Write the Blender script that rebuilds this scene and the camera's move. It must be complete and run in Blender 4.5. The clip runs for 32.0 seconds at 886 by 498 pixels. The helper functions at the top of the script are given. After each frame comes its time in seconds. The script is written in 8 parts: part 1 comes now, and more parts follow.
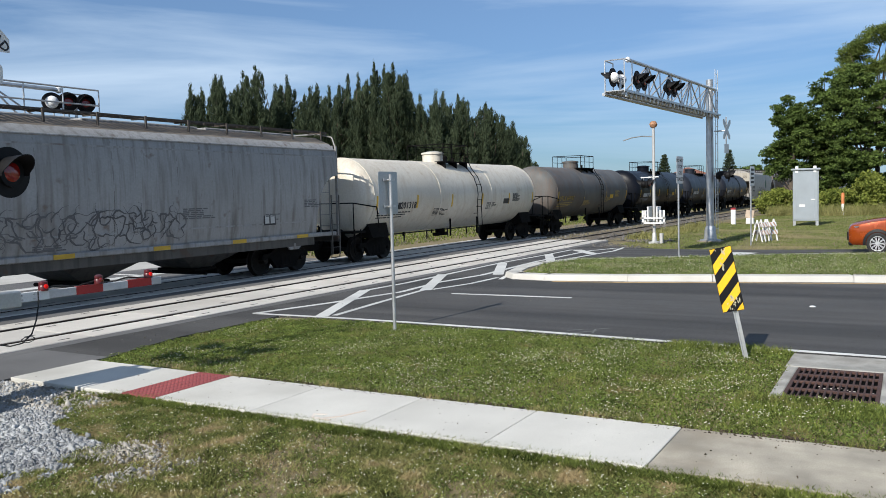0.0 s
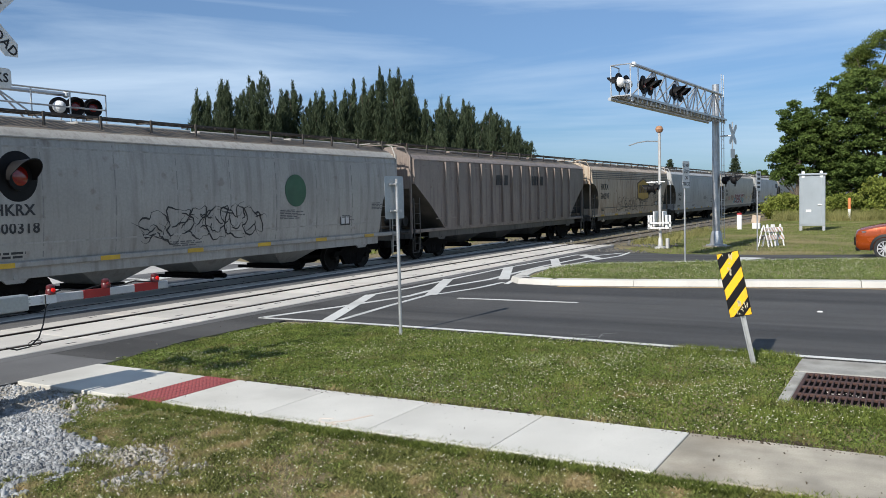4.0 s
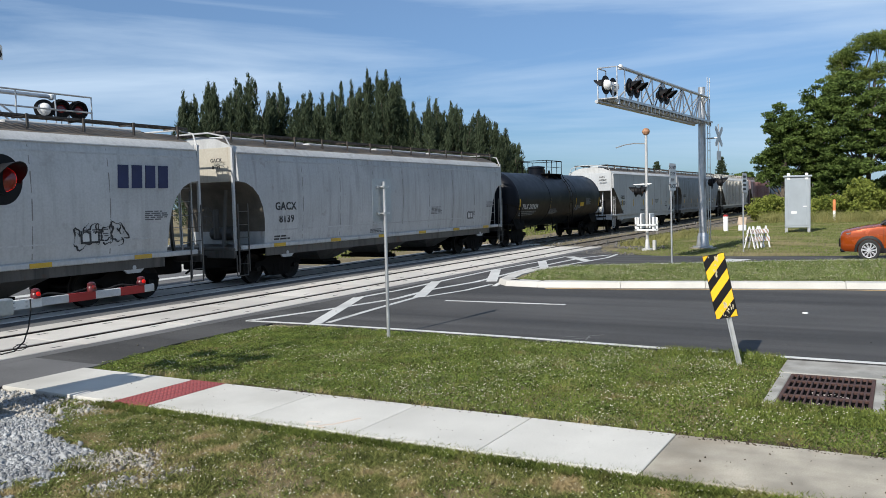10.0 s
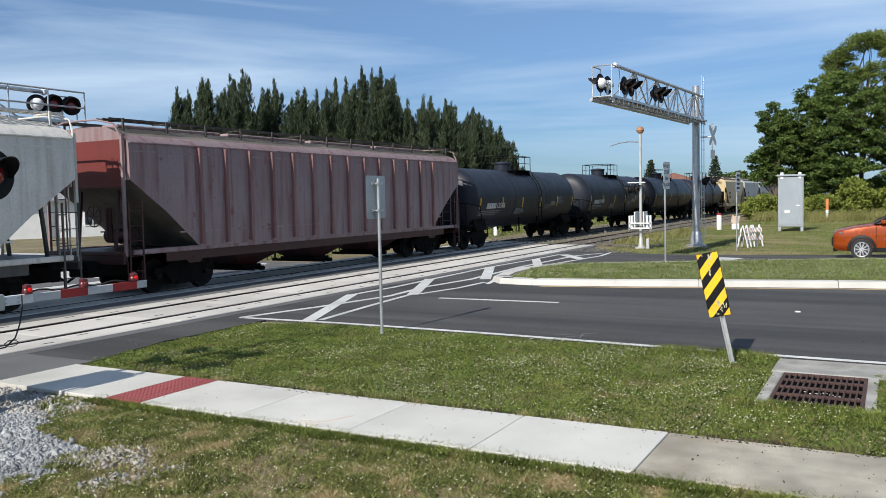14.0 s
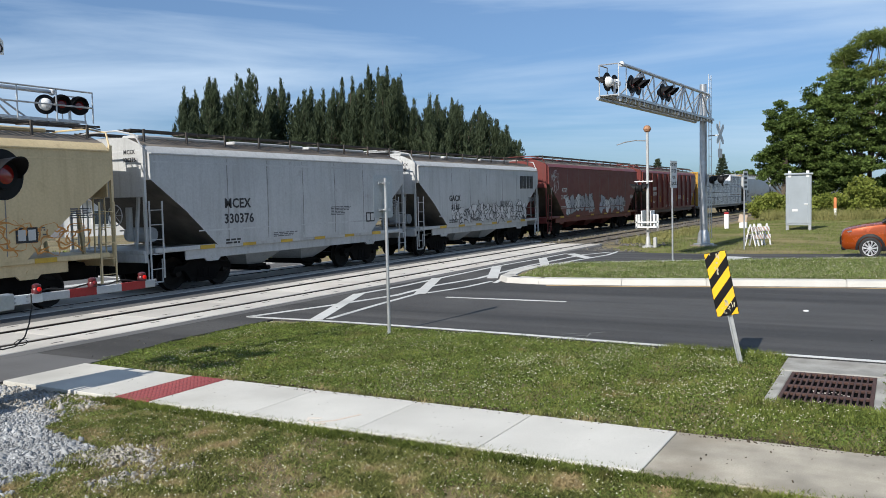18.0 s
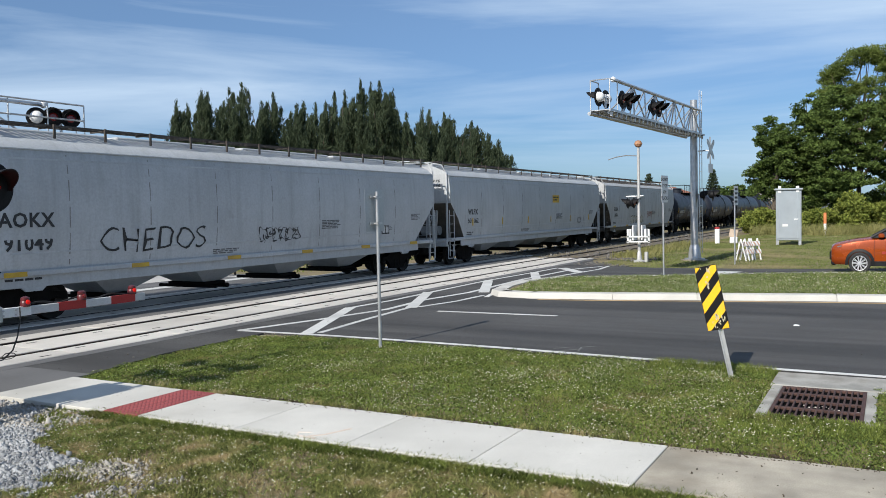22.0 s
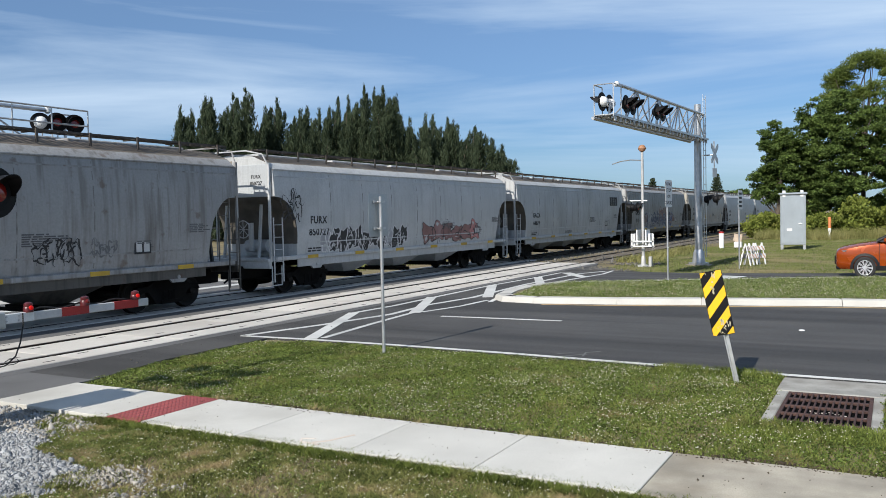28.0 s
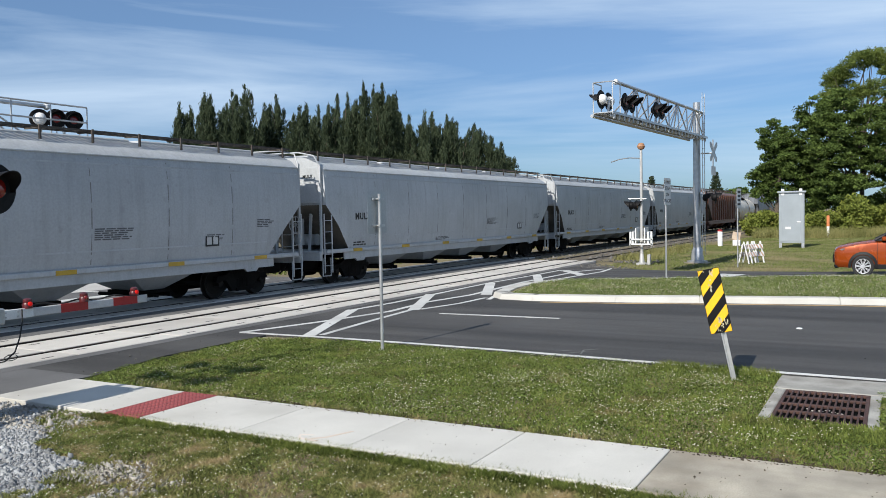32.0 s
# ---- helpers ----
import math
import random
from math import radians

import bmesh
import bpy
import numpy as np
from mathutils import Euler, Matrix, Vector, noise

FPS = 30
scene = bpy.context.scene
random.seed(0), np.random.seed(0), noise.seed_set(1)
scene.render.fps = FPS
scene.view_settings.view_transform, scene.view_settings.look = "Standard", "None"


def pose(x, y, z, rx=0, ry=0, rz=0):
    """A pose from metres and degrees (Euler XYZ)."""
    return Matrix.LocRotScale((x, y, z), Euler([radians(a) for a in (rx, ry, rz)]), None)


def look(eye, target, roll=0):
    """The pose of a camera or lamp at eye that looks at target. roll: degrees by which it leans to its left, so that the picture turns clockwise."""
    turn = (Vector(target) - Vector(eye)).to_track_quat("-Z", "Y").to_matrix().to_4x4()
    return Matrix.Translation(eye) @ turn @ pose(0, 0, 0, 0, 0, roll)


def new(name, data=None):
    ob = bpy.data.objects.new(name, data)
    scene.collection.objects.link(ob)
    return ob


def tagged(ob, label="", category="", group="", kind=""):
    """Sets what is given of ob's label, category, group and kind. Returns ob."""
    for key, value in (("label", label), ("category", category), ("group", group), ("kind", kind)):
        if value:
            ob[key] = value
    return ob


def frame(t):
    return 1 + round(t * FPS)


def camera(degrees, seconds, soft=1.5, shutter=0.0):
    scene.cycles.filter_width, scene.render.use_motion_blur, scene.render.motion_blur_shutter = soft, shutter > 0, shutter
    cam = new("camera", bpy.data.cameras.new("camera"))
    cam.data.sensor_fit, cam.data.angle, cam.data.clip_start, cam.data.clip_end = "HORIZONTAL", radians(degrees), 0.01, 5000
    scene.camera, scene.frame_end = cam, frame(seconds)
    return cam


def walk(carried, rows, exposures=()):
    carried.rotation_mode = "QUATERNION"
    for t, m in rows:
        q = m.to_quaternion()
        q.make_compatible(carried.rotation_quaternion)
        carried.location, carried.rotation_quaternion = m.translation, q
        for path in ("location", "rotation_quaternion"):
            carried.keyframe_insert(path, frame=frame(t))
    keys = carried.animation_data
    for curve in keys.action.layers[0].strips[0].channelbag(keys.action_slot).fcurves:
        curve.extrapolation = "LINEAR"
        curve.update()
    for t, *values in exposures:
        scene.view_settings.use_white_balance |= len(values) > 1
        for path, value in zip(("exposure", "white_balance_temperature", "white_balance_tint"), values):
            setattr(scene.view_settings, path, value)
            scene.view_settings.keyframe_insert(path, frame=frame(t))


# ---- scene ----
from functools import lru_cache

# The world: x runs along the rails, y across them away from the camera, z = 0 at the rail head.

EXPOSURE = 0.28
cam = camera(56.473, 32.0, soft=0.5)


def held(yaw, pitch, roll, x, y, z):
    """A hand-held pose: turned left from the rails' direction, tipped down, leaning."""
    a, b = radians(yaw), radians(pitch)
    way = Vector((math.cos(a) * math.cos(b), math.sin(a) * math.cos(b), -math.sin(b)))
    eye = Vector((x, y, z))
    return look(eye, eye + way * 10, roll)


# seconds, yaw, pitch, roll, place
PATH = [
    (0.0, 29.588, 3.712, -1.485, -0.011, 0.005, 2.352),
    (0.5, 29.608, 3.613, -1.419, -0.009, 0.011, 2.352),
    (1.0, 29.595, 3.533, -1.350, -0.023, 0.013, 2.350),
    (1.5, 29.597, 3.476, -1.333, -0.018, 0.023, 2.343),
    (2.0, 29.625, 3.473, -1.282, -0.022, 0.029, 2.350),
    (2.5, 29.757, 3.434, -1.322, -0.008, 0.033, 2.342),
    (3.0, 29.873, 3.397, -1.334, -0.012, 0.031, 2.345),
    (3.5, 29.924, 3.343, -1.390, -0.012, 0.027, 2.346),
    (5.5, 29.952, 3.496, -1.620, -0.002, 0.023, 2.344),
    (6.0, 29.970, 3.598, -1.611, 0.002, 0.024, 2.346),
    (6.5, 29.937, 3.600, -1.598, 0.008, 0.025, 2.345),
    (7.0, 29.828, 3.520, -1.582, 0.006, 0.027, 2.345),
    (7.5, 29.685, 3.402, -1.575, 0.007, 0.023, 2.355),
    (8.0, 29.503, 3.246, -1.638, 0.015, 0.014, 2.360),
    (8.5, 29.311, 3.170, -1.548, 0.000, 0.002, 2.362),
    (9.0, 29.203, 3.170, -1.543, -0.000, 0.000, 2.361),
    (9.5, 29.140, 3.216, -1.515, -0.011, 0.010, 2.360),
    (10.0, 29.101, 3.241, -1.508, -0.017, 0.014, 2.353),
    (10.5, 29.028, 3.306, -1.449, -0.021, 0.016, 2.359),
    (11.0, 28.956, 3.306, -1.463, -0.013, 0.017, 2.354),
    (11.5, 28.904, 3.303, -1.440, -0.012, 0.013, 2.354),
    (12.0, 28.841, 3.325, -1.375, -0.004, 0.013, 2.354),
    (12.5, 28.754, 3.348, -1.307, -0.006, 0.017, 2.354),
    (13.0, 28.683, 3.351, -1.304, -0.006, 0.017, 2.352),
    (13.5, 28.651, 3.370, -1.238, -0.007, 0.022, 2.350),
    (14.0, 28.684, 3.427, -1.240, -0.003, 0.020, 2.351),
    (14.5, 28.739, 3.485, -1.246, -0.006, 0.024, 2.352),
    (16.5, 29.098, 3.657, -1.398, -0.005, 0.026, 2.347),
    (17.0, 29.128, 3.651, -1.381, -0.013, 0.026, 2.350),
    (17.5, 29.137, 3.585, -1.382, -0.011, 0.027, 2.351),
    (18.0, 29.137, 3.479, -1.318, -0.013, 0.027, 2.354),
    (18.5, 29.149, 3.281, -1.284, -0.003, 0.023, 2.351),
    (19.0, 29.114, 3.096, -1.186, -0.003, 0.025, 2.350),
    (19.5, 29.040, 2.913, -1.155, -0.005, 0.023, 2.351),
    (20.0, 28.938, 2.750, -1.185, -0.006, 0.024, 2.346),
    (20.5, 28.858, 2.667, -1.243, 0.017, 0.018, 2.385),
    (21.0, 28.744, 2.558, -1.190, -0.011, 0.026, 2.348),
    (21.5, 28.644, 2.513, -1.162, -0.014, 0.020, 2.349),
    (22.0, 28.550, 2.504, -1.156, -0.010, 0.021, 2.346),
    (22.5, 28.491, 2.564, -1.150, -0.010, 0.022, 2.348),
    (23.0, 28.451, 2.627, -1.136, -0.001, 0.031, 2.344),
    (23.5, 28.443, 2.698, -1.155, 0.008, 0.037, 2.345),
    (24.0, 28.460, 2.692, -1.193, 0.015, 0.037, 2.346),
    (24.5, 28.470, 2.619, -1.181, 0.013, 0.034, 2.346),
    (25.0, 28.519, 2.514, -1.185, 0.008, 0.033, 2.349),
    (25.5, 28.573, 2.370, -1.201, 0.015, 0.041, 2.343),
    (27.5, 28.777, 2.161, -1.256, 0.016, 0.039, 2.348),
    (28.0, 28.794, 2.173, -1.219, 0.022, 0.040, 2.350),
    (28.5, 28.782, 2.162, -1.196, 0.029, 0.038, 2.348),
    (29.0, 28.778, 2.189, -1.174, 0.018, 0.028, 2.347),
    (29.5, 28.799, 2.247, -1.198, 0.011, 0.017, 2.356),
    (30.0, 28.830, 2.300, -1.206, 0.010, 0.011, 2.351),
    (30.5, 28.850, 2.392, -1.174, 0.002, 0.006, 2.359),
    (31.0, 28.875, 2.412, -1.161, 0.003, 0.008, 2.353),
    (31.5, 28.839, 2.404, -1.089, 0.001, 0.015, 2.356),
    (32.0, 28.720, 2.355, -1.062, 0.003, 0.025, 2.350),
]
walk(cam, [(t, held(*v)) for t, *v in PATH], [(0, EXPOSURE), (32, EXPOSURE)])

# ---- light ----
SUN_EL, SUN_AWAY = radians(37), Vector((-0.994, 0.105, 0))
to_sun = SUN_AWAY.normalized() * math.cos(SUN_EL) + Vector((0, 0, math.sin(SUN_EL)))
sun = new("sun", bpy.data.lights.new("sun", "SUN"))
sun.data.energy, sun.data.angle, sun.data.color = 4.8, radians(0.53), (1.0, 0.95, 0.865)
sun.matrix_basis = look(to_sun * 60, (0, 0, 0))


def make_world():
    """Clear sky with thin high cirrus drawn out in long streaks."""
    w = bpy.data.worlds.new("sky")
    scene.world = w
    w.use_nodes = True
    n, l = w.node_tree.nodes, w.node_tree.links
    n.clear()
    out, bg = n.new("ShaderNodeOutputWorld"), n.new("ShaderNodeBackground")
    sky = n.new("ShaderNodeTexSky")
    sky.sky_type, sky.sun_disc = "NISHITA", False
    sky.sun_elevation = SUN_EL
    sky.sun_rotation = math.atan2(to_sun.x, to_sun.y)
    sky.air_density, sky.dust_density, sky.ozone_density = 1.0, 0.3, 3.0
    co = n.new("ShaderNodeTexCoord")
    mp = n.new("ShaderNodeMapping")
    mp.inputs["Rotation"].default_value = (0.0, radians(5), radians(27))
    mp.inputs["Scale"].default_value = (1.5, 0.7, 9.0)
    noi = n.new("ShaderNodeTexNoise")
    noi.inputs["Scale"].default_value, noi.inputs["Detail"].default_value = 1.5, 7
    noi.inputs["Roughness"].default_value, noi.inputs["Distortion"].default_value = 0.55, 0.6
    ramp = n.new("ShaderNodeValToRGB")
    ramp.color_ramp.elements[0].position, ramp.color_ramp.elements[1].position = 0.40, 0.74
    ramp.color_ramp.elements[1].color = (0.88, 0.88, 0.88, 1)
    mix = n.new("ShaderNodeMix")
    mix.data_type = "RGBA"
    mix.inputs["B"].default_value = (4.95, 6.2, 7.7, 1)
    l.new(co.outputs["Generated"], mp.inputs["Vector"])
    l.new(mp.outputs["Vector"], noi.inputs["Vector"])
    l.new(noi.outputs["Fac"], ramp.inputs["Fac"])
    l.new(ramp.outputs["Color"], mix.inputs["Factor"])
    # clear, dry air: the blue holds down to the horizon
    sep, hgt, deep = n.new("ShaderNodeSeparateXYZ"), n.new("ShaderNodeMapRange"), n.new("ShaderNodeMix")
    deep.data_type, deep.blend_type = "RGBA", "MULTIPLY"
    l.new(co.outputs["Generated"], sep.inputs[0])
    l.new(sep.outputs["Z"], hgt.inputs["Value"])
    hgt.inputs["From Min"].default_value, hgt.inputs["From Max"].default_value = 0.0, 0.42
    hgt.inputs["To Min"].default_value, hgt.inputs["To Max"].default_value = 1.0, 0.0
    l.new(hgt.outputs["Result"], deep.inputs["Factor"])
    l.new(sky.outputs["Color"], deep.inputs["A"])
    deep.inputs["B"].default_value = (0.27, 0.425, 0.65, 1)
    l.new(deep.outputs["Result"], mix.inputs["A"])
    l.new(mix.outputs["Result"], bg.inputs["Color"])
    bg.inputs["Strength"].default_value = 0.105
    l.new(bg.outputs["Background"], out.inputs["Surface"])


make_world()

# ---- materials ----


def surface(name, base, rough=0.6, metal=0.0, var=0.18, scale=2.0, fine=60.0, bump=0.15, streak=0.0, soil=(0.08, 0.065, 0.05), patch=0.0, speck=0.0, speck_color=(0.5, 0.5, 0.5), spread=0.05, size=1.0, coat=0.0, spec=0.5, bands=0.0, lane=0.0):
    """A worn surface: broad and fine variation, streaks that run down, soiled patches, specks and fine relief."""
    m = bpy.data.materials.new(name)
    m.use_nodes = True
    n, l = m.node_tree.nodes, m.node_tree.links
    b = n["Principled BSDF"]
    co, info, add = n.new("ShaderNodeTexCoord"), n.new("ShaderNodeObjectInfo"), n.new("ShaderNodeVectorMath")
    sc = n.new("ShaderNodeMath")
    sc.operation, sc.inputs[1].default_value = "MULTIPLY", 37.0
    l.new(info.outputs["Random"], sc.inputs[0])
    l.new(co.outputs["Object"], add.inputs[0])
    l.new(sc.outputs[0], add.inputs[1])
    where = add.outputs[0]

    def noise_of(s, detail=4, vec=None):
        t = n.new("ShaderNodeTexNoise")
        t.inputs["Scale"].default_value, t.inputs["Detail"].default_value = s, detail
        l.new(vec or where, t.inputs["Vector"])
        return t.outputs["Fac"]

    def mixed(fac, a, c):
        x = n.new("ShaderNodeMix")
        x.data_type = "RGBA"
        l.new(fac, x.inputs["Factor"])
        for key, v in (("A", a), ("B", c)):
            if isinstance(v, tuple):
                x.inputs[key].default_value = (*v, 1)
            else:
                l.new(v, x.inputs[key])
        return x.outputs["Result"]

    def ramped(fac, lo, hi, top=1.0):
        r = n.new("ShaderNodeMapRange")
        r.inputs["From Min"].default_value, r.inputs["From Max"].default_value = lo, hi
        r.inputs["To Max"].default_value = top
        l.new(fac, r.inputs["Value"])
        return r.outputs["Result"]

    lo = tuple(min(1, max(0, c * (1 - var))) for c in base)
    hi = tuple(min(1, c * (1 + var)) for c in base)
    col = mixed(ramped(noise_of(scale), 0.3, 0.7), lo, hi)
    f = noise_of(fine, 3)
    col = mixed(ramped(f, 0.35, 0.75, 0.35), col, tuple(c * 0.6 for c in base))
    if speck:
        v = n.new("ShaderNodeTexVoronoi")
        v.inputs["Scale"].default_value = fine * 1.3
        l.new(where, v.inputs["Vector"])
        col = mixed(ramped(v.outputs["Distance"], 0.28, 0.1, speck), col, speck_color)
    if patch:
        col = mixed(ramped(noise_of(scale * 0.45, 6), 0.52, 0.72, patch), col, soil)
    if bands:
        mb = n.new("ShaderNodeMapping")
        mb.inputs["Scale"].default_value = (1.0, 0.035, 1.0)
        l.new(where, mb.inputs["Vector"])
        col = mixed(ramped(noise_of(0.9, 4, mb.outputs["Vector"]), 0.44, 0.62, bands), col, tuple(c * 0.5 for c in base))
    if lane:
        # oil dropped along the middle of each lane, in a ragged band
        sx, near = n.new("ShaderNodeSeparateXYZ"), n.new("ShaderNodeMath")
        l.new(co.outputs["Object"], sx.inputs[0])
        near.operation, near.inputs[1].default_value, near.inputs[2].default_value = "PINGPONG", 2.3, 0.0
        off = n.new("ShaderNodeMath")
        off.operation, off.inputs[1].default_value = "ADD", -19.45 + 4.6 * 10
        l.new(sx.outputs["X"], off.inputs[0])
        l.new(off.outputs[0], near.inputs[0])
        ml = n.new("ShaderNodeMapping")
        ml.inputs["Scale"].default_value = (1.3, 0.10, 1.0)
        l.new(co.outputs["Object"], ml.inputs["Vector"])
        rag = n.new("ShaderNodeMath")
        rag.operation, rag.inputs[1].default_value = "MULTIPLY_ADD", -2.6
        l.new(noise_of(1.0, 5, ml.outputs["Vector"]), rag.inputs[0])
        l.new(near.outputs[0], rag.inputs[2])
        col = mixed(ramped(rag.outputs[0], -0.45, -1.35, lane), col, tuple(c * 0.42 for c in base))
    if streak:
        mp = n.new("ShaderNodeMapping")
        mp.inputs["Scale"].default_value = (3.0, 3.0, 0.22)
        l.new(where, mp.inputs["Vector"])
        s1 = ramped(noise_of(1.6, 5, mp.outputs["Vector"]), 0.50, 0.72, streak)
        col = mixed(s1, col, soil)
        m2 = n.new("ShaderNodeMapping")
        m2.inputs["Scale"].default_value = (9.0, 9.0, 0.5)
        l.new(where, m2.inputs["Vector"])
        col = mixed(ramped(noise_of(1.3, 3, m2.outputs["Vector"]), 0.56, 0.70, streak * 0.7), col, tuple(0.35 * c + 0.65 * d for c, d in zip(base, soil)))
        # scuffed and rusted spots
        col = mixed(ramped(noise_of(2.6, 6), 0.64, 0.72, streak * 0.9), col, tuple(0.6 * c + 0.4 * d for c, d in zip(soil, (0.16, 0.07, 0.035))))
        # soot thrown up from the wheels and wind-borne dust, in broad clouds
        col = mixed(ramped(noise_of(0.5, 5), 0.45, 0.8, streak * 0.7), col, tuple(0.5 * c + 0.5 * d for c, d in zip(base, soil)))
    hsv = n.new("ShaderNodeHueSaturation")
    r = n.new("ShaderNodeMapRange")
    r.inputs["To Min"].default_value, r.inputs["To Max"].default_value = 1 - spread, 1 + spread
    l.new(info.outputs["Random"], r.inputs["Value"])
    l.new(r.outputs["Result"], hsv.inputs["Value"])
    l.new(col, hsv.inputs["Color"])
    l.new(hsv.outputs["Color"], b.inputs["Base Color"])
    rg = n.new("ShaderNodeMapRange")
    rg.inputs["To Min"].default_value, rg.inputs["To Max"].default_value = max(0.03, rough - 0.12), min(1, rough + 0.12)
    l.new(noise_of(scale * 3), rg.inputs["Value"])
    l.new(rg.outputs["Result"], b.inputs["Roughness"])
    b.inputs["Metallic"].default_value = metal
    b.inputs["Specular IOR Level"].default_value = spec
    b.inputs["Coat Weight"].default_value = coat
    if bump:
        bp = n.new("ShaderNodeBump")
        bp.inputs["Strength"].default_value, bp.inputs["Distance"].default_value = bump, 0.02 * size
        l.new(f, bp.inputs["Height"])
        l.new(bp.outputs["Normal"], b.inputs["Normal"])
    return m


def glowing(name, color, strength):
    m = surface(name, color, 0.3, bump=0, spec=0.15)
    b = m.node_tree.nodes["Principled BSDF"]
    b.inputs["Emission Color"].default_value, b.inputs["Emission Strength"].default_value = (*color, 1), strength
    return m


def leaf(name, dark, light, scale=0.35, dry=None):
    """Foliage: each clump of its own tone, over a broad drift of tone; a little light comes through."""
    m = bpy.data.materials.new(name)
    m.use_nodes = True
    n, l = m.node_tree.nodes, m.node_tree.links
    b = n["Principled BSDF"]
    geo, co = n.new("ShaderNodeNewGeometry"), n.new("ShaderNodeTexCoord")
    noi = n.new("ShaderNodeTexNoise")
    noi.inputs["Scale"].default_value, noi.inputs["Detail"].default_value = scale, 4
    l.new(co.outputs["Object"], noi.inputs["Vector"])
    mix = n.new("ShaderNodeMix")
    mix.data_type = "RGBA"
    mix.inputs["A"].default_value, mix.inputs["B"].default_value = (*dark, 1), (*light, 1)
    ma = n.new("ShaderNodeMath")
    ma.operation = "MULTIPLY_ADD"
    ma.inputs[1].default_value = 0.55
    mr = n.new("ShaderNodeMapRange")
    mr.inputs["From Min"].default_value, mr.inputs["From Max"].default_value = 0.3, 0.75
    mr.inputs["To Max"].default_value = 0.5
    l.new(noi.outputs["Fac"], mr.inputs["Value"])
    l.new(geo.outputs["Random Per Island"], ma.inputs[0])
    l.new(mr.outputs["Result"], ma.inputs[2])
    l.new(ma.outputs[0], mix.inputs["Factor"])
    col = mix.outputs["Result"]
    if dry:
        n2 = n.new("ShaderNodeTexNoise")
        n2.inputs["Scale"].default_value, n2.inputs["Detail"].default_value = dry[1], 5
        l.new(co.outputs["Object"], n2.inputs["Vector"])
        r2 = n.new("ShaderNodeMapRange")
        r2.inputs["From Min"].default_value, r2.inputs["From Max"].default_value, r2.inputs["To Max"].default_value = dry[2], dry[2] + 0.16, dry[3]
        l.new(n2.outputs["Fac"], r2.inputs["Value"])
        x = n.new("ShaderNodeMix")
        x.data_type = "RGBA"
        x.inputs["B"].default_value = (*dry[0], 1)
        l.new(r2.outputs["Result"], x.inputs["Factor"])
        l.new(col, x.inputs["A"])
        col = x.outputs["Result"]
    l.new(col, b.inputs["Base Color"])
    b.inputs["Roughness"].default_value = 0.6
    b.inputs["Specular IOR Level"].default_value = 0.12
    tr = n.new("ShaderNodeBsdfTranslucent")
    l.new(col, tr.inputs["Color"])
    ms = n.new("ShaderNodeMixShader")
    ms.inputs["Fac"].default_value = 0.30
    l.new(b.outputs["BSDF"], ms.inputs[1])
    l.new(tr.outputs["BSDF"], ms.inputs[2])
    l.new(ms.outputs["Shader"], n["Material Output"].inputs["Surface"])
    return m


ASPHALT = surface("asphalt", (0.066, 0.064, 0.0625), 0.85, var=0.2, scale=0.35, fine=90, bump=0.35, speck=0.4, speck_color=(0.19, 0.185, 0.175), patch=0.45, soil=(0.092, 0.089, 0.084), bands=0.9, lane=0.8)
APRON = surface("apron asphalt", (0.105, 0.104, 0.104), 0.85, var=0.25, scale=0.6, fine=70, bump=0.4, speck=0.5, speck_color=(0.24, 0.23, 0.22), patch=0.5, soil=(0.13, 0.125, 0.118))
CONCRETE = surface("new concrete", (0.545, 0.53, 0.485), 0.8, var=0.10, scale=1.1, fine=110, bump=0.12, patch=0.85, soil=(0.37, 0.355, 0.315))
OLD_CONCRETE = surface("old concrete", (0.37, 0.335, 0.27), 0.85, var=0.35, scale=2.0, fine=70, bump=0.25, patch=0.9, soil=(0.20, 0.165, 0.118), speck=0.35, speck_color=(0.2, 0.18, 0.16), bands=0.5)
PANEL_CONCRETE = surface("crossing concrete", (0.53, 0.505, 0.465), 0.8, var=0.12, scale=0.8, fine=60, bump=0.15, patch=0.5, soil=(0.36, 0.31, 0.27), spread=0.1)
CURB = surface("kerb concrete", (0.50, 0.485, 0.45), 0.8, var=0.1, scale=1.0, fine=60, bump=0.15, patch=0.4, soil=(0.33, 0.31, 0.27))
ROADPAINT = surface("road paint", (0.56, 0.56, 0.54), 0.6, var=0.1, scale=1.5, fine=50, bump=0.1, patch=0.6, soil=(0.32, 0.32, 0.31))
YELLOWLINE = surface("yellow road paint", (0.45, 0.30, 0.12), 0.6, patch=0.6, soil=(0.25, 0.22, 0.17))
TACTILE = surface("tactile red", (0.25, 0.055, 0.055), 0.75, var=0.15, fine=40)
STEEL = surface("galvanised steel", (0.52, 0.53, 0.54), 0.42, 0.75, var=0.15, scale=4, fine=60, bump=0.05)
WHITE_STEEL = surface("white painted steel", (0.72, 0.73, 0.73), 0.45, var=0.08, patch=0.3, soil=(0.45, 0.42, 0.38))
ALU = surface("aluminium", (0.42, 0.44, 0.45), 0.42, 0.65, var=0.1, scale=1.2, fine=30, bump=0.04, patch=0.25, soil=(0.4, 0.42, 0.44))
RAIL = surface("rail steel", (0.035, 0.024, 0.019), 0.6, 0.5, fine=30)
RAILTOP = surface("worn rail head", (0.16, 0.13, 0.11), 0.35, 0.8, var=0.2)
BLACK = surface("black paint", (0.006, 0.006, 0.007), 0.6, var=0.3, scale=3, fine=40, bump=0.05, spec=0.2)
RUBBER = surface("black rubber", (0.018, 0.018, 0.018), 0.8, fine=50)
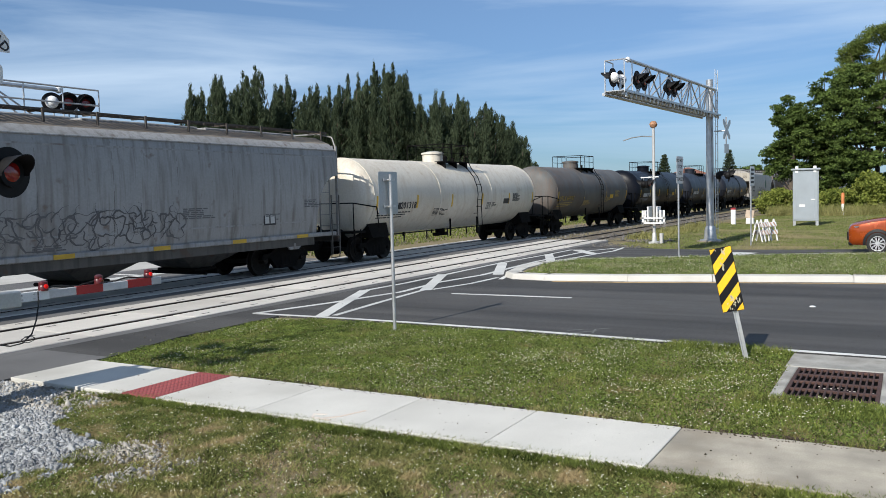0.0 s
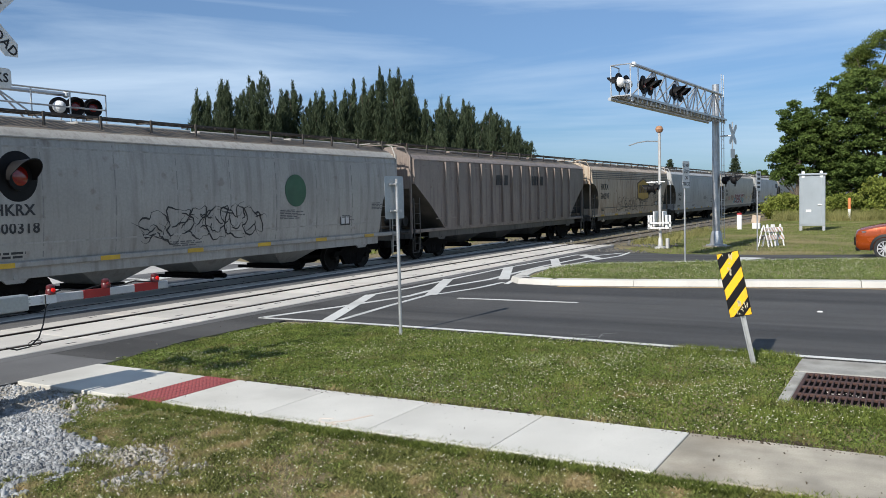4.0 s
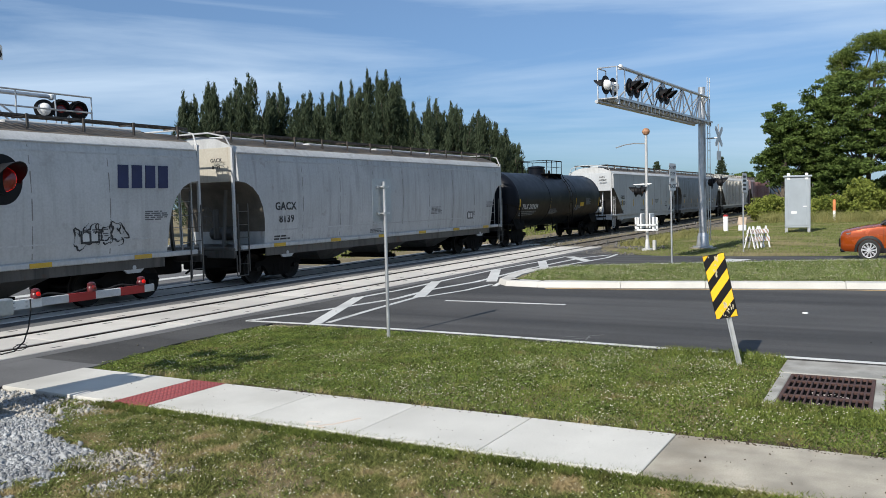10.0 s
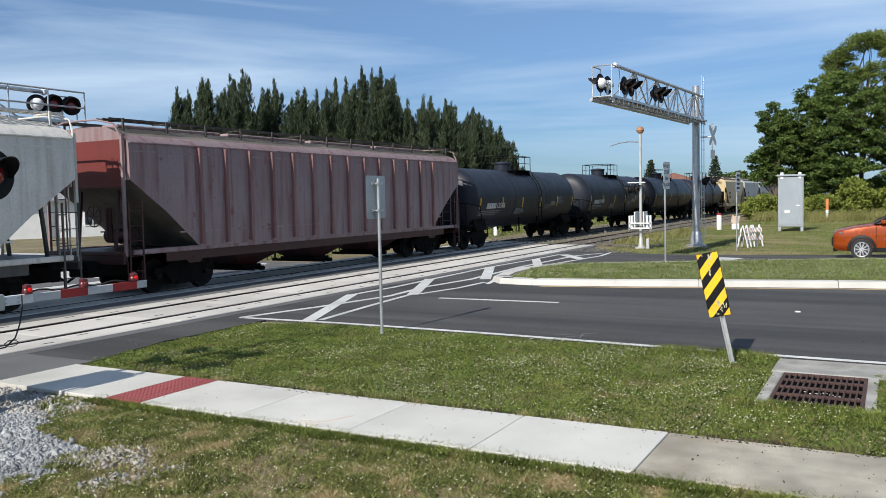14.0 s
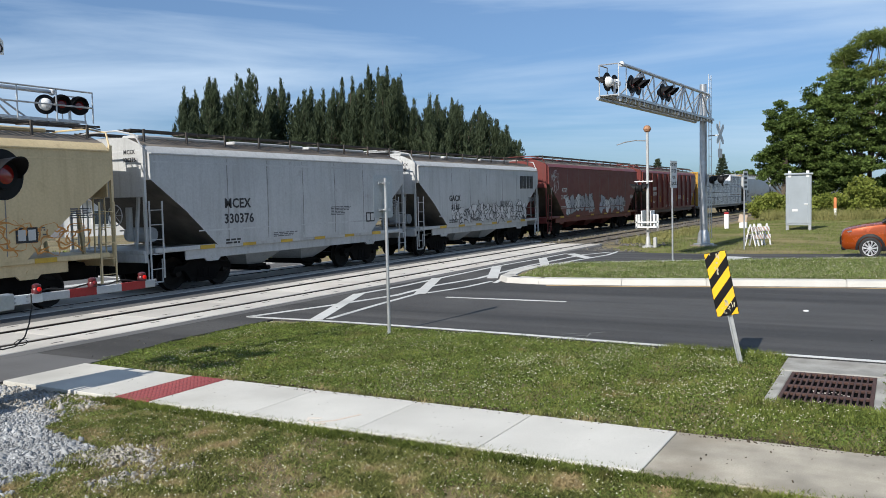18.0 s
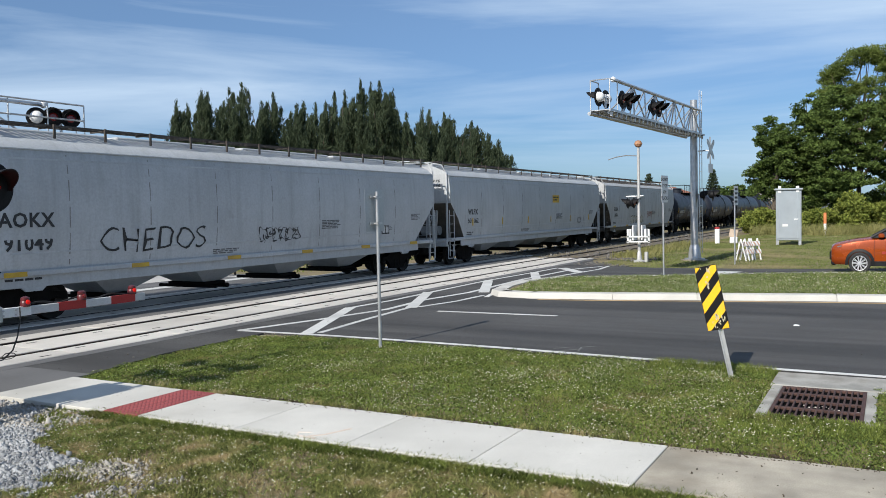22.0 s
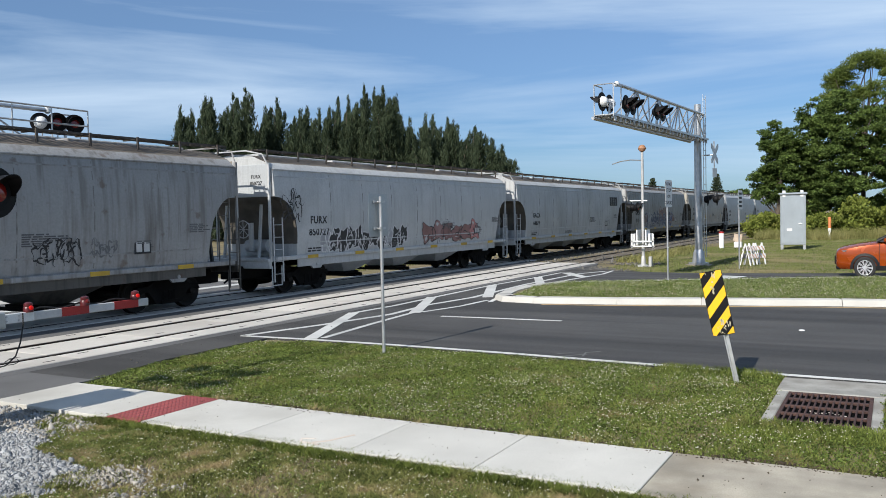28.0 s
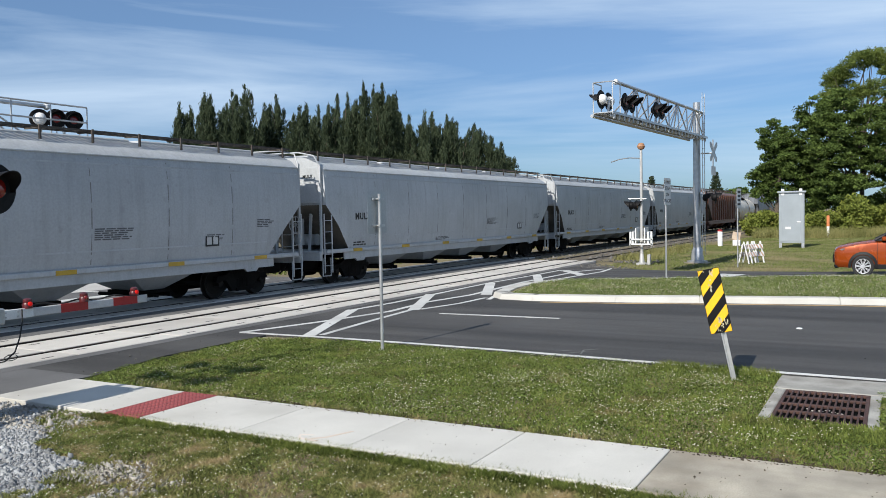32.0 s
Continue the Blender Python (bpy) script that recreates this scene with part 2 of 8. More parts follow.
RED = surface("red reflective sheeting", (0.36, 0.022, 0.02), 0.45, var=0.15)
WHITE = surface("white sheeting", (0.76, 0.76, 0.75), 0.5, var=0.06, patch=0.2, soil=(0.5, 0.48, 0.45))
YELLOW = surface("yellow sheeting", (0.85, 0.475, 0.01), 0.45, var=0.08, scale=6, patch=0.25, soil=(0.5, 0.35, 0.08))
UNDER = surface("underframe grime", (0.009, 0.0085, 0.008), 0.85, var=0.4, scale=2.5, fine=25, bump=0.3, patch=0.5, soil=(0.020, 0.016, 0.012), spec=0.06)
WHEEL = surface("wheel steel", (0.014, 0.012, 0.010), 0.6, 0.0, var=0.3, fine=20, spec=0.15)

# ---- building blocks ----


def finish(name, bm, smooth=35):
    me = bpy.data.meshes.new(name)
    bm.normal_update()
    bm.to_mesh(me)
    bm.free()
    if smooth:
        for p in me.polygons:
            p.use_smooth = True
        me.set_sharp_from_angle(angle=radians(smooth))
    return me


def put(name, me, material, parent=None, label="", m=None):
    """Links mesh data as one object under its thing."""
    if not me.materials:
        me.materials.append(material)
    ob = new(name, me)
    if me.materials[0] != material:
        ob.material_slots[0].link = "OBJECT"
        ob.material_slots[0].material = material
    if parent:
        ob.parent = parent
    if m is not None:
        ob.matrix_basis = m
    return tagged(ob, label)


def part(name, bm, material, parent=None, label="", smooth=35):
    return put(name, finish(name, bm, smooth), material, parent, label)


def thing(name, label, category, group="", m=None, kind=""):
    ob = new(name)
    ob.empty_display_size = 0.3
    if m is not None:
        ob.matrix_basis = m
    return tagged(ob, label, category, group, kind)


def box(bm, x0, x1, y0, y1, z0, z1, bevel=0.0, m=None):
    v = [bm.verts.new(c) for c in ((x0, y0, z0), (x1, y0, z0), (x1, y1, z0), (x0, y1, z0), (x0, y0, z1), (x1, y0, z1), (x1, y1, z1), (x0, y1, z1))]
    fs = [bm.faces.new([v[i] for i in q]) for q in ((3, 2, 1, 0), (4, 5, 6, 7), (0, 1, 5, 4), (1, 2, 6, 5), (2, 3, 7, 6), (3, 0, 4, 7))]
    if bevel:
        es = list({e for f in fs for e in f.edges})
        r = bmesh.ops.bevel(bm, geom=es, offset=bevel, segments=1, affect="EDGES")
        v = list({w for f in r["faces"] for w in f.verts} | {w for w in v if w.is_valid})
    if m is not None:
        bmesh.ops.transform(bm, matrix=m, verts=v)
    return bm


def rod(bm, a, b, r0, r1=None, n=10, caps=True):
    """A round bar from a to b."""
    a, b = Vector(a), Vector(b)
    r1 = r0 if r1 is None else r1
    w = (b - a).normalized()
    u = w.orthogonal().normalized()
    v = w.cross(u)
    ra, rb = [], []
    for i in range(n):
        t = 2 * math.pi * i / n
        d = u * math.cos(t) + v * math.sin(t)
        ra.append(bm.verts.new(a + d * r0))
        rb.append(bm.verts.new(b + d * r1))
    for i in range(n):
        j = (i + 1) % n
        bm.faces.new((ra[i], ra[j], rb[j], rb[i]))
    if caps:
        bm.faces.new(ra[::-1])
        bm.faces.new(rb)
    return bm


def pipe(bm, points, r, n=8):
    for a, b in zip(points, points[1:]):
        rod(bm, a, b, r, n=n)
    return bm


def prism(bm, outline, axis, a, b):
    """An outline in a plane pushed from a to b along axis ('x': outline (y, z), 'y': (x, z), 'z': (x, y))."""
    def at(p, h):
        return {"x": (h, p[0], p[1]), "y": (p[0], h, p[1]), "z": (p[0], p[1], h)}[axis]
    va, vb = [bm.verts.new(at(p, a)) for p in outline], [bm.verts.new(at(p, b)) for p in outline]
    k = len(outline)
    fs = [bm.faces.new(va), bm.faces.new(vb[::-1])]
    for i in range(k):
        fs.append(bm.faces.new((va[i], vb[i], vb[(i + 1) % k], va[(i + 1) % k])))
    bmesh.ops.recalc_face_normals(bm, faces=fs)
    return bm


def lathe(bm, outline, n=20, m=None):
    """An outline of (radius, height) turned about the z axis."""
    rings = []
    for r, z in outline:
        rings.append([bm.verts.new((max(r, 1e-4) * math.cos(2 * math.pi * i / n), max(r, 1e-4) * math.sin(2 * math.pi * i / n), z)) for i in range(n)])
    for p, q in zip(rings, rings[1:]):
        for i in range(n):
            j = (i + 1) % n
            bm.faces.new((p[i], p[j], q[j], q[i]))
    bm.faces.new(rings[0][::-1])
    bm.faces.new(rings[-1])
    if m is not None:
        bmesh.ops.transform(bm, matrix=m, verts=[v for r in rings for v in r])
    return bm


def loft(bm, sections, closed=True, caps=True):
    rows = [[bm.verts.new(c) for c in s] for s in sections]
    k = len(rows[0])
    fs = []
    for p, q in zip(rows, rows[1:]):
        for i in range(k if closed else k - 1):
            j = (i + 1) % k
            fs.append(bm.faces.new((p[i], p[j], q[j], q[i])))
    if caps:
        fs += [bm.faces.new(rows[0][::-1]), bm.faces.new(rows[-1])]
    bmesh.ops.recalc_face_normals(bm, faces=fs)
    return bm


def B():
    return bmesh.new()


@lru_cache(maxsize=None)
def letters(text, size, depth=0.004):
    """Lettering that reads along +x, stands up in z and faces -y."""
    cu = bpy.data.curves.new("lettering", "FONT")
    cu.body, cu.size, cu.extrude, cu.resolution_u = text, size, depth, 2
    cu.offset, cu.space_character = size * 0.022, 1.08
    cu.align_x = "CENTER"
    cu.align_y = "CENTER"
    ob = bpy.data.objects.new("lettering", cu)
    me = bpy.data.meshes.new_from_object(ob)
    bpy.data.objects.remove(ob)
    bpy.data.curves.remove(cu)
    me.transform(Matrix.Rotation(radians(90), 4, "X"))
    return me


# ---- ground, road and tracks ----
NEAR, TRACK, GAUGE = 14.22, 18.38, 1.505


def slab(name, outline, z0, z1, material, label="", kind="structure"):
    ob = part(name, prism(B(), outline, "z", z0, z1), material, smooth=0)
    return tagged(ob, label, "", "", kind)


def smooth_line(points, x):
    xs, ys = [p[0] for p in points], [p[1] for p in points]
    return float(np.interp(x, xs, ys))


GRASS_SOIL = surface("turf soil", (0.17, 0.14, 0.07), 0.95, var=0.35, scale=0.5, fine=25, bump=0.6, patch=0.7, soil=(0.22, 0.165, 0.10), size=2)
ROUGH_TURF = leaf("rough turf", (0.09, 0.12, 0.035), (0.26, 0.29, 0.10), 0.6, ((0.34, 0.28, 0.17), 0.30, 0.50, 0.75))
MEDIAN_TURF = leaf("clover turf", (0.05, 0.08, 0.02), (0.27, 0.33, 0.115), 1.2, ((0.34, 0.32, 0.20), 0.6, 0.55, 0.5))


def make_ground():
    bm = B()
    n = 60
    ring = [0, 8, 20, 45, 90, 200, 500, 1500, 3000]
    rows = [[bm.verts.new((r * math.cos(2 * math.pi * i / n) + 12, r * math.sin(2 * math.pi * i / n) + 8, -0.05)) for i in range(n)] for r in ring[1:]]
    c = bm.verts.new((12, 8, -0.05))
    for i in range(n):
        bm.faces.new((c, rows[0][i], rows[0][(i + 1) % n]))
    for p, q in zip(rows, rows[1:]):
        for i in range(n):
            j = (i + 1) % n
            bm.faces.new((p[i], q[i], q[j], p[j]))
    tagged(part("ground", bm, GRASS_SOIL, smooth=0), "flat sandy ground with worn turf to the horizon", "ground", "", "structure")


make_ground()

# two carriageways with a grassed median, and the asphalt apron round the tracks
NEAR_EDGE = [(-120, 12.9), (0, 12.55), (2, 12.6), (6, 12.85), (9, 12.95), (10.6, 12.9)]
KERB = [(-120, 27.5), (-20, 24.4), (-5, 23.0), (1.18, 22.2), (4.37, 21.5), (6.42, 20.97), (8.6, 20.6), (9.6, 20.75)]
FAR_KERB = [(-120, 44.0), (-20, 34.0), (-5, 31.9), (0.6, 30.6), (3.3, 29.6), (5.9, 28.2), (7.4, 27.5), (9.9, 26.2)]
FAR_EDGE = [(-120, 48.5), (-20, 38.5), (0, 34.2), (3.6, 33.3), (6.6, 32.9), (8.8, 33.0), (10.3, 33.8), (11.6, 35.2)]

YS = [-120, -60, -20, -10, -5, -2, 0, 1.2, 2, 3.3, 4.4, 6, 7.4, 8.6, 9.6, 10.3]
near_road = [(smooth_line(NEAR_EDGE, y), y) for y in YS] + [(12.9, 11.2), (10.2, 11.2), (8.4, 10.8), (-60, 10.8), (-60, 12.38), (37.5, 12.38), (35.2, 11.6)]
near_road += [(smooth_line(FAR_EDGE, y), y) for y in reversed(YS)]
road = slab("road", near_road, -0.3, -0.012, ASPHALT, "dark grey asphalt road with worn wheel tracks")
BED = surface("rubber flangeway filler", (0.012, 0.012, 0.012), 0.9)
slab("track_bed", [(-60, 12.5), (38.6, 12.5), (40.0, 20.2), (-60, 20.2)], -0.4, -0.045, BED, "dark filler under the crossing panels")
slab("apron", [(-60, 15.73), (39.0, 15.73), (39.6, 16.87), (-60, 16.87)], -0.3, -0.008, APRON, "grey asphalt between the two tracks")
slab("apron", [(-60, 19.9), (26, 19.9), (26, 24), (-60, 24)], -0.3, -0.014, APRON, "grey asphalt beyond the tracks")
slab("apron", [(-60, 12.38), (37.5, 12.38), (38.2, 12.71), (-60, 12.71)], -0.3, -0.008, APRON, "grey asphalt beside the near track")
slab("pavement_apron", [(-3, 10.78), (8.4, 10.78), (8.4, 12.36), (-3, 12.36)], -0.25, -0.006, APRON, "grey asphalt strip beside the near track")


def make_track(name, yc, panel_x0, panel_x1):
    t = thing(name, "railway track with steel rails on ballast and concrete crossing panels", "railway track", kind="structure")
    for s in (-1, 1):
        bm = B()
        prism(bm, [(-0.036, 0), (0.036, 0), (0.036, -0.03), (0.01, -0.045), (0.01, -0.15), (0.07, -0.17), (-0.07, -0.17), (-0.01, -0.15), (-0.01, -0.045), (-0.036, -0.03)], "x", -150, 600)
        part("rail", bm, RAIL, t).location = (0, yc + s * GAUGE / 2, 0.012)
        part("rail_head", box(B(), -150, 600, -0.03, 0.03, 0, 0.004), RAILTOP, t, smooth=0).location = (0, yc + s * GAUGE / 2, 0.0125)
    return t


track_near = make_track("track_1", NEAR, 2, 38)
track_far = make_track("track_2", TRACK, 2, 40)


def make_panels():
    """Precast crossing panels between and beside the rails, with dark joints and lifting slots."""
    bm = B()
    box(bm, 0, 2.40, -0.60, 0.60, -0.24, 0.006, 0.012)
    inner = finish("panel", bm, 0)
    bm = B()
    box(bm, 0, 2.40, -0.33, 0.33, -0.24, 0.006, 0.012)
    outer = finish("panel", bm, 0)
    bm = B()
    box(bm, -0.11, 0.11, -0.022, 0.022, 0.006, 0.0085)
    slot = finish("lifting_slot", bm, 0)
    for t, yc, x0, x1 in ((track_near, NEAR, -9.7, 38.6), (track_far, TRACK, -9.7, 40.0)):
        x, k = x0, 0
        while x < x1 - 0.1:
            for me, dy in ((inner, 0), (outer, -GAUGE / 2 - 0.42), (outer, GAUGE / 2 + 0.42)):
                p = put("panel", me, PANEL_CONCRETE, t)
                p.location = (x + 0.012, yc + dy, random.uniform(-0.003, 0.002))
                for sx in (0.45, 1.95):
                    put("lifting_slot", slot, RUBBER, p).location = (sx, 0.36 * (1 if dy == 0 else 0.4) * (-1 if k % 2 else 1), 0)
            x += 2.415
            k += 1


make_panels()

BALLAST = surface("ballast bed", (0.11, 0.103, 0.096), 0.95, var=0.3, scale=3, fine=14, bump=0.9, speck=0.5, speck_color=(0.20, 0.19, 0.18), size=3)
for tr, yc in ((1, NEAR), (2, TRACK)):
    for a, b in ((39.6, 600), (-150, -9.8)):
        bm = prism(B(), [(yc - 2.4, -0.3), (yc - 1.7, -0.06), (yc + 1.7, -0.06), (yc + 2.4, -0.3)], "x", a, b)
        tagged(part("ballast", bm, BALLAST, smooth=0), "grey crushed stone ballast under the track", "ballast", "", "stuff")
SLEEPER = surface("weathered sleeper", (0.10, 0.085, 0.07), 0.9, fine=20, bump=0.4)
sleeper_me = finish("sleeper", box(B(), -0.11, 0.11, -1.3, 1.3, -0.2, -0.035, 0.01), 0)
for i in range(90):
    for t, yc in ((track_near, NEAR), (track_far, TRACK)):
        put("sleeper", sleeper_me, SLEEPER, t).location = (39.9 + 0.54 * i, yc, random.uniform(-0.008, 0.004))

# pavement: new panels, a red tactile strip, and older worn concrete
walk_path = thing("pavement", "pale concrete footpath with a red tactile strip and older worn slabs", "footpath", kind="structure")
X0, X1 = 6.76, 8.06


def paving(y0, y1, material, name="slab", z=0.02):
    bm = box(B(), X0, X1, y0 + 0.0035, y1 - 0.0035, -0.16, z, 0.007)
    return part(name, bm, material, walk_path, smooth=0)


for y0, y1 in ((1.94, 3.48), (3.48, 4.90), (4.90, 6.37), (6.37, 7.88), (8.48, 10.72)):
    paving(y0, y1, CONCRETE)
strip = paving(7.88, 8.48, TACTILE, "tactile_strip", 0.022)
tagged(strip, "dark red tactile paving with raised domes")
dome = B()
for i in range(20):
    for j in range(9):
        lathe(dome, [(0.024, 0), (0.020, 0.004), (0.011, 0.006)], 6, pose(X0 + 0.05 + i * 0.0635, 7.93 + j * 0.0635, 0.022))
tagged(part("domes", dome, TACTILE, walk_path), "", "", "", "stuff")
y = 1.94
for k in range(7):
    paving(y - 3.05, y, OLD_CONCRETE, z=0.016 - 0.004 * (k % 3))
    y -= 3.05


# road markings, 4 mm proud of the asphalt
def line(points, width, name="road_line", material=ROADPAINT, z=-0.008):
    bm = B()
    pts = [Vector((*p, 0)) for p in points]
    left, right = [], []
    for i, p in enumerate(pts):
        d = (pts[min(i + 1, len(pts) - 1)] - pts[max(i - 1, 0)]).normalized()
        nrm = Vector((-d.y, d.x, 0)) * width / 2
        left.append(p + nrm)
        right.append(p - nrm)
    prism(bm, [(q.x, q.y) for q in left + right[::-1]], "z", z - 0.01, z)
    return tagged(part(name, bm, material, smooth=0), "worn white road marking on asphalt" if material == ROADPAINT else "faded yellow edge line", "road marking", "", "structure")


line([(smooth_line(NEAR_EDGE, y) + 0.12, y) for y in (-60, -20, -5, 0, 2, 4, 6, 8, 9.6, 10.4)] + [(12.95, 11.95)], 0.13)
for k in range(8):
    line([(17.28 + 0.05 * k, 9.60 - 12.2 * k), (17.38 + 0.05 * k, 6.60 - 12.2 * k)], 0.13)
# hatched keep-clear box in front of the tracks
line([(12.95, 11.95), (14.96, 11.42), (17.2, 11.0), (19.4, 11.2), (21.6, 10.95), (26.2, 11.25), (31.5, 11.2), (33.2, 10.6)], 0.16)
line([(13.3, 10.12), (15.5, 10.42), (17.7, 10.66)], 0.13)
line([(17.9, 10.5), (19.4, 10.2), (21.0, 10.18)], 0.13)
line([(16.99, 12.1), (19.0, 12.0), (21.4, 12.1), (25.6, 12.25), (29.3, 12.1), (32.0, 12.1)], 0.14)
line([(20.6, 9.9), (23.6, 10.65), (26.0, 10.75), (28.5, 10.5), (31.6, 10.2), (33.6, 10.4)], 0.14)
for a, b, w in (((13.1, 10.3), (17.2, 12.1), 0.27), ((17.7, 10.6), (21.4, 12.2), 0.30), ((21.8, 10.55), (25.6, 12.2), 0.32), ((26.3, 10.7), (29.5, 12.1), 0.32), ((29.9, 10.4), (32.0, 11.9), 0.4)):
    line([a, b], w, z=-0.0065)
line([(smooth_line(FAR_KERB, y) + 0.25, y) for y in (-20, -5, 0.6, 3.3, 4.6)], 0.13)
line([(smooth_line(FAR_KERB, y) + 0.12, y) for y in (7.2, 8.5, 9.8)], 0.2)
line([(28.3, 6.2), (31.6, 5.2)], 0.9)
line([(smooth_line(KERB, y) - 0.22, y) for y in (-60, -20, -5, 1.18, 4.37, 6.42, 8.3)], 0.11, material=YELLOWLINE)

# median: kerb stones round a raised grass bed
nose = [(20.75, 9.62), (21.3, 10.1), (22.6, 10.4), (24.4, 10.5), (26.2, 9.95)]
median_out = [(smooth_line(KERB, y), y) for y in (-120, -60, -20, -5, 1.18, 4.37, 6.42, 8.6)] + nose + [(smooth_line(FAR_KERB, y), y) for y in (7.4, 5.9, 3.3, 0.6, -5, -20, -60, -120)]
MEDIAN_SOIL = slab("median", [(x + 0.3 if i < 9 else x - 0.12, y - (0.3 if 8 <= i < 13 else 0)) for i, (x, y) in enumerate(median_out)], -0.2, 0.11, GRASS_SOIL, "raised grass median")


def make_kerb(name, pts, width, rise, seg=3.05):
    k = thing(name, "pale concrete kerb in cast lengths", "kerb", kind="structure")
    pts = [Vector(p) for p in pts]
    for a, b in zip(pts, pts[1:]):
        n = max(1, round((b - a).length / seg))
        for i in range(n):
            p, q = a.lerp(b, i / n), a.lerp(b, (i + 1) / n)
            d = (q - p).normalized()
            side = Vector((d.y, -d.x)) * width
            g = d * 0.006
            bm = B()
            lo, hi = [], []
            prof = [(0.0, -0.2), (0.0, -0.005), (0.10, rise - 0.02), (0.16, rise), (1.0, rise), (1.0, -0.2)]
            loft(bm, [[(c.x + side.x * u, c.y + side.y * u, z) for u, z in prof] for c in (p + g, q - g)])
            part("kerb_stone", bm, CURB, k, smooth=0)


make_kerb("kerb_1", [(smooth_line(KERB, y), y) for y in (-30, -12, -5, 1.18, 4.37, 6.42, 8.6)] + nose, 0.45, 0.14)
make_kerb("kerb_2", [nose[-1]] + [(smooth_line(FAR_KERB, y), y) for y in (7.4, 5.9, 3.3, 0.6, -5, -20)], 0.25, 0.12)

# ---- the train ----
SPEED = 24.15
WHEEL_R = 0.457


@lru_cache(maxsize=None)
def wheelset_mesh():
    bm = B()
    for s in (-1, 1):
        prof = [(0.09, 0.07), (0.15, 0.03), (0.33, 0.01), (0.39, 0.055), (WHEEL_R - 0.01, 0.07), (WHEEL_R, -0.03), (WHEEL_R + 0.028, -0.045), (WHEEL_R + 0.02, -0.07), (0.38, -0.07), (0.33, -0.03), (0.12, -0.07)]
        lathe(bm, prof, 18, pose(0, s * 0.7525, 0, 90 if s < 0 else -90))
        rod(bm, (0, s * 0.8, 0), (0, s * 1.05, 0), 0.10, n=12)
    rod(bm, (0, -0.8, 0), (0, 0.8, 0), 0.085, n=10)
    for s in (-1, 1):
        for i in range(3):
            t = 2 * math.pi * i / 3
            rod(bm, (0.05 * math.cos(t), s * 1.03, 0.05 * math.sin(t)), (0.05 * math.cos(t), s * 1.075, 0.05 * math.sin(t)), 0.016, n=6)
    return finish("wheelset", bm)


@lru_cache(maxsize=None)
def truck_mesh():
    bm = B()
    top = [(-1.12, 0.50), (-1.05, 0.66), (-0.72, 0.68), (-0.40, 0.86), (0.40, 0.86), (0.72, 0.68), (1.05, 0.66), (1.12, 0.50), (0.98, 0.48), (0.80, 0.54), (0.68, 0.50), (0.45, 0.20), (-0.45, 0.20), (-0.68, 0.50), (-0.80, 0.54), (-0.98, 0.48)]
    for s in (-1, 1):
        prism(bm, top, "y", s * 0.93, s * 1.08)
        prism(bm, [(-0.3, 0.18), (0.3, 0.18), (0.3, 0.28), (-0.3, 0.28)], "y", s * 0.90, s * 1.12)
        for i in (-0.2, 0, 0.2):
            rod(bm, (i, s * 1.02, 0.28), (i, s * 1.02, 0.55), 0.08, n=10)
    box(bm, -0.2, 0.2, -1.05, 1.05, 0.5, 0.78, 0.03)
    rod(bm, (0, 0, 0.78), (0, 0, 0.95), 0.2, n=14)
    for s in (-1, 1):
        box(bm, s * 0.36 - 0.05, s * 0.36 + 0.05, -0.9, 0.9, 0.35, 0.45)
    return finish("truck", bm)


WHEELSETS = {-1: [], 1: []}


def add_trucks(car, L, inset=2.3):
    for sx in (-1, 1):
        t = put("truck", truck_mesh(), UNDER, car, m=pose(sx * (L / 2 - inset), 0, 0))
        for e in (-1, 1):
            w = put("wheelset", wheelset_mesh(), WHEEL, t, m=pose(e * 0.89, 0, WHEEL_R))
            WHEELSETS[e].append(w)


@lru_cache(maxsize=None)
def coupler_mesh():
    bm = B()
    box(bm, 0, 0.55, -0.09, 0.09, 0.80, 0.98, 0.02)
    box(bm, 0.5, 0.80, -0.17, 0.14, 0.74, 1.02, 0.04)
    pipe(bm, [(0.3, 0.35, 0.85), (0.55, 0.38, 0.6), (0.75, 0.36, 0.48)], 0.03, 6)
    return finish("coupler", bm)


def add_couplers(car, L):
    for s in (-1, 1):
        put("coupler", coupler_mesh(), UNDER, car, m=pose(s * (L / 2 - 0.25), 0, 0, 0, 0, 0 if s > 0 else 180))


ROUND_SIDE = [(1.47, 1.20), (1.52, 1.50), (1.58, 2.1), (1.60, 2.7), (1.58, 3.3), (1.54, 3.70), (1.51, 3.90), (1.49, 3.94), (1.27, 4.14), (0.70, 4.38), (0.0, 4.44)]
FLAT_SIDE = [(1.57, 1.20), (1.58, 1.5), (1.59, 2.2), (1.59, 2.8), (1.59, 3.4), (1.58, 3.75), (1.57, 3.92), (1.54, 3.96), (1.36, 4.12), (0.8, 4.34), (0.0, 4.40)]


LOW_SIDE = [(y, z if z < 3.3 else z - 0.26) for y, z in FLAT_SIDE if z != 3.4]
SIDES = {"round": ROUND_SIDE, "flat": FLAT_SIDE, "low": LOW_SIDE}


def side_y(prof, z):
    return float(np.interp(z, [p[1] for p in prof], [p[0] for p in prof]))


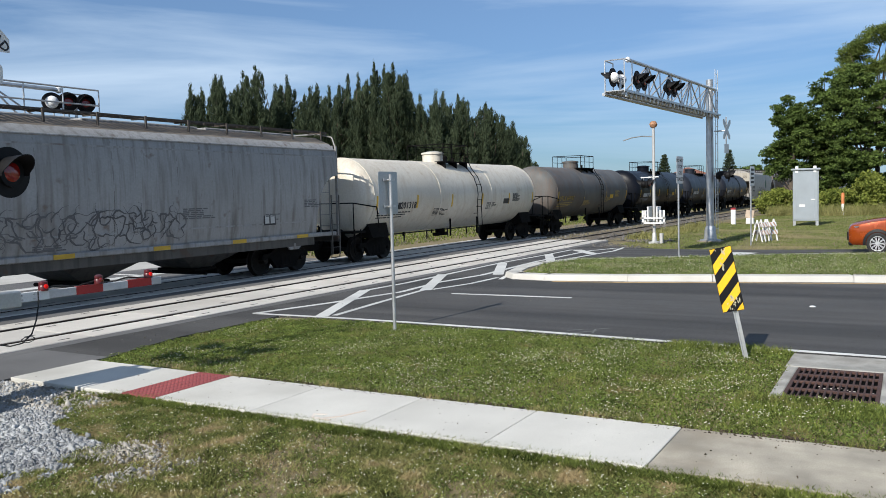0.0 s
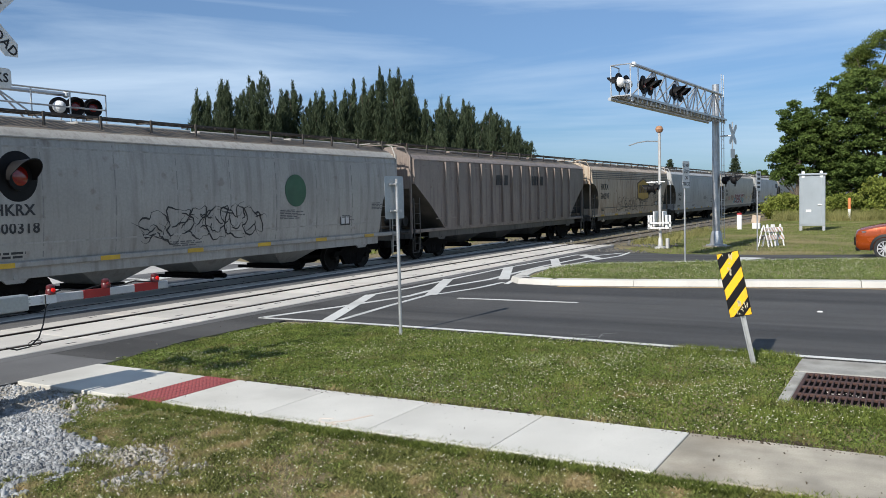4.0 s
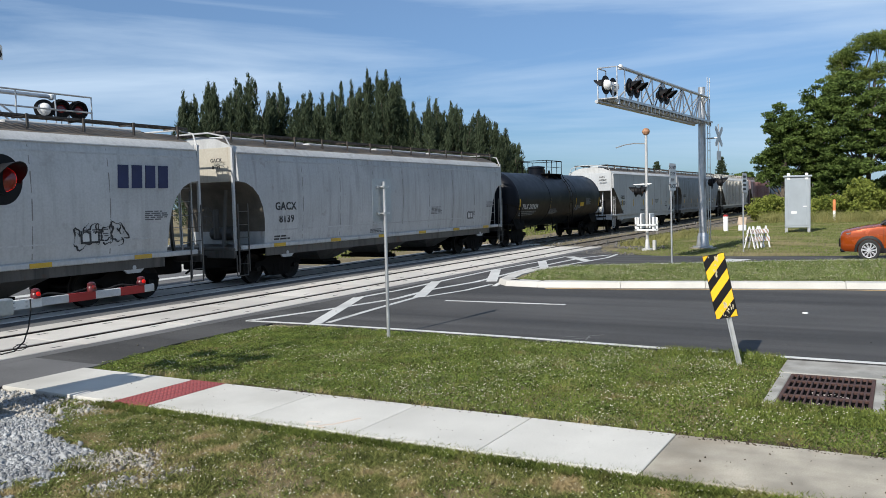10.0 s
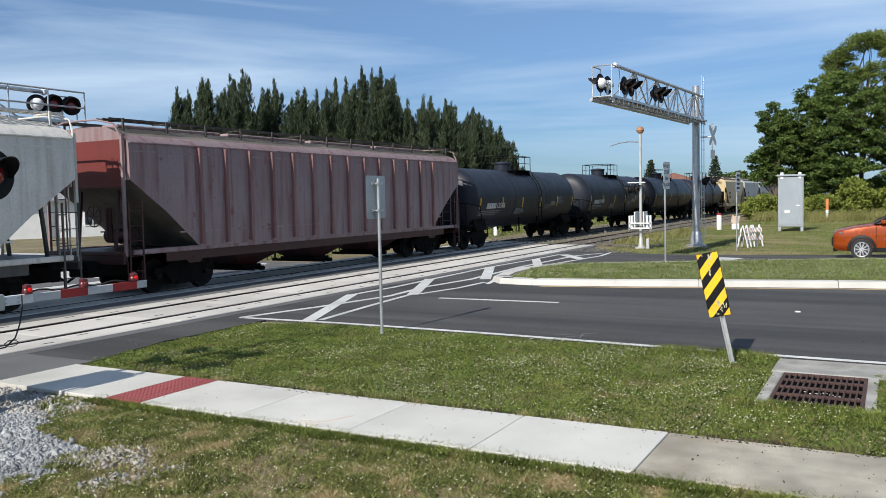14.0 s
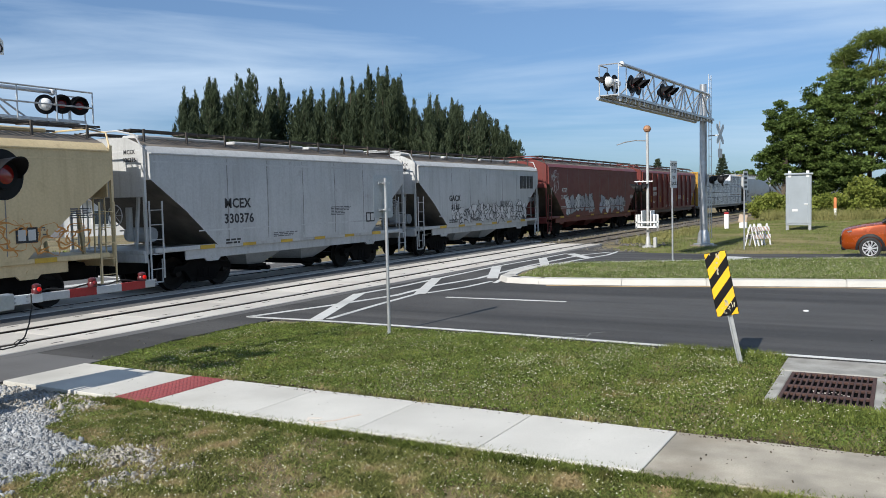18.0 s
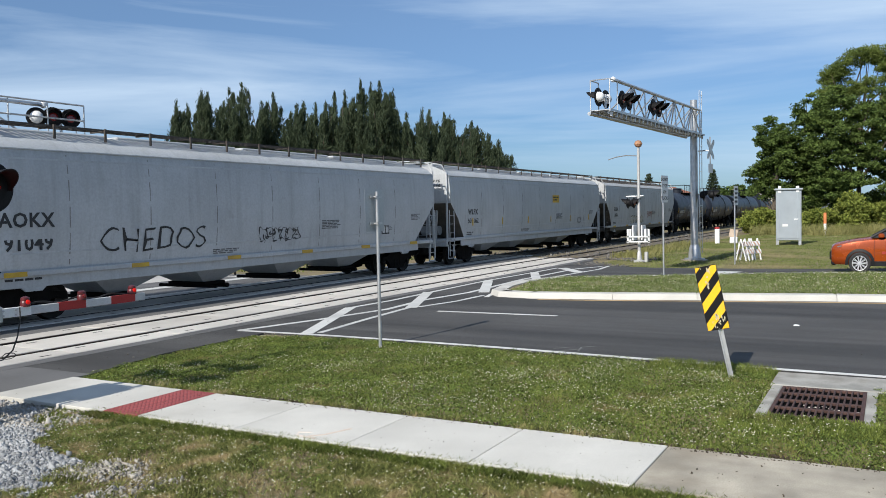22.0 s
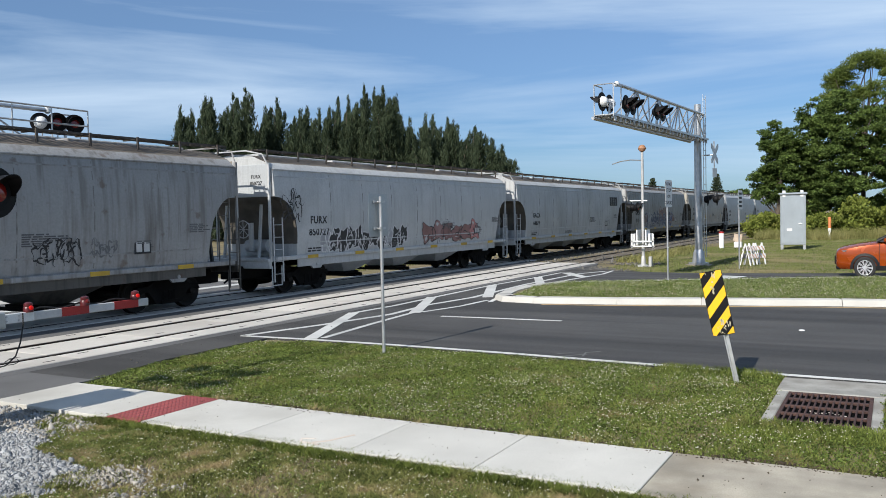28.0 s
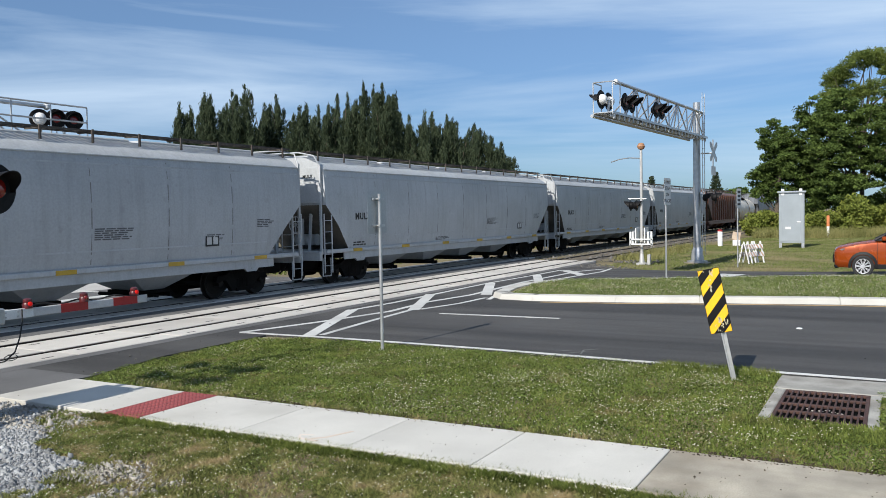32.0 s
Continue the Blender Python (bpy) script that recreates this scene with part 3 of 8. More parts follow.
@lru_cache(maxsize=None)
def hull_mesh(L, kind, roof=True, bowed=False):
    """The bin: rounded or flat sides, a peaked roof, and ends cut away under the end panel, straight or in a bow, down to the slope sheets."""
    prof = SIDES[kind]
    eave = prof[-5][1] - 0.005
    e = L / 2
    if bowed:
        cut = [(0.0, 3.10), (0.30, 3.06), (0.58, 2.92), (0.82, 2.68), (0.99, 2.36), (1.08, 1.98), (1.11, 1.60), (1.13, 1.2)]
    else:
        slope, zcut = (1.45, 2.75) if kind == "round" else (2.3, 3.0)
        cut = [(0.0, zcut), (slope * 0.5, (zcut + 1.35) / 2), (slope, 1.2)]
    ends = [(-e + d, zb) for d, zb in cut] + [(0, 1.2)] + [(e - d, zb) for d, zb in reversed(cut)]
    secs = []
    for x, zb in ends:
        half = [(side_y(prof, max(z, zb)), max(z, zb)) if z < eave + 0.015 else (y, z) for y, z in prof]
        # points under the cut are spread just above it so that no two coincide
        half = [(y, z + 0.002 * i) for i, (y, z) in enumerate(half)]
        secs.append([(x, -y, z) for y, z in half] + [(x, y, z) for y, z in half[-2::-1]])
    me = finish("body", loft(B(), secs), 30)
    for m in (None, ROOF_GRIME, SLOPE_SOOT_SHADE):
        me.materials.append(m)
    # faces that look down take a darker colour: soot plus painted-in shade
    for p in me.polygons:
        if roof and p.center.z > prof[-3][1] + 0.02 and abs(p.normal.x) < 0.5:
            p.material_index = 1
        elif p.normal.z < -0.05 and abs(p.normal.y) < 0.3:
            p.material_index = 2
    return me


@lru_cache(maxsize=None)
def ladder_mesh(h, w=0.42):
    """A ladder standing in the x-z plane, z from 0 to h."""
    bm = B()
    for s in (0, 1):
        box(bm, s * w - 0.02, s * w + 0.02, -0.012, 0.012, 0, h)
    k = int(h / 0.38)
    for i in range(k):
        rod(bm, (0, -0.02, 0.25 + i * 0.38), (w, -0.02, 0.25 + i * 0.38), 0.011, n=6)
    return finish("ladder", bm)


@lru_cache(maxsize=None)
def bay_mesh(w, kind):
    bm = B()
    top, low = 1.32, 0.44
    loft(bm, [[(-w / 2, -1.42, top), (w / 2, -1.42, top), (w / 2, 1.42, top), (-w / 2, 1.42, top)],
              [(-w / 2 + 0.05, -1.36, 1.12), (w / 2 - 0.05, -1.36, 1.12), (w / 2 - 0.05, 1.36, 1.12), (-w / 2 + 0.05, 1.36, 1.12)],
              [(-0.32, -0.60, low), (0.32, -0.60, low), (0.32, 0.60, low), (-0.32, 0.60, low)]])
    return finish("hopper", bm, 0)


@lru_cache(maxsize=None)
def gate_mesh():
    bm = B()
    box(bm, -0.42, 0.42, -0.75, 0.75, 0.36, 0.45, 0.015)
    rod(bm, (-0.36, -1.15, 0.33), (-0.36, 1.15, 0.33), 0.05, n=8)
    rod(bm, (0.36, -0.9, 0.31), (0.36, 0.9, 0.31), 0.07, n=8)
    return finish("outlet_gate", bm)


@lru_cache(maxsize=None)
def simple_box(x, y, z, bevel=0.0):
    return finish("piece", box(B(), -x / 2, x / 2, -y / 2, y / 2, -z / 2, z / 2, bevel), 0)


@lru_cache(maxsize=None)
def walkway_mesh(L):
    bm = B()
    for y in (-0.22, 0, 0.22):
        box(bm, -L / 2, L / 2, y - 0.015, y + 0.015, -0.025, 0.02)
    k = int(L / 0.22)
    for i in range(k):
        x = -L / 2 + L * (i + 0.5) / k
        box(bm, x - 0.045, x + 0.045, -0.22, 0.22, -0.012, 0.014)
    return finish("running_board", bm, 0)


@lru_cache(maxsize=None)
def bracket_mesh():
    bm = B()
    box(bm, -0.026, 0.026, -0.29, -0.25, -0.30, 0.03)
    pipe(bm, [(0, -0.27, -0.02), (0.55, -0.05, -0.05)], 0.014, 6)
    box(bm, -0.03, 0.03, -0.28, 0.26, -0.05, -0.02)
    return finish("walkway_bracket", bm, 0)


@lru_cache(maxsize=None)
def wheel_handle():
    bm = B()
    for i in range(16):
        a, b = 2 * math.pi * i / 16, 2 * math.pi * (i + 1) / 16
        rod(bm, (0, 0.27 * math.cos(a), 0.27 * math.sin(a)), (0, 0.27 * math.cos(b), 0.27 * math.sin(b)), 0.016, n=5)
    for i in range(4):
        a = math.pi * i / 4
        rod(bm, (0, -0.26 * math.cos(a), -0.26 * math.sin(a)), (0, 0.26 * math.cos(a), 0.26 * math.sin(a)), 0.012, n=5)
    return finish("brake_wheel", bm)


TRAIN = []


def start_car(name, s0, s1, label, category):
    c = thing(name, label, category, "cars of the freight train")
    TRAIN.append((c, (s0 + s1) / 2))
    return c


def on_side(prof, off):
    return lambda z: -(side_y(prof, z) + off)


def mark(car, text, x, z, size, material, prof=FLAT_SIDE, name="lettering"):
    return put(name, letters(text, size), material, car, m=pose(x, -(side_y(prof, z) + 0.006), z))


def bars(car, x, z, w, h, n, material, prof=FLAT_SIDE):
    """Small stencilled lines that cannot be read: one bar a line."""
    bm = B()
    rnd = random.Random(int((x + 50) * 100) + n)
    for i in range(n):
        zz = z - i * h * 1.7
        xx = x
        end = x + w * rnd.uniform(0.55, 1.0)
        while xx < end:
            ww = rnd.uniform(0.12, 0.3)
            yy = -(side_y(prof, zz) + 0.005)
            box(bm, xx, min(xx + ww, end), yy - 0.002, yy + 0.02, zz - h / 2, zz + h / 2)
            xx += ww + 0.05
    return tagged(part("stencil", bm, material, car, smooth=0), "", "", "", "stuff")


def stripes(car, xs, z, w, h, material, prof=FLAT_SIDE):
    for x in xs:
        y = -(side_y(prof, z) + 0.006)
        put("reflector", simple_box(w, 0.01, h), material, car, m=pose(x, y, z))


def graffiti(car, x0, x1, z0, z1, fill, edge, seed, prof=FLAT_SIDE, n=None, solid=True, strokes=5):
    """Sprayed letters that cannot be read: bulging filled shapes with a drawn outline and loose strokes."""
    rnd = random.Random(seed)
    yy = on_side(prof, 0.0)
    n = n or max(3, int((x1 - x0) / ((z1 - z0) * 0.8)))
    wide = (x1 - x0) / n

    def ribbon(bm, pts, width, off, closed=False):
        k = len(pts)
        L_, R_ = [], []
        for i, (x, z) in enumerate(pts):
            a = pts[(i - 1) % k] if closed or i else pts[0]
            c = pts[(i + 1) % k] if closed or i < k - 1 else pts[-1]
            dx, dz = c[0] - a[0], c[1] - a[1]
            q = math.hypot(dx, dz) or 1
            w = width * (0.7 + 0.5 * math.sin(i * 0.7))
            ox, oz = -dz / q * w / 2, dx / q * w / 2
            L_.append(bm.verts.new((x + ox, yy(z + oz) - off, z + oz)))
            R_.append(bm.verts.new((x - ox, yy(z - oz) - off, z - oz)))
        for i in range(k if closed else k - 1):
            j = (i + 1) % k
            bm.faces.new((L_[i], L_[j], R_[j], R_[i]))

    fills = fill if isinstance(fill, list) else [fill]
    for g in range(n):
        bf, be = B(), B()
        cx, cz = x0 + wide * (g + 0.5), (z0 + z1) / 2 + rnd.uniform(-0.08, 0.08)
        rx, rz = wide * rnd.uniform(0.5, 0.66), (z1 - z0) / 2 * rnd.uniform(0.75, 1.1)
        k = 30
        ph = [rnd.uniform(0, 6.3) for _ in range(4)]
        lean = rnd.uniform(-0.3, 0.3)
        out = []
        for i in range(k):
            t = 2 * math.pi * i / k
            c, s = math.cos(t), math.sin(t)
            r = 1 + 0.16 * math.sin(3 * t + ph[0]) + 0.14 * math.sin(5 * t + ph[1]) + 0.08 * math.sin(8 * t + ph[2])
            px = cx + rx * r * math.copysign(abs(c) ** 0.75, c)
            pz = cz + rz * r * math.copysign(abs(s) ** 0.75, s)
            out.append((px + lean * (pz - cz), max(z0 - 0.15, min(z1 + 0.2, pz))))
        if solid:
            mid = bf.verts.new((cx, yy(cz) - 0.004, cz))
            vs = [bf.verts.new((px, yy(pz) - 0.004 - 0.0004 * g, pz)) for px, pz in out]
            for i in range(k):
                bf.faces.new((mid, vs[i], vs[(i + 1) % k]))
        ribbon(be, out, 0.045, 0.008 + 0.0004 * g, True)
        for _ in range(strokes):
            a = rnd.uniform(0, 6.3)
            pts = []
            px, pz = cx + rnd.uniform(-0.6, 0.6) * rx, cz + rnd.uniform(-0.7, 0.7) * rz
            for i in range(9):
                pts.append((px, max(z0 - 0.1, min(z1 + 0.15, pz))))
                px += math.cos(a) * rx * 0.18
                pz += math.sin(a) * rz * 0.2
                a += rnd.uniform(-0.9, 0.9)
            ribbon(be, pts, 0.035, 0.0105 + 0.0004 * g)
        holder = car
        if solid:
            holder = part("graffiti_letter", bf, fills[rnd.randrange(len(fills))], car, "faded sprayed letter", smooth=0)
        else:
            bf.free()
        tagged(part("graffiti_stroke", be, edge, holder, "" if solid else "sprayed graffiti outline", smooth=0), "", "", "", "stuff")


def tag(car, text, x0, x1, z0, z1, material, prof=ROUND_SIDE, off=0.012, fat=0.03, name="graffiti_word", label=""):
    """A sprayed word that can be read, stretched to its place and laid on the curve of the side."""
    cu = bpy.data.curves.new("graffiti_word", "FONT")
    cu.body, cu.size, cu.offset, cu.resolution_u, cu.space_character = text, 1.0, fat, 3, 1.05
    ob = bpy.data.objects.new("graffiti_word", cu)
    me = bpy.data.meshes.new_from_object(ob)
    bpy.data.objects.remove(ob)
    bpy.data.curves.remove(cu)
    xs, ys = [v.co.x for v in me.vertices], [v.co.y for v in me.vertices]
    for v in me.vertices:
        f, g = (v.co.x - min(xs)) / (max(xs) - min(xs)), (v.co.y - min(ys)) / (max(ys) - min(ys))
        # letters lean, swell and bob a little
        x = x0 + (x1 - x0) * f + 0.05 * math.sin(9 * g + 11 * f)
        z = z0 + (z1 - z0) * g + 0.05 * (z1 - z0) * math.sin(13 * f)
        v.co = (x, -(side_y(prof, z) + off), z)
    return put(name, me, material, car, label)


INK = surface("black stencil ink", (0.02, 0.02, 0.022), 0.6)
WHITE_INK = surface("white stencil ink", (0.50, 0.50, 0.49), 0.6)
DIM_INK = surface("grey stencil ink", (0.16, 0.165, 0.17), 0.6)
REFLECT = surface("yellow reflector tape", (0.62, 0.38, 0.02), 0.5)
GRATING = surface("grimy walkway grating", (0.075, 0.066, 0.058), 0.75, 0.2, patch=0.5, soil=(0.11, 0.07, 0.045))
ROOF_GRIME = surface("sooty roof paint", (0.15, 0.125, 0.10), 0.7, var=0.3, scale=0.8, fine=18, bump=0.05, patch=0.8, soil=(0.30, 0.26, 0.21))
# soot, and the shade under the cut-away ends put into the colour
SLOPE_SOOT_SHADE = surface("sooty shaded slope sheet", (0.085, 0.075, 0.06), 0.75, var=0.4, scale=1.6, fine=18, bump=0.05, patch=0.7, soil=(0.03, 0.028, 0.025))
DIM_TAPE = surface("grimy reflector tape", (0.52, 0.33, 0.03), 0.6, patch=0.4, soil=(0.2, 0.14, 0.06))


def paint(name, base, streak=0.35, soil=(0.09, 0.075, 0.06), rough=0.5, patch=0.25, var=0.08, spec=0.4):
    return surface(name, base, rough, var=var, scale=0.7, fine=18, bump=0.04, streak=streak, soil=soil, patch=patch, spread=0.04, spec=spec)


def hopper(s0, s1, colour, label, kind="round", bays=3, end_colour=None, board=None, ribs=0, lower=None, rail_end=False, name="hopper_car", band=True, truck=2.2, corrugated=False, dark_roof=True, rib_colour=None):
    L = s1 - s0 + 0.05
    L = round(L * 4) / 4
    c = start_car(name, s0, s1, label, "railway wagon")
    prof = SIDES[kind]
    up = -0.26 if kind == "low" else 0.0
    e = L / 2
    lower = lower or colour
    board = board or GRATING
    bowed = kind == "round" and bays == 3
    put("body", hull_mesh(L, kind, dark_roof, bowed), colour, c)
    if band:
        for z in (3.72 + up, 1.62) if not corrugated else (3.78, 3.66, 3.54, 3.42, 1.62):
            bm = B()
            for s in (-1, 1):
                y = s * side_y(prof, z)
                xx = e - 0.1 if z > 2 else e - 1.6
                box(bm, -xx, xx, y - 0.008, y + 0.008, z - 0.02, z + 0.02)
            part("weld_band", bm, colour if not corrugated else lower, c, smooth=0)
    for s in (-1, 1):
        put("side_sill", simple_box(L - 0.2, 0.10, 0.13, 0.02), colour, c, m=pose(0, s * 1.50, 1.165))
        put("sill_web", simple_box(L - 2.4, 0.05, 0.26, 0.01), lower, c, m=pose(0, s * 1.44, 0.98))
        put("eave_rail", simple_box(L - 0.05, 0.05, 0.05, 0.012), colour, c, m=pose(0, s * (side_y(prof, 3.93 + up) + 0.015), 3.935 + up))
        wk = put("running_board", walkway_mesh(L + 0.3), board, c, m=pose(0, s * 0.86, 4.555 + up))
        for i in range(int(L / 1.45) + 1):
            x = -e + 0.25 + i * (L - 0.5) / int(L / 1.45)
            put("walkway_bracket", bracket_mesh(), board, wk, m=pose(x, 0, 0, 0, 0, 0 if s < 0 else 180))
    k = bays + 1 if bays < 4 else bays
    hatch = simple_box((L - 1.2) / k - 0.3, 0.62, 0.11, 0.03)
    for i in range(k):
        put("hatch_cover", hatch, board if board != GRATING else colour, c, m=pose(-e + 0.6 + (L - 1.2) * (i + 0.5) / k, 0, 4.46 + up))
    # hoppers and their outlet gates under the sills
    span = L - 2 * 3.5
    w = span / bays
    for i in range(bays):
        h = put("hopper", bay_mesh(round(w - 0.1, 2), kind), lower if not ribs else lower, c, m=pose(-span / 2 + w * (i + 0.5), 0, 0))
        put("outlet_gate", gate_mesh(), UNDER, h)
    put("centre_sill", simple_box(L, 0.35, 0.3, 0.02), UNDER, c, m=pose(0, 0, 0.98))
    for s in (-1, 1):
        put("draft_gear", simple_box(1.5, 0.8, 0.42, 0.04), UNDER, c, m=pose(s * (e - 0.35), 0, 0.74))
        for q in (-1, 1):
            put("bolster_plate", bolster_mesh(), colour if not ribs else lower, c, m=pose(s * (e - truck), q * 1.43, 0))
    for s in (-1, 1):
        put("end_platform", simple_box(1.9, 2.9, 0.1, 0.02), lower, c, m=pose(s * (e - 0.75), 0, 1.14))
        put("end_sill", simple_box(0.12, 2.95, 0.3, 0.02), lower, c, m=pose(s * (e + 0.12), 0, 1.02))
        for q in (-1, 1):
            x = s * (e + 0.10)
            put("corner_post", simple_box(0.07, 0.07, 3.0 + up), colour, c, m=pose(x, q * 1.46, 2.58 + up / 2))
            put("ladder", ladder_mesh(2.0), lower, c, m=pose(x - (0.46 if s > 0 else -0.04), q * 1.56, 0.45))
            put("slope_brace", simple_box(0.07, 0.08, 1.75), lower, c, m=pose(s * (e - 0.28), q * 0.72, 2.0, 0, s * -6))
            bm = B()
            pipe(bm, [(x, q * 1.5, 0.95), (x, q * 1.5, 0.35), (x - s * 0.45, q * 1.5, 0.35), (x - s * 0.45, q * 1.5, 0.95)], 0.02, 6)
            part("step", bm, lower, c)
        put("end_ladder", ladder_mesh(2.6), colour, c, m=pose(s * (e + 0.16), -1.1 * s, 1.15, 0, 0, 90 * s))
        # arched roof end frame
        bm = B()
        pipe(bm, [(s * (e + 0.1), -1.46, 4.02 + up), (s * (e + 0.16), -1.27, 4.40 + up), (s * (e + 0.16), -0.6, 4.54 + up), (s * (e + 0.16), 0.6, 4.54 + up), (s * (e + 0.16), 1.27, 4.40 + up), (s * (e + 0.1), 1.46, 4.02 + up)], 0.024, 6)
        part("roof_end_rail", bm, colour, c)
        put("end_panel", simple_box(0.04, 2.8, 1.0 if bowed else 1.2, 0.01), end_colour or colour, c, m=pose(s * (e + 0.03), 0, 3.60 if bowed else 3.42 + up))
    put("brake_wheel", wheel_handle(), lower, c, m=pose(-(e + 0.25), -0.5, 2.1))
    bm = B()
    rod(bm, (-(e - 0.9), -0.55, 1.55), (-(e - 0.9), 0.35, 1.55), 0.20, n=14)
    rod(bm, (-(e - 0.45), -0.2, 1.4), (-(e - 0.45), -0.2, 2.3), 0.09, n=10)
    part("brake_reservoir", bm, lower, c)
    if not ribs:
        k = 7 if L > 15 else 5
        for i in range(k):
            put("panel_seam", seam_mesh(kind), SEAM, c, m=pose(-e + 1.9 + (L - 3.8) * (i + 0.5) / k, 0, 0))
    if ribs:
        rib = ribs_mesh(kind)
        for s in (-1, 1):
            for i in range(ribs):
                x = -e + 2.35 + (L - 4.7) * i / (ribs - 1)
                put("rib", rib, rib_colour or colour, c, m=pose(x, s * 1.635, 2.64))
    add_trucks(c, L, truck)
    add_couplers(c, L + 1.0)
    return c


@lru_cache(maxsize=None)
def bolster_mesh():
    """The end plate of the body bolster, over a truck's side frame."""
    bm = prism(B(), [(-0.42, 1.12), (0.42, 1.12), (0.34, 0.88), (0.20, 0.76), (-0.20, 0.76), (-0.34, 0.88)], "y", -0.03, 0.03)
    rod(bm, (0.0, -0.045, 0.9), (0.0, 0.045, 0.9), 0.06, n=10)
    return finish("bolster_plate", bm, 0)


SEAM = surface("grimy weld seam", (0.20, 0.195, 0.185), 0.7, var=0.3, scale=5)


@lru_cache(maxsize=None)
def seam_mesh(kind):
    """A vertical weld seam that follows the side facing the road."""
    prof = SIDES[kind]
    secs = []
    for i in range(9):
        z = 1.3 + (prof[-5][1] - 1.35) * i / 8
        y = -side_y(prof, z)
        w = 0.012 + 0.005 * math.sin(i * 2.3)
        secs.append([(-w, y - 0.003, z), (w, y - 0.003, z), (w, y + 0.02, z), (-w, y + 0.02, z)])
    return finish("panel_seam", loft(B(), secs), 0)


@lru_cache(maxsize=None)
def ribs_mesh(kind):
    bm = B()
    loft(bm, [[(-0.05, -0.055, z), (0.05, -0.055, z), (0.05, 0.055, z), (-0.05, 0.055, z)] for z in (-1.38, 1.26)])
    return finish("rib", bm, 0)


TANK_R, TANK_Z = 1.48, 2.34


@lru_cache(maxsize=None)
def tank_mesh(L):
    bm = B()
    st = L / 2 - 1.62
    xs = [(-st - 0.56, 0.02)]
    for k in (80, 65, 50, 35, 20, 8):
        t = radians(k)
        xs.append((-st - 0.55 * math.sin(t), math.cos(t) ** 0.6))
    for i in range(9):
        xs.append((-st + 2 * st * i / 8, 1.0))
    for k in (8, 20, 35, 50, 65, 80):
        t = radians(k)
        xs.append((st + 0.55 * math.sin(t), math.cos(t) ** 0.6))
    xs.append((st + 0.56, 0.02))
    n = 44
    loft(bm, [[(x, TANK_R * f * math.cos(2 * math.pi * i / n), TANK_R * f * math.sin(2 * math.pi * i / n)) for i in range(n)] for x, f in xs])
    return finish("tank", bm, 50)


@lru_cache(maxsize=None)
def tank_band():
    bm = B()
    n = 44
    prof = [(TANK_R - 0.02, -0.05), (TANK_R + 0.012, -0.05), (TANK_R + 0.012, 0.05), (TANK_R - 0.02, 0.05)]
    rows = [[(z, r * math.cos(2 * math.pi * i / n), r * math.sin(2 * math.pi * i / n)) for r, z in prof] for i in range(n)]
    loft(bm, rows + [rows[0]], caps=False)
    return finish("jacket_band", bm)


TANK_SIDE = [(math.sqrt(max(0.0, TANK_R ** 2 - (z - TANK_Z) ** 2)), z) for z in [TANK_Z - 1.44 + 2.88 * i / 24 for i in range(25)]]


@lru_cache(maxsize=None)
def patch_mesh(w, h, z):
    """A decal that follows the barrel, centred at height z."""
    bm = B()
    a0, a1 = math.asin((z - h / 2 - TANK_Z) / TANK_R), math.asin((z + h / 2 - TANK_Z) / TANK_R)
    secs = []
    for i in range(7):
        a = a0 + (a1 - a0) * i / 6
        secs.append([(x, -r * math.cos(a), TANK_Z + r * math.sin(a)) for x, r in ((-w / 2, TANK_R - 0.02), (w / 2, TANK_R - 0.02), (w / 2, TANK_R + 0.007), (-w / 2, TANK_R + 0.007))])
    loft(bm, secs)
    return finish("decal", bm)


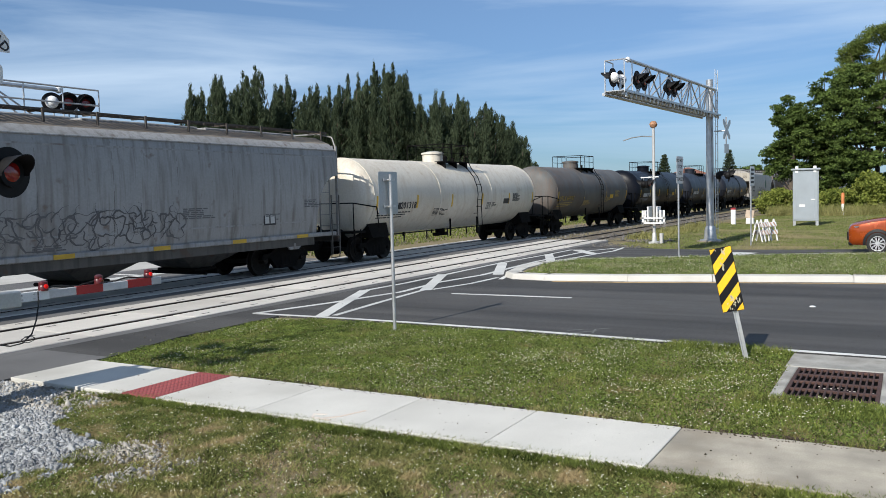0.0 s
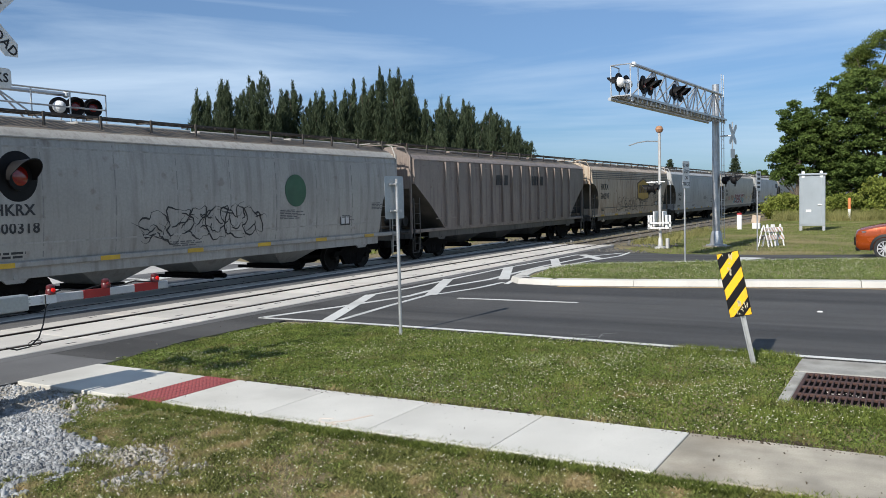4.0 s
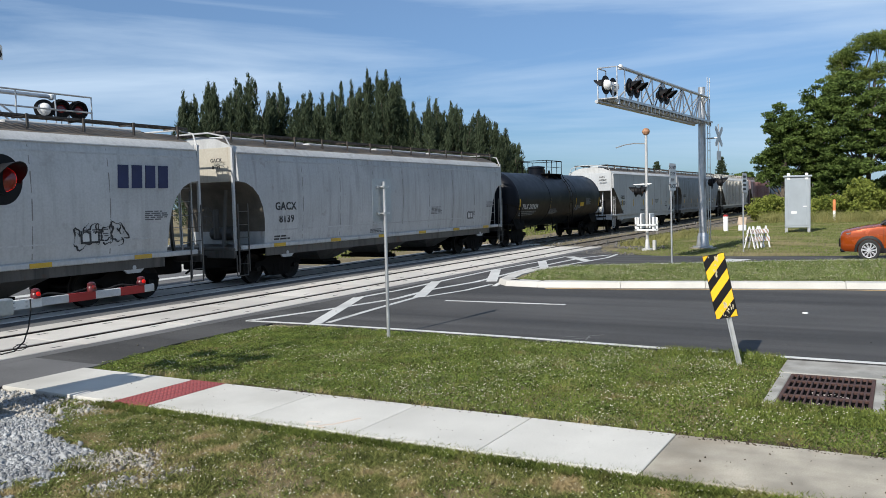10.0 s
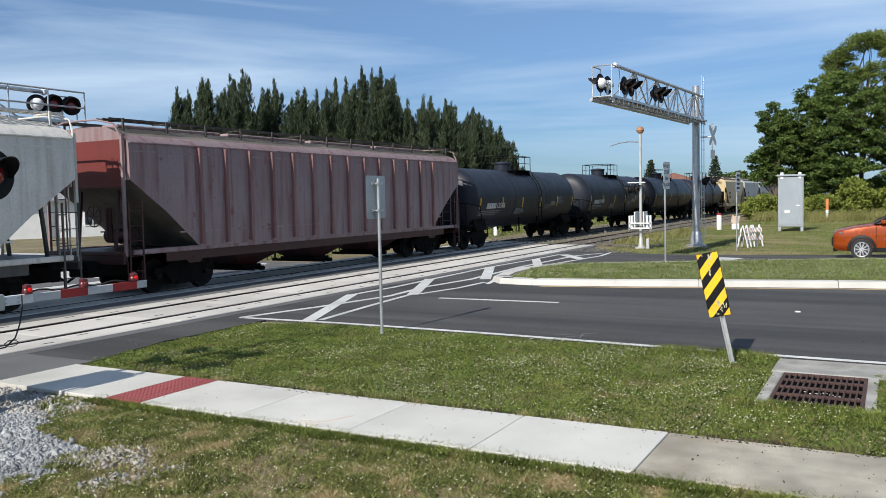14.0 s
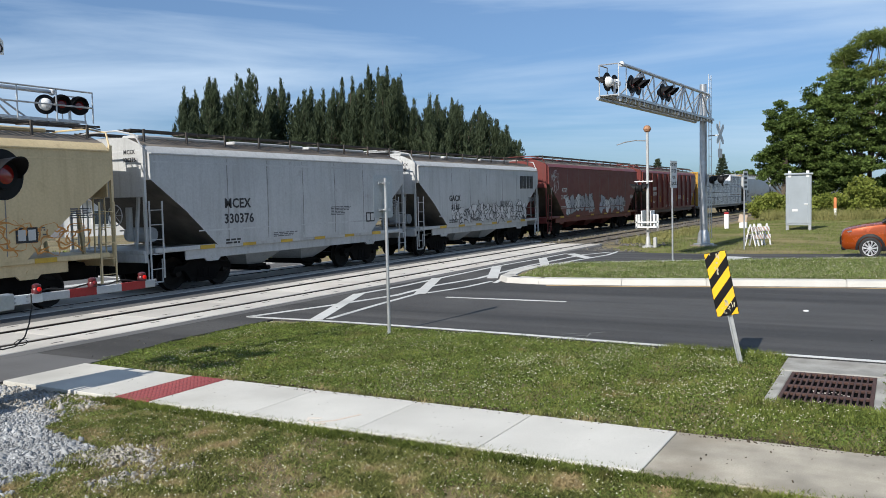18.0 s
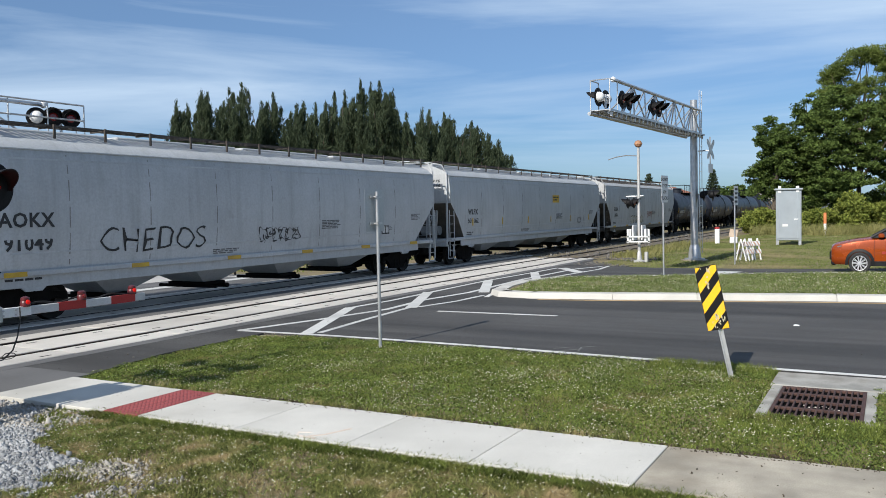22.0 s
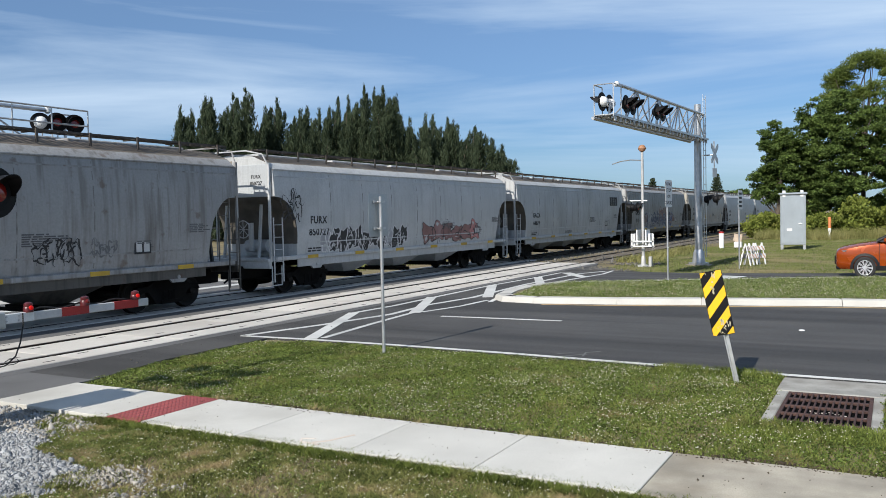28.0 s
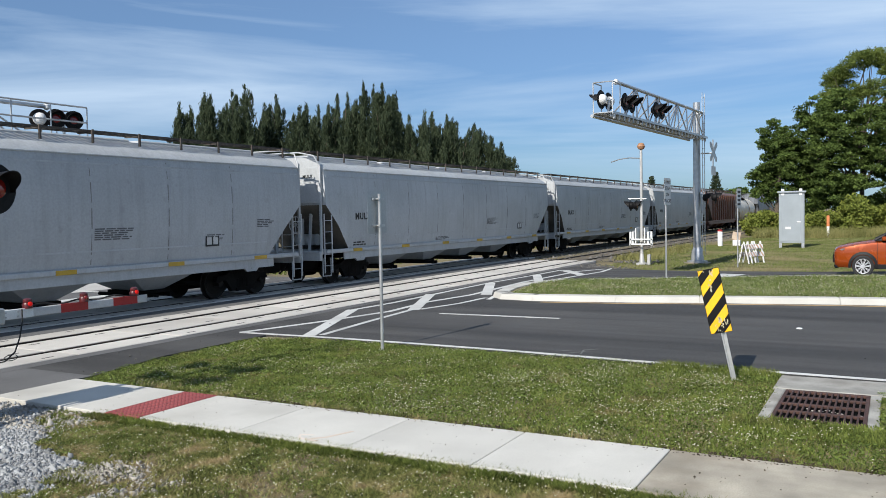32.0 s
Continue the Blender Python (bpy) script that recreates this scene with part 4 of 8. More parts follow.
def tank(s0, s1, colour, label, code="", ink=None, dome="railed", stripe=6, head=None):
    L = round((s1 - s0) * 4) / 4
    c = start_car("tank_car", s0, s1, label, "railway wagon")
    put("barrel", tank_mesh(L), colour, c, m=pose(0, 0, TANK_Z))
    st = L / 2 - 1.62
    for x in (-st, -st * 0.33, st * 0.33, st):
        put("jacket_band", tank_band(), colour, c, m=pose(x, 0, TANK_Z))
    for s in (-1, 1):
        put("stub_sill", simple_box(3.6, 0.5, 0.42, 0.03), UNDER, c, m=pose(s * (L / 2 - 1.95), 0, 0.98))
        bm = B()
        loft(bm, [[(x, y, 0.85) for x, y in ((-0.55, -1.3), (0.55, -1.3), (0.55, 1.3), (-0.55, 1.3))], [(x, y, 1.45) for x, y in ((-0.65, -1.1), (0.65, -1.1), (0.65, 1.1), (-0.65, 1.1))]])
        put("saddle", finish("saddle", bm, 0), UNDER, c, m=pose(s * (L / 2 - 2.2), 0, 0))
        put("end_platform", simple_box(0.75, 2.9, 0.08, 0.01), UNDER, c, m=pose(s * (L / 2 - 0.62), 0, 1.12))
        bm = B()
        x = s * (L / 2 - 0.35)
        pipe(bm, [(x, -1.4, 0.4), (x, -1.4, 2.15), (x, 1.4, 2.15), (x, 1.4, 0.4)], 0.022, 6)
        pipe(bm, [(x, -1.4, 2.15), (x - s * 1.35, -1.48, 1.98), (x - s * 1.5, -1.45, 1.2)], 0.022, 6)
        pipe(bm, [(x, 1.4, 2.15), (x - s * 1.35, 1.48, 1.98), (x - s * 1.5, 1.45, 1.2)], 0.022, 6)
        part("end_handrail", bm, UNDER, c)
        for q in (-1, 1):
            put("step_ladder", ladder_mesh(0.9, 0.36), UNDER, c, m=pose(x - s * 0.2 - 0.18, q * 1.42, 0.32))
    # manway, platform and railings at the middle of the top
    top = TANK_Z + TANK_R
    put("manway", finish("manway", lathe(B(), [(0.45, -0.15), (0.45, 0.32), (0.5, 0.33), (0.5, 0.40), (0.2, 0.46)], 20)), colour, c, m=pose(-0.5, 0, top))
    bm = B()
    lathe(bm, [(0.22, -0.1), (0.22, 0.25), (0.14, 0.32)], 14, pose(0.55, 0.1, top))
    rod(bm, (0.95, -0.2, top - 0.1), (0.95, -0.2, top + 0.22), 0.07, n=8)
    part("valve", bm, UNDER, c)
    bm = B()
    for s in (-1, 1):
        box(bm, -1.2, 1.2, s * 0.72 - 0.22, s * 0.72 + 0.22, top - 0.05, top - 0.01)
        for x in (-1.0, 0, 1.0):
            box(bm, x - 0.03, x + 0.03, s * 0.72 - 0.2, s * 0.72 + 0.2, top - 0.32, top - 0.05)
    part("top_platform", bm, UNDER, c, smooth=0)
    bm = B()
    zt = top + 0.72
    for s in (-1, 1):
        pipe(bm, [(-1.15, s * 0.9, top - 0.05), (-1.15, s * 0.9, zt), (1.15, s * 0.9, zt), (1.15, s * 0.9, top - 0.05)], 0.02, 6)
        pipe(bm, [(-1.15, s * 0.9, top + 0.35), (1.15, s * 0.9, top + 0.35)], 0.014, 6)
        for x in (-0.4, 0.4):
            rod(bm, (x, s * 0.9, top - 0.05), (x, s * 0.9, zt), 0.018, n=6)
    for x in (-1.15, 1.15):
        pipe(bm, [(x, -0.9, zt), (x, 0.9, zt)], 0.02, 6)
    part("railing", bm, UNDER, c)
    # side ladders bend over the barrel
    for q in (-1, 1):
        bm = B()
        for dx in (-0.2, 0.2):
            pts = [(dx + 0.95, q * 0.93, top - 0.05)] + [(dx + 0.95, q * (TANK_R + 0.1) * math.cos(radians(a)), TANK_Z + (TANK_R + 0.1) * math.sin(radians(a))) for a in (48, 30, 12, 0, -15)] + [(dx + 0.95, q * 1.55, 0.95)]
            pipe(bm, pts, 0.018, 6)
        lad = part("side_ladder", bm, UNDER, c)
        for a in (40, 28, 16, 4, -8, -20, -32):
            y, z = q * (TANK_R + 0.1) * math.cos(radians(a)), TANK_Z + (TANK_R + 0.1) * math.sin(radians(a))
            part("rung", rod(B(), (0.75, y, z), (1.15, y, z), 0.013, n=6), UNDER, lad)
    bm = B()
    rod(bm, (0, 0, 1.15), (0, 0, 0.62), 0.22, n=12)
    box(bm, -0.5, 0.5, -0.12, 0.12, 0.55, 0.7, 0.03)
    part("bottom_outlet", bm, UNDER, c)
    for x in (-1.2, 1.3):
        for q in (-1, 1):
            put("skid_post", simple_box(0.06, 0.06, 0.75), UNDER, c, m=pose(x, q * 1.2, 0.97))
    n = stripe
    for i in range(n):
        x = -st + 0.15 + (2 * st - 0.3) * i / (n - 1)
        put("reflector", patch_mesh(0.10, 0.52, 2.12), REFLECT, c, m=pose(x, 0, 0))
    if code:
        ink = ink or WHITE_INK
        put("lettering", letters(code, 0.36), ink, c, m=pose(-L / 2 + (3.96 if code.isdigit() else 3.1), -(side_y(TANK_SIDE, 1.98) + 0.010), 1.98) @ Matrix.Rotation(radians(14), 4, "X"))
        dim = DIM_INK if ink is WHITE_INK else ink
        if code.isdigit():
            owner_blocks(c, -L / 2 + 2.47, 1.98, 0.34, ink, TANK_SIDE)
        bars(c, -L / 2 + 1.9, 1.74, 2.4, 0.05, 3, dim, TANK_SIDE)
        bars(c, -L / 2 + 6.0, 1.8, 1.3, 0.03, 6, dim, TANK_SIDE)
        bars(c, 1.9, 1.95, 1.1, 0.03, 6, dim, TANK_SIDE)
        bars(c, L / 2 - 4.2, 2.35, 0.9, 0.03, 8, dim, TANK_SIDE)
        put("placard", patch_mesh(0.62, 0.24, 2.0), REFLECT if len(code) % 2 else dim, c, m=pose(L / 2 - 4.9, 0, 0))
    add_trucks(c, L, 2.2)
    add_couplers(c, L + 0.1)
    return c


def owner_blocks(car, x, z, size, material, prof=FLAT_SIDE, n=4, width=0.70):
    """A company's mark, drawn as a row of plain bold shapes of its size."""
    shapes = ([(-0.5, -0.5), (0.36, -0.5), (0.5, 0.5), (-0.36, 0.5)],)
    h, w = size * 0.74, size * width
    m = thing("owner_mark", "", "")
    m.parent = car
    for i in range(n):
        bm = B()
        pts = [(x + (i + 0.5) * w + px * w * 0.86, z + pz * h) for px, pz in shapes[0]]
        va = [bm.verts.new((px, -(side_y(prof, pz) + 0.024), pz)) for px, pz in pts]
        vb = [bm.verts.new((px, -(side_y(prof, pz) - 0.01), pz)) for px, pz in pts]
        k = len(pts)
        fs = [bm.faces.new(va), bm.faces.new(vb[::-1])] + [bm.faces.new((va[j], vb[j], vb[(j + 1) % k], va[(j + 1) % k])) for j in range(k)]
        bmesh.ops.recalc_face_normals(bm, faces=fs)
        part("owner_shape", bm, material, m, smooth=0)
    return m


FAINT_INK = surface("faded stencil ink", (0.10, 0.10, 0.105), 0.6)
# paints of the cars
P_GREY = paint("weathered grey car paint", (0.29, 0.292, 0.292), 0.7)
P_PALE = paint("pale grey car paint", (0.47, 0.48, 0.48), 0.22)
P_LIGHT = paint("light grey car paint", (0.43, 0.44, 0.445), 0.3)
P_NEWGREY = paint("clean pale grey car paint", (0.43, 0.45, 0.465), 0.16, patch=0.15)
P_CREAM = paint("cream car paint", (0.42, 0.395, 0.335), 0.4, (0.16, 0.10, 0.06))
P_BEIGE = paint("rust-stained beige car paint", (0.47, 0.39, 0.30), 0.85, (0.17, 0.085, 0.045))
P_TAN = paint("pale yellow-tan car paint", (0.60, 0.48, 0.28), 0.25, (0.25, 0.17, 0.09))
P_TAUPE = paint("warm grey car paint", (0.345, 0.335, 0.31), 0.4)
P_DARK = paint("sooty dark grey car paint", (0.20, 0.215, 0.24), 0.9, (0.028, 0.032, 0.038))
P_SOO = paint("dirty brown-grey car paint", (0.24, 0.20, 0.175), 0.6, (0.08, 0.06, 0.05))
P_RIBW = paint("worn white car paint", (0.62, 0.60, 0.55), 0.45, (0.2, 0.16, 0.11))
P_FADED = paint("faded oxide-red car paint", (0.27, 0.205, 0.21), 0.8, (0.15, 0.05, 0.045), 0.6)
P_FADED2 = paint("faded red rib paint", (0.22, 0.12, 0.115), 0.5, (0.10, 0.03, 0.028))
# a much darker copy of the oxide red: shade under the car painted in
P_REDLOW = paint("sooted, shade-darkened oxide-red paint", (0.05, 0.013, 0.011), 0.4, (0.02, 0.012, 0.01))
P_RED = paint("oxide red car paint", (0.145, 0.028, 0.024), 0.3, (0.08, 0.03, 0.025))
P_RED2 = paint("dark oxide red car paint", (0.135, 0.022, 0.018), 0.28, (0.06, 0.03, 0.025))
P_BROWN = paint("rust brown car paint", (0.16, 0.06, 0.035), 0.4)
P_TW = paint("white tank paint", (0.62, 0.58, 0.50), 0.35, (0.34, 0.24, 0.13), 0.45)
P_TB = paint("rust-stained grey tank paint", (0.105, 0.108, 0.108), 0.6, (0.13, 0.08, 0.05), 0.6, 0.6, 0.3)
P_TK = paint("black tank paint", (0.0042, 0.0055, 0.0098), 0.2, (0.007, 0.008, 0.011), 0.4, spec=0.16)
P_TG = paint("charcoal tank paint", (0.0155, 0.019, 0.029), 0.25, (0.020, 0.022, 0.028), 0.48, spec=0.3)
# lower parts: soot, with the shade beneath the body deepened in the colour
P_DUN = paint("sooted, shade-darkened lower car paint", (0.085, 0.08, 0.072), 0.9, (0.016, 0.016, 0.015), patch=0.8)
P_YEL = paint("yellow car paint", (0.50, 0.28, 0.045), 0.5, (0.2, 0.12, 0.05))
G_WHITE = surface("white spray paint", (0.60, 0.60, 0.60), 0.6, patch=0.5, soil=(0.4, 0.4, 0.42))
G_PINK = surface("pink spray paint", (0.50, 0.20, 0.19), 0.6, patch=0.5, soil=(0.4, 0.28, 0.27))
G_BLUE = surface("blue spray paint", (0.06, 0.09, 0.19), 0.6, patch=0.6, soil=(0.16, 0.18, 0.23))
G_MAROON = surface("maroon spray paint", (0.16, 0.03, 0.04), 0.6)
G_TEAL = surface("teal spray paint", (0.05, 0.28, 0.34), 0.6)
G_RUST = surface("brick-red spray paint", (0.24, 0.075, 0.05), 0.6, patch=0.6, soil=(0.3, 0.26, 0.25))
G_SALMON = surface("salmon spray paint", (0.26, 0.13, 0.12), 0.6, patch=0.6, soil=(0.30, 0.22, 0.22))
G_BRICK = surface("thin brick-red spray paint", (0.20, 0.11, 0.09), 0.6, patch=0.8, soil=(0.24, 0.22, 0.21))
G_NAVY = surface("navy spray paint", (0.035, 0.048, 0.10), 0.6, patch=0.5, soil=(0.10, 0.11, 0.15))
G_PALE = surface("pale blue-white spray paint", (0.34, 0.36, 0.40), 0.6, patch=0.5, soil=(0.2, 0.2, 0.22))
LOGO_BLUE = surface("navy stencil ink", (0.012, 0.018, 0.075), 0.6)
G_GREY = surface("grey spray paint", (0.34, 0.34, 0.36), 0.6, patch=0.5, soil=(0.45, 0.45, 0.45))


def dress(c, L, code="", number="", prof=ROUND_SIDE, ink=INK, tape="h", logo=False, size=0.34, zc=2.34, at=2.2):
    """Reporting mark and number towards the leading end, small stencils, reflector tape."""
    x = -L / 2 + at
    if code == "*":
        owner_blocks(c, x - 0.5, zc, size, ink, prof)
    elif code:
        mark(c, code, x, zc, size, ink, prof)
    if number:
        mark(c, number, x + 0.05, zc - size * 1.15, size, ink, prof)
    bars(c, x - 0.5, zc - size * 2.7, 0.9, 0.05, 2, ink, prof)
    for text, z in ((code, 3.72), (number, 3.52)):
        if text and text != "*":
            put("lettering", letters(text, 0.15), ink, c, m=pose(-(round((L + 0.05) * 4) / 8 + 0.053), -0.9, z, 0, 0, -90))
    dim = FAINT_INK if ink is INK else ink
    bars(c, L * 0.12, 2.15, 1.2, 0.03, 6, dim, prof)
    bars(c, L * 0.30, 1.9, 0.7, 0.03, 4, dim, prof)
    bars(c, -L * 0.12, 1.42, 1.2, 0.03, 3, dim, prof)
    bars(c, L * 0.40, 2.3, 0.8, 0.03, 5, dim, prof)
    if tape == "h":
        for i in range(6):
            put("reflector", simple_box(0.55, 0.01, 0.11), DIM_TAPE, c, m=pose(-L / 2 + 1.9 + (L - 3.8) * i / 5, -1.556, 1.165))
    elif tape == "v":
        stripes(c, [-L / 2 + 2.2 + (L - 4.4) * i / 5 for i in range(6)], 1.95, 0.10, 0.46, REFLECT, prof)
    pl = put("data_plate", simple_box(0.52, 0.008, 0.34), WHITE_INK if ink is WHITE_INK else INK, c, m=pose(L * 0.31, -(side_y(prof, 1.75) + 0.008), 1.75))
    for dx in (-0.12, 0.12):
        put("plate_field", simple_box(0.18, 0.006, 0.24), FAINT_INK if ink is WHITE_INK else WHITE_INK, pl, m=pose(dx, -0.005, 0))
    if logo:
        owner_blocks(c, L / 2 - 2.65, 3.18, 0.78, logo if logo is not True else INK, prof, width=0.54)


def make_train():
    c = hopper(4.5, 22.5, P_GREY, "weathered grey covered hopper car with outlined graffiti", lower=P_DUN)
    dress(c, 18, "", "", tape="h")
    graffiti(c, -5.5, 2.2, 1.4, 2.2, G_PINK, FAINT_INK, 3, ROUND_SIDE, 11, solid=False, strokes=7)
    tank(23.2, 41.05, P_TW, "off-white tank car with rust stains", "201318", INK)
    tank(41.05, 57.15, P_TB, "grey tank car stained with rust and soot", "UTLX 644137", surface("ochre stencil ink", (0.35, 0.24, 0.06), 0.6), stripe=4)
    c = tank(57.15, 73.05, P_TK, "black tank car with white lettering", "37165")
    tank(73.05, 88.9, P_TG, "charcoal tank car with yellow reflectors", "18200")
    tank(88.9, 104.55, P_TG, "charcoal tank car with yellow reflectors", "18202")
    c = hopper(105.2, 122.4, P_TAUPE, "warm grey covered hopper car with black graffiti", end_colour=P_CREAM)
    dress(c, 17.3, "HKRX", "500318")
    graffiti(c, -3.0, 1.2, 1.5, 2.3, G_GREY, INK, 8, ROUND_SIDE, 6, solid=False)
    put("emblem", finish("emblem", rod(B(), (0, 0, 0), (0, -0.01, 0), 0.5, n=28), 0), surface("dark green paint", (0.03, 0.09, 0.05), 0.6), c, m=pose(2.8, -(1.602), 2.75))
    c = hopper(123.7, 142.1, P_SOO, "dirty brown ribbed hopper car", "flat", ribs=14, lower=P_DUN)
    owner_blocks(c, -2.2, 3.2, 0.62, INK, FLAT_SIDE, 3)
    owner_blocks(c, 1.6, 3.2, 0.62, INK, FLAT_SIDE, 4)
    c = hopper(143.7, 160.75, P_BEIGE, "rust-stained beige hopper car with graffiti", board=GRATING, corrugated=True, lower=P_DUN)
    dress(c, 17.1, "HKRX", "500597", size=0.5, zc=2.9)
    ochre = surface("ochre paint", (0.42, 0.27, 0.06), 0.6)
    bm = B()
    prism(bm, [(-1.35, -0.62), (-1.35, 0.45), (0, 0.78), (1.35, 0.45), (1.35, -0.62), (0, -0.78)], "y", -0.008, 0.02)
    put("shield_border", finish("shield_border", bm, 0), surface("brown paint", (0.12, 0.08, 0.04), 0.6), c, m=pose(1.9, -1.606, 2.75))
    bm = B()
    prism(bm, [(-1.24, -0.55), (-1.24, 0.38), (0, 0.68), (1.24, 0.38), (1.24, -0.55), (0, -0.70)], "y", -0.008, 0.02)
    put("shield", finish("shield", bm, 0), ochre, c, m=pose(1.9, -1.611, 2.75))
    owner_blocks(c, 0.85, 2.78, 0.72, surface("brown paint", (0.12, 0.08, 0.04), 0.6), [(1.615, 0), (1.615, 5)])
    graffiti(c, -3.6, 2.6, 1.4, 2.2, G_BLUE, INK, 11, ROUND_SIDE, 8, solid=False)
    graffiti(c, 4.2, 7.2, 1.6, 2.4, G_GREY, INK, 12, ROUND_SIDE, 4, solid=False)
    c = hopper(162.25, 179.95, P_LIGHT, "light grey covered hopper car", end_colour=P_PALE, lower=P_DUN)
    dress(c, 17.6, "GACX", "7416", logo=True)
    c = hopper(181.65, 199.55, P_CREAM, "cream covered hopper car with maroon graffiti", lower=P_DUN)
    dress(c, 18.1, "TILX", "519474", tape="v", at=2.0, zc=2.58)
    graffiti(c, -3.0, 2.5, 1.30, 1.85, G_TEAL, G_TEAL, 16, ROUND_SIDE, 5, strokes=1)
    tag(c, "DEBUT", -2.70, 2.22, 1.20, 2.26, G_WHITE, off=0.013, fat=0.10, label="white sprayed outline of a word")
    tag(c, "DEBUT", -2.60, 2.12, 1.26, 2.20, G_MAROON, off=0.017, fat=0.045, label="maroon sprayed block letters")
    graffiti(c, -6.3, -5.2, 1.57, 1.95, G_WHITE, G_PINK, 15, ROUND_SIDE, 5, solid=False, strokes=2)
    graffiti(c, -4.6, -3.3, 1.60, 2.0, G_WHITE, G_MAROON, 17, ROUND_SIDE, 5, solid=False, strokes=2)
    bars(c, -4.8, 2.12, 1.7, 0.05, 3, G_RUST, ROUND_SIDE)
    c = hopper(201.2, 219.0, P_LIGHT, "light grey covered hopper car", end_colour=P_PALE, lower=P_DUN)
    dress(c, 18.2, "GACX", "7427", tape="v", logo=True)
    c = hopper(220.5, 238.35, P_TAUPE, "warm grey covered hopper car", end_colour=P_CREAM, lower=P_DUN)
    dress(c, 17.9, "TILX", "176176", tape="v", zc=2.58)
    c = hopper(239.8, 258.0, P_PALE, "pale grey covered hopper car", lower=P_DUN)
    dress(c, 18.1, "GACX", "64876", logo=LOGO_BLUE)
    graffiti(c, 5.2, 6.6, 1.5, 2.0, G_WHITE, INK, 18, ROUND_SIDE, 4, solid=False, strokes=3)
    c = hopper(259.65, 277.5, P_LIGHT, "light grey hopper car with a rusty roof edge", end_colour=P_CREAM, lower=P_DUN)
    dress(c, 18.3, "GACX", "8139")
    tank(278.3, 294.2, P_TK, "black tank car with white lettering", "TILX 202424", stripe=4)
    c = hopper(295.2, 312.25, P_PALE, "pale grey covered hopper car", "flat", end_colour=P_NEWGREY)
    dress(c, 17.4, "FURX", "850553", FLAT_SIDE, tape="v")
    c = hopper(313.7, 331.5, P_DARK, "soot-blackened grey hopper car", end_colour=P_PALE, lower=P_DUN)
    dress(c, 17.9, "GACX", "", tape="v")
    c = hopper(333.5, 350.9, P_RIBW, "worn white ribbed hopper car", "flat", ribs=15, dark_roof=False, board=P_RIBW, lower=P_DUN)
    graffiti(c, -4.5, 4.5, 1.5, 2.5, G_GREY, G_BLUE, 21, FLAT_SIDE, 11, solid=False)
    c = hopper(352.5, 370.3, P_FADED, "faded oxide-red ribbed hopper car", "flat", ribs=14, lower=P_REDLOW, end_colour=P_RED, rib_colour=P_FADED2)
    tank(371.0, 386.95, P_TG, "charcoal tank car with yellow reflectors", "212506")
    tank(386.95, 403.3, P_TG, "charcoal tank car with yellow reflectors", "219903")
    tank(403.3, 419.75, P_TK, "black tank car with white lettering", "")
    tank(419.75, 435.4, P_TG, "charcoal tank car with yellow reflectors", "219930")
    c = hopper(436.1, 448.3, P_TAN, "short pale-tan hopper car with yellow graffiti", "low", bays=2)
    dress(c, 12.4, "AOKX", "244186", FLAT_SIDE, size=0.40, at=2.7)
    graffiti(c, 0.4, 5.4, 1.4, 2.0, surface("yellow spray paint", (0.6, 0.5, 0.05), 0.6), surface("orange spray paint", (0.5, 0.22, 0.05), 0.6), 24, FLAT_SIDE, 7, solid=False)
    c = hopper(449.6, 461.7, P_PALE, "short pale grey hopper car", "low", bays=2)
    dress(c, 12.2, "MCEX", "330376", FLAT_SIDE, size=0.38, at=3.1)
    c = hopper(462.95, 475.15, P_PALE, "short pale grey hopper car with black outline graffiti", "low", bays=2)
    dress(c, 12.1, "GACX", "9197", FLAT_SIDE, at=2.9)
    owner_blocks(c, 3.75, 3.08, 0.85, INK, width=0.5)
    graffiti(c, -3.4, 4.5, 1.28, 2.08, G_WHITE, INK, 26, FLAT_SIDE, 13, strokes=8)
    c = hopper(476.75, 493.75, P_RED, "oxide-red hopper car with white graffiti", "flat", end_colour=P_RED)
    dress(c, 16.8, "ATSF", "314071", FLAT_SIDE, WHITE_INK, zc=2.66)
    graffiti(c, -6.0, -1.2, 1.28, 2.4, [G_WHITE, G_GREY, G_GREY], INK, 28, FLAT_SIDE, 6)
    graffiti(c, 0.1, 5.2, 1.28, 2.3, [G_WHITE, G_GREY, G_PALE], INK, 29, FLAT_SIDE, 5)
    graffiti(c, -8.2, -7.2, 2.5, 3.7, G_WHITE, WHITE_INK, 30, FLAT_SIDE, 2, solid=False)
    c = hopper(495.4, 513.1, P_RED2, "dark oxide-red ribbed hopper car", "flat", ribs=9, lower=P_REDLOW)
    dress(c, 17.7, "*", "428588", FLAT_SIDE, WHITE_INK, tape="v", size=0.36, zc=2.75, at=3.2)
    centerbeam(514.85, 539.25)
    c = hopper(540.9, 561.45, P_NEWGREY, "long clean pale grey hopper car with a scrawled tag", bays=4, truck=2.2, dark_roof=False)
    dress(c, 20.9, "AOKX", "91049", ROUND_SIDE, size=0.45)
    tag(c, "CHEDOS", -6.3, -2.85, 1.52, 2.12, INK, fat=-0.012, label="thin black sprayed word")
    graffiti(c, -0.6, 1.3, 1.6, 1.95, G_WHITE, INK, 33, ROUND_SIDE, 6, solid=False, strokes=2)
    c = hopper(562.9, 583.6, P_NEWGREY, "long clean pale grey hopper car", bays=4, dark_roof=False)
    dress(c, 20.8, "WLPX", "501162", ROUND_SIDE, tape="v")
    put("notice", simple_box(1.0, 0.01, 0.42), REFLECT, c, m=pose(2.4, -1.60, 3.0))
    bars(c, 1.98, 3.08, 0.85, 0.08, 2, INK, [(1.602, 0), (1.602, 5)])
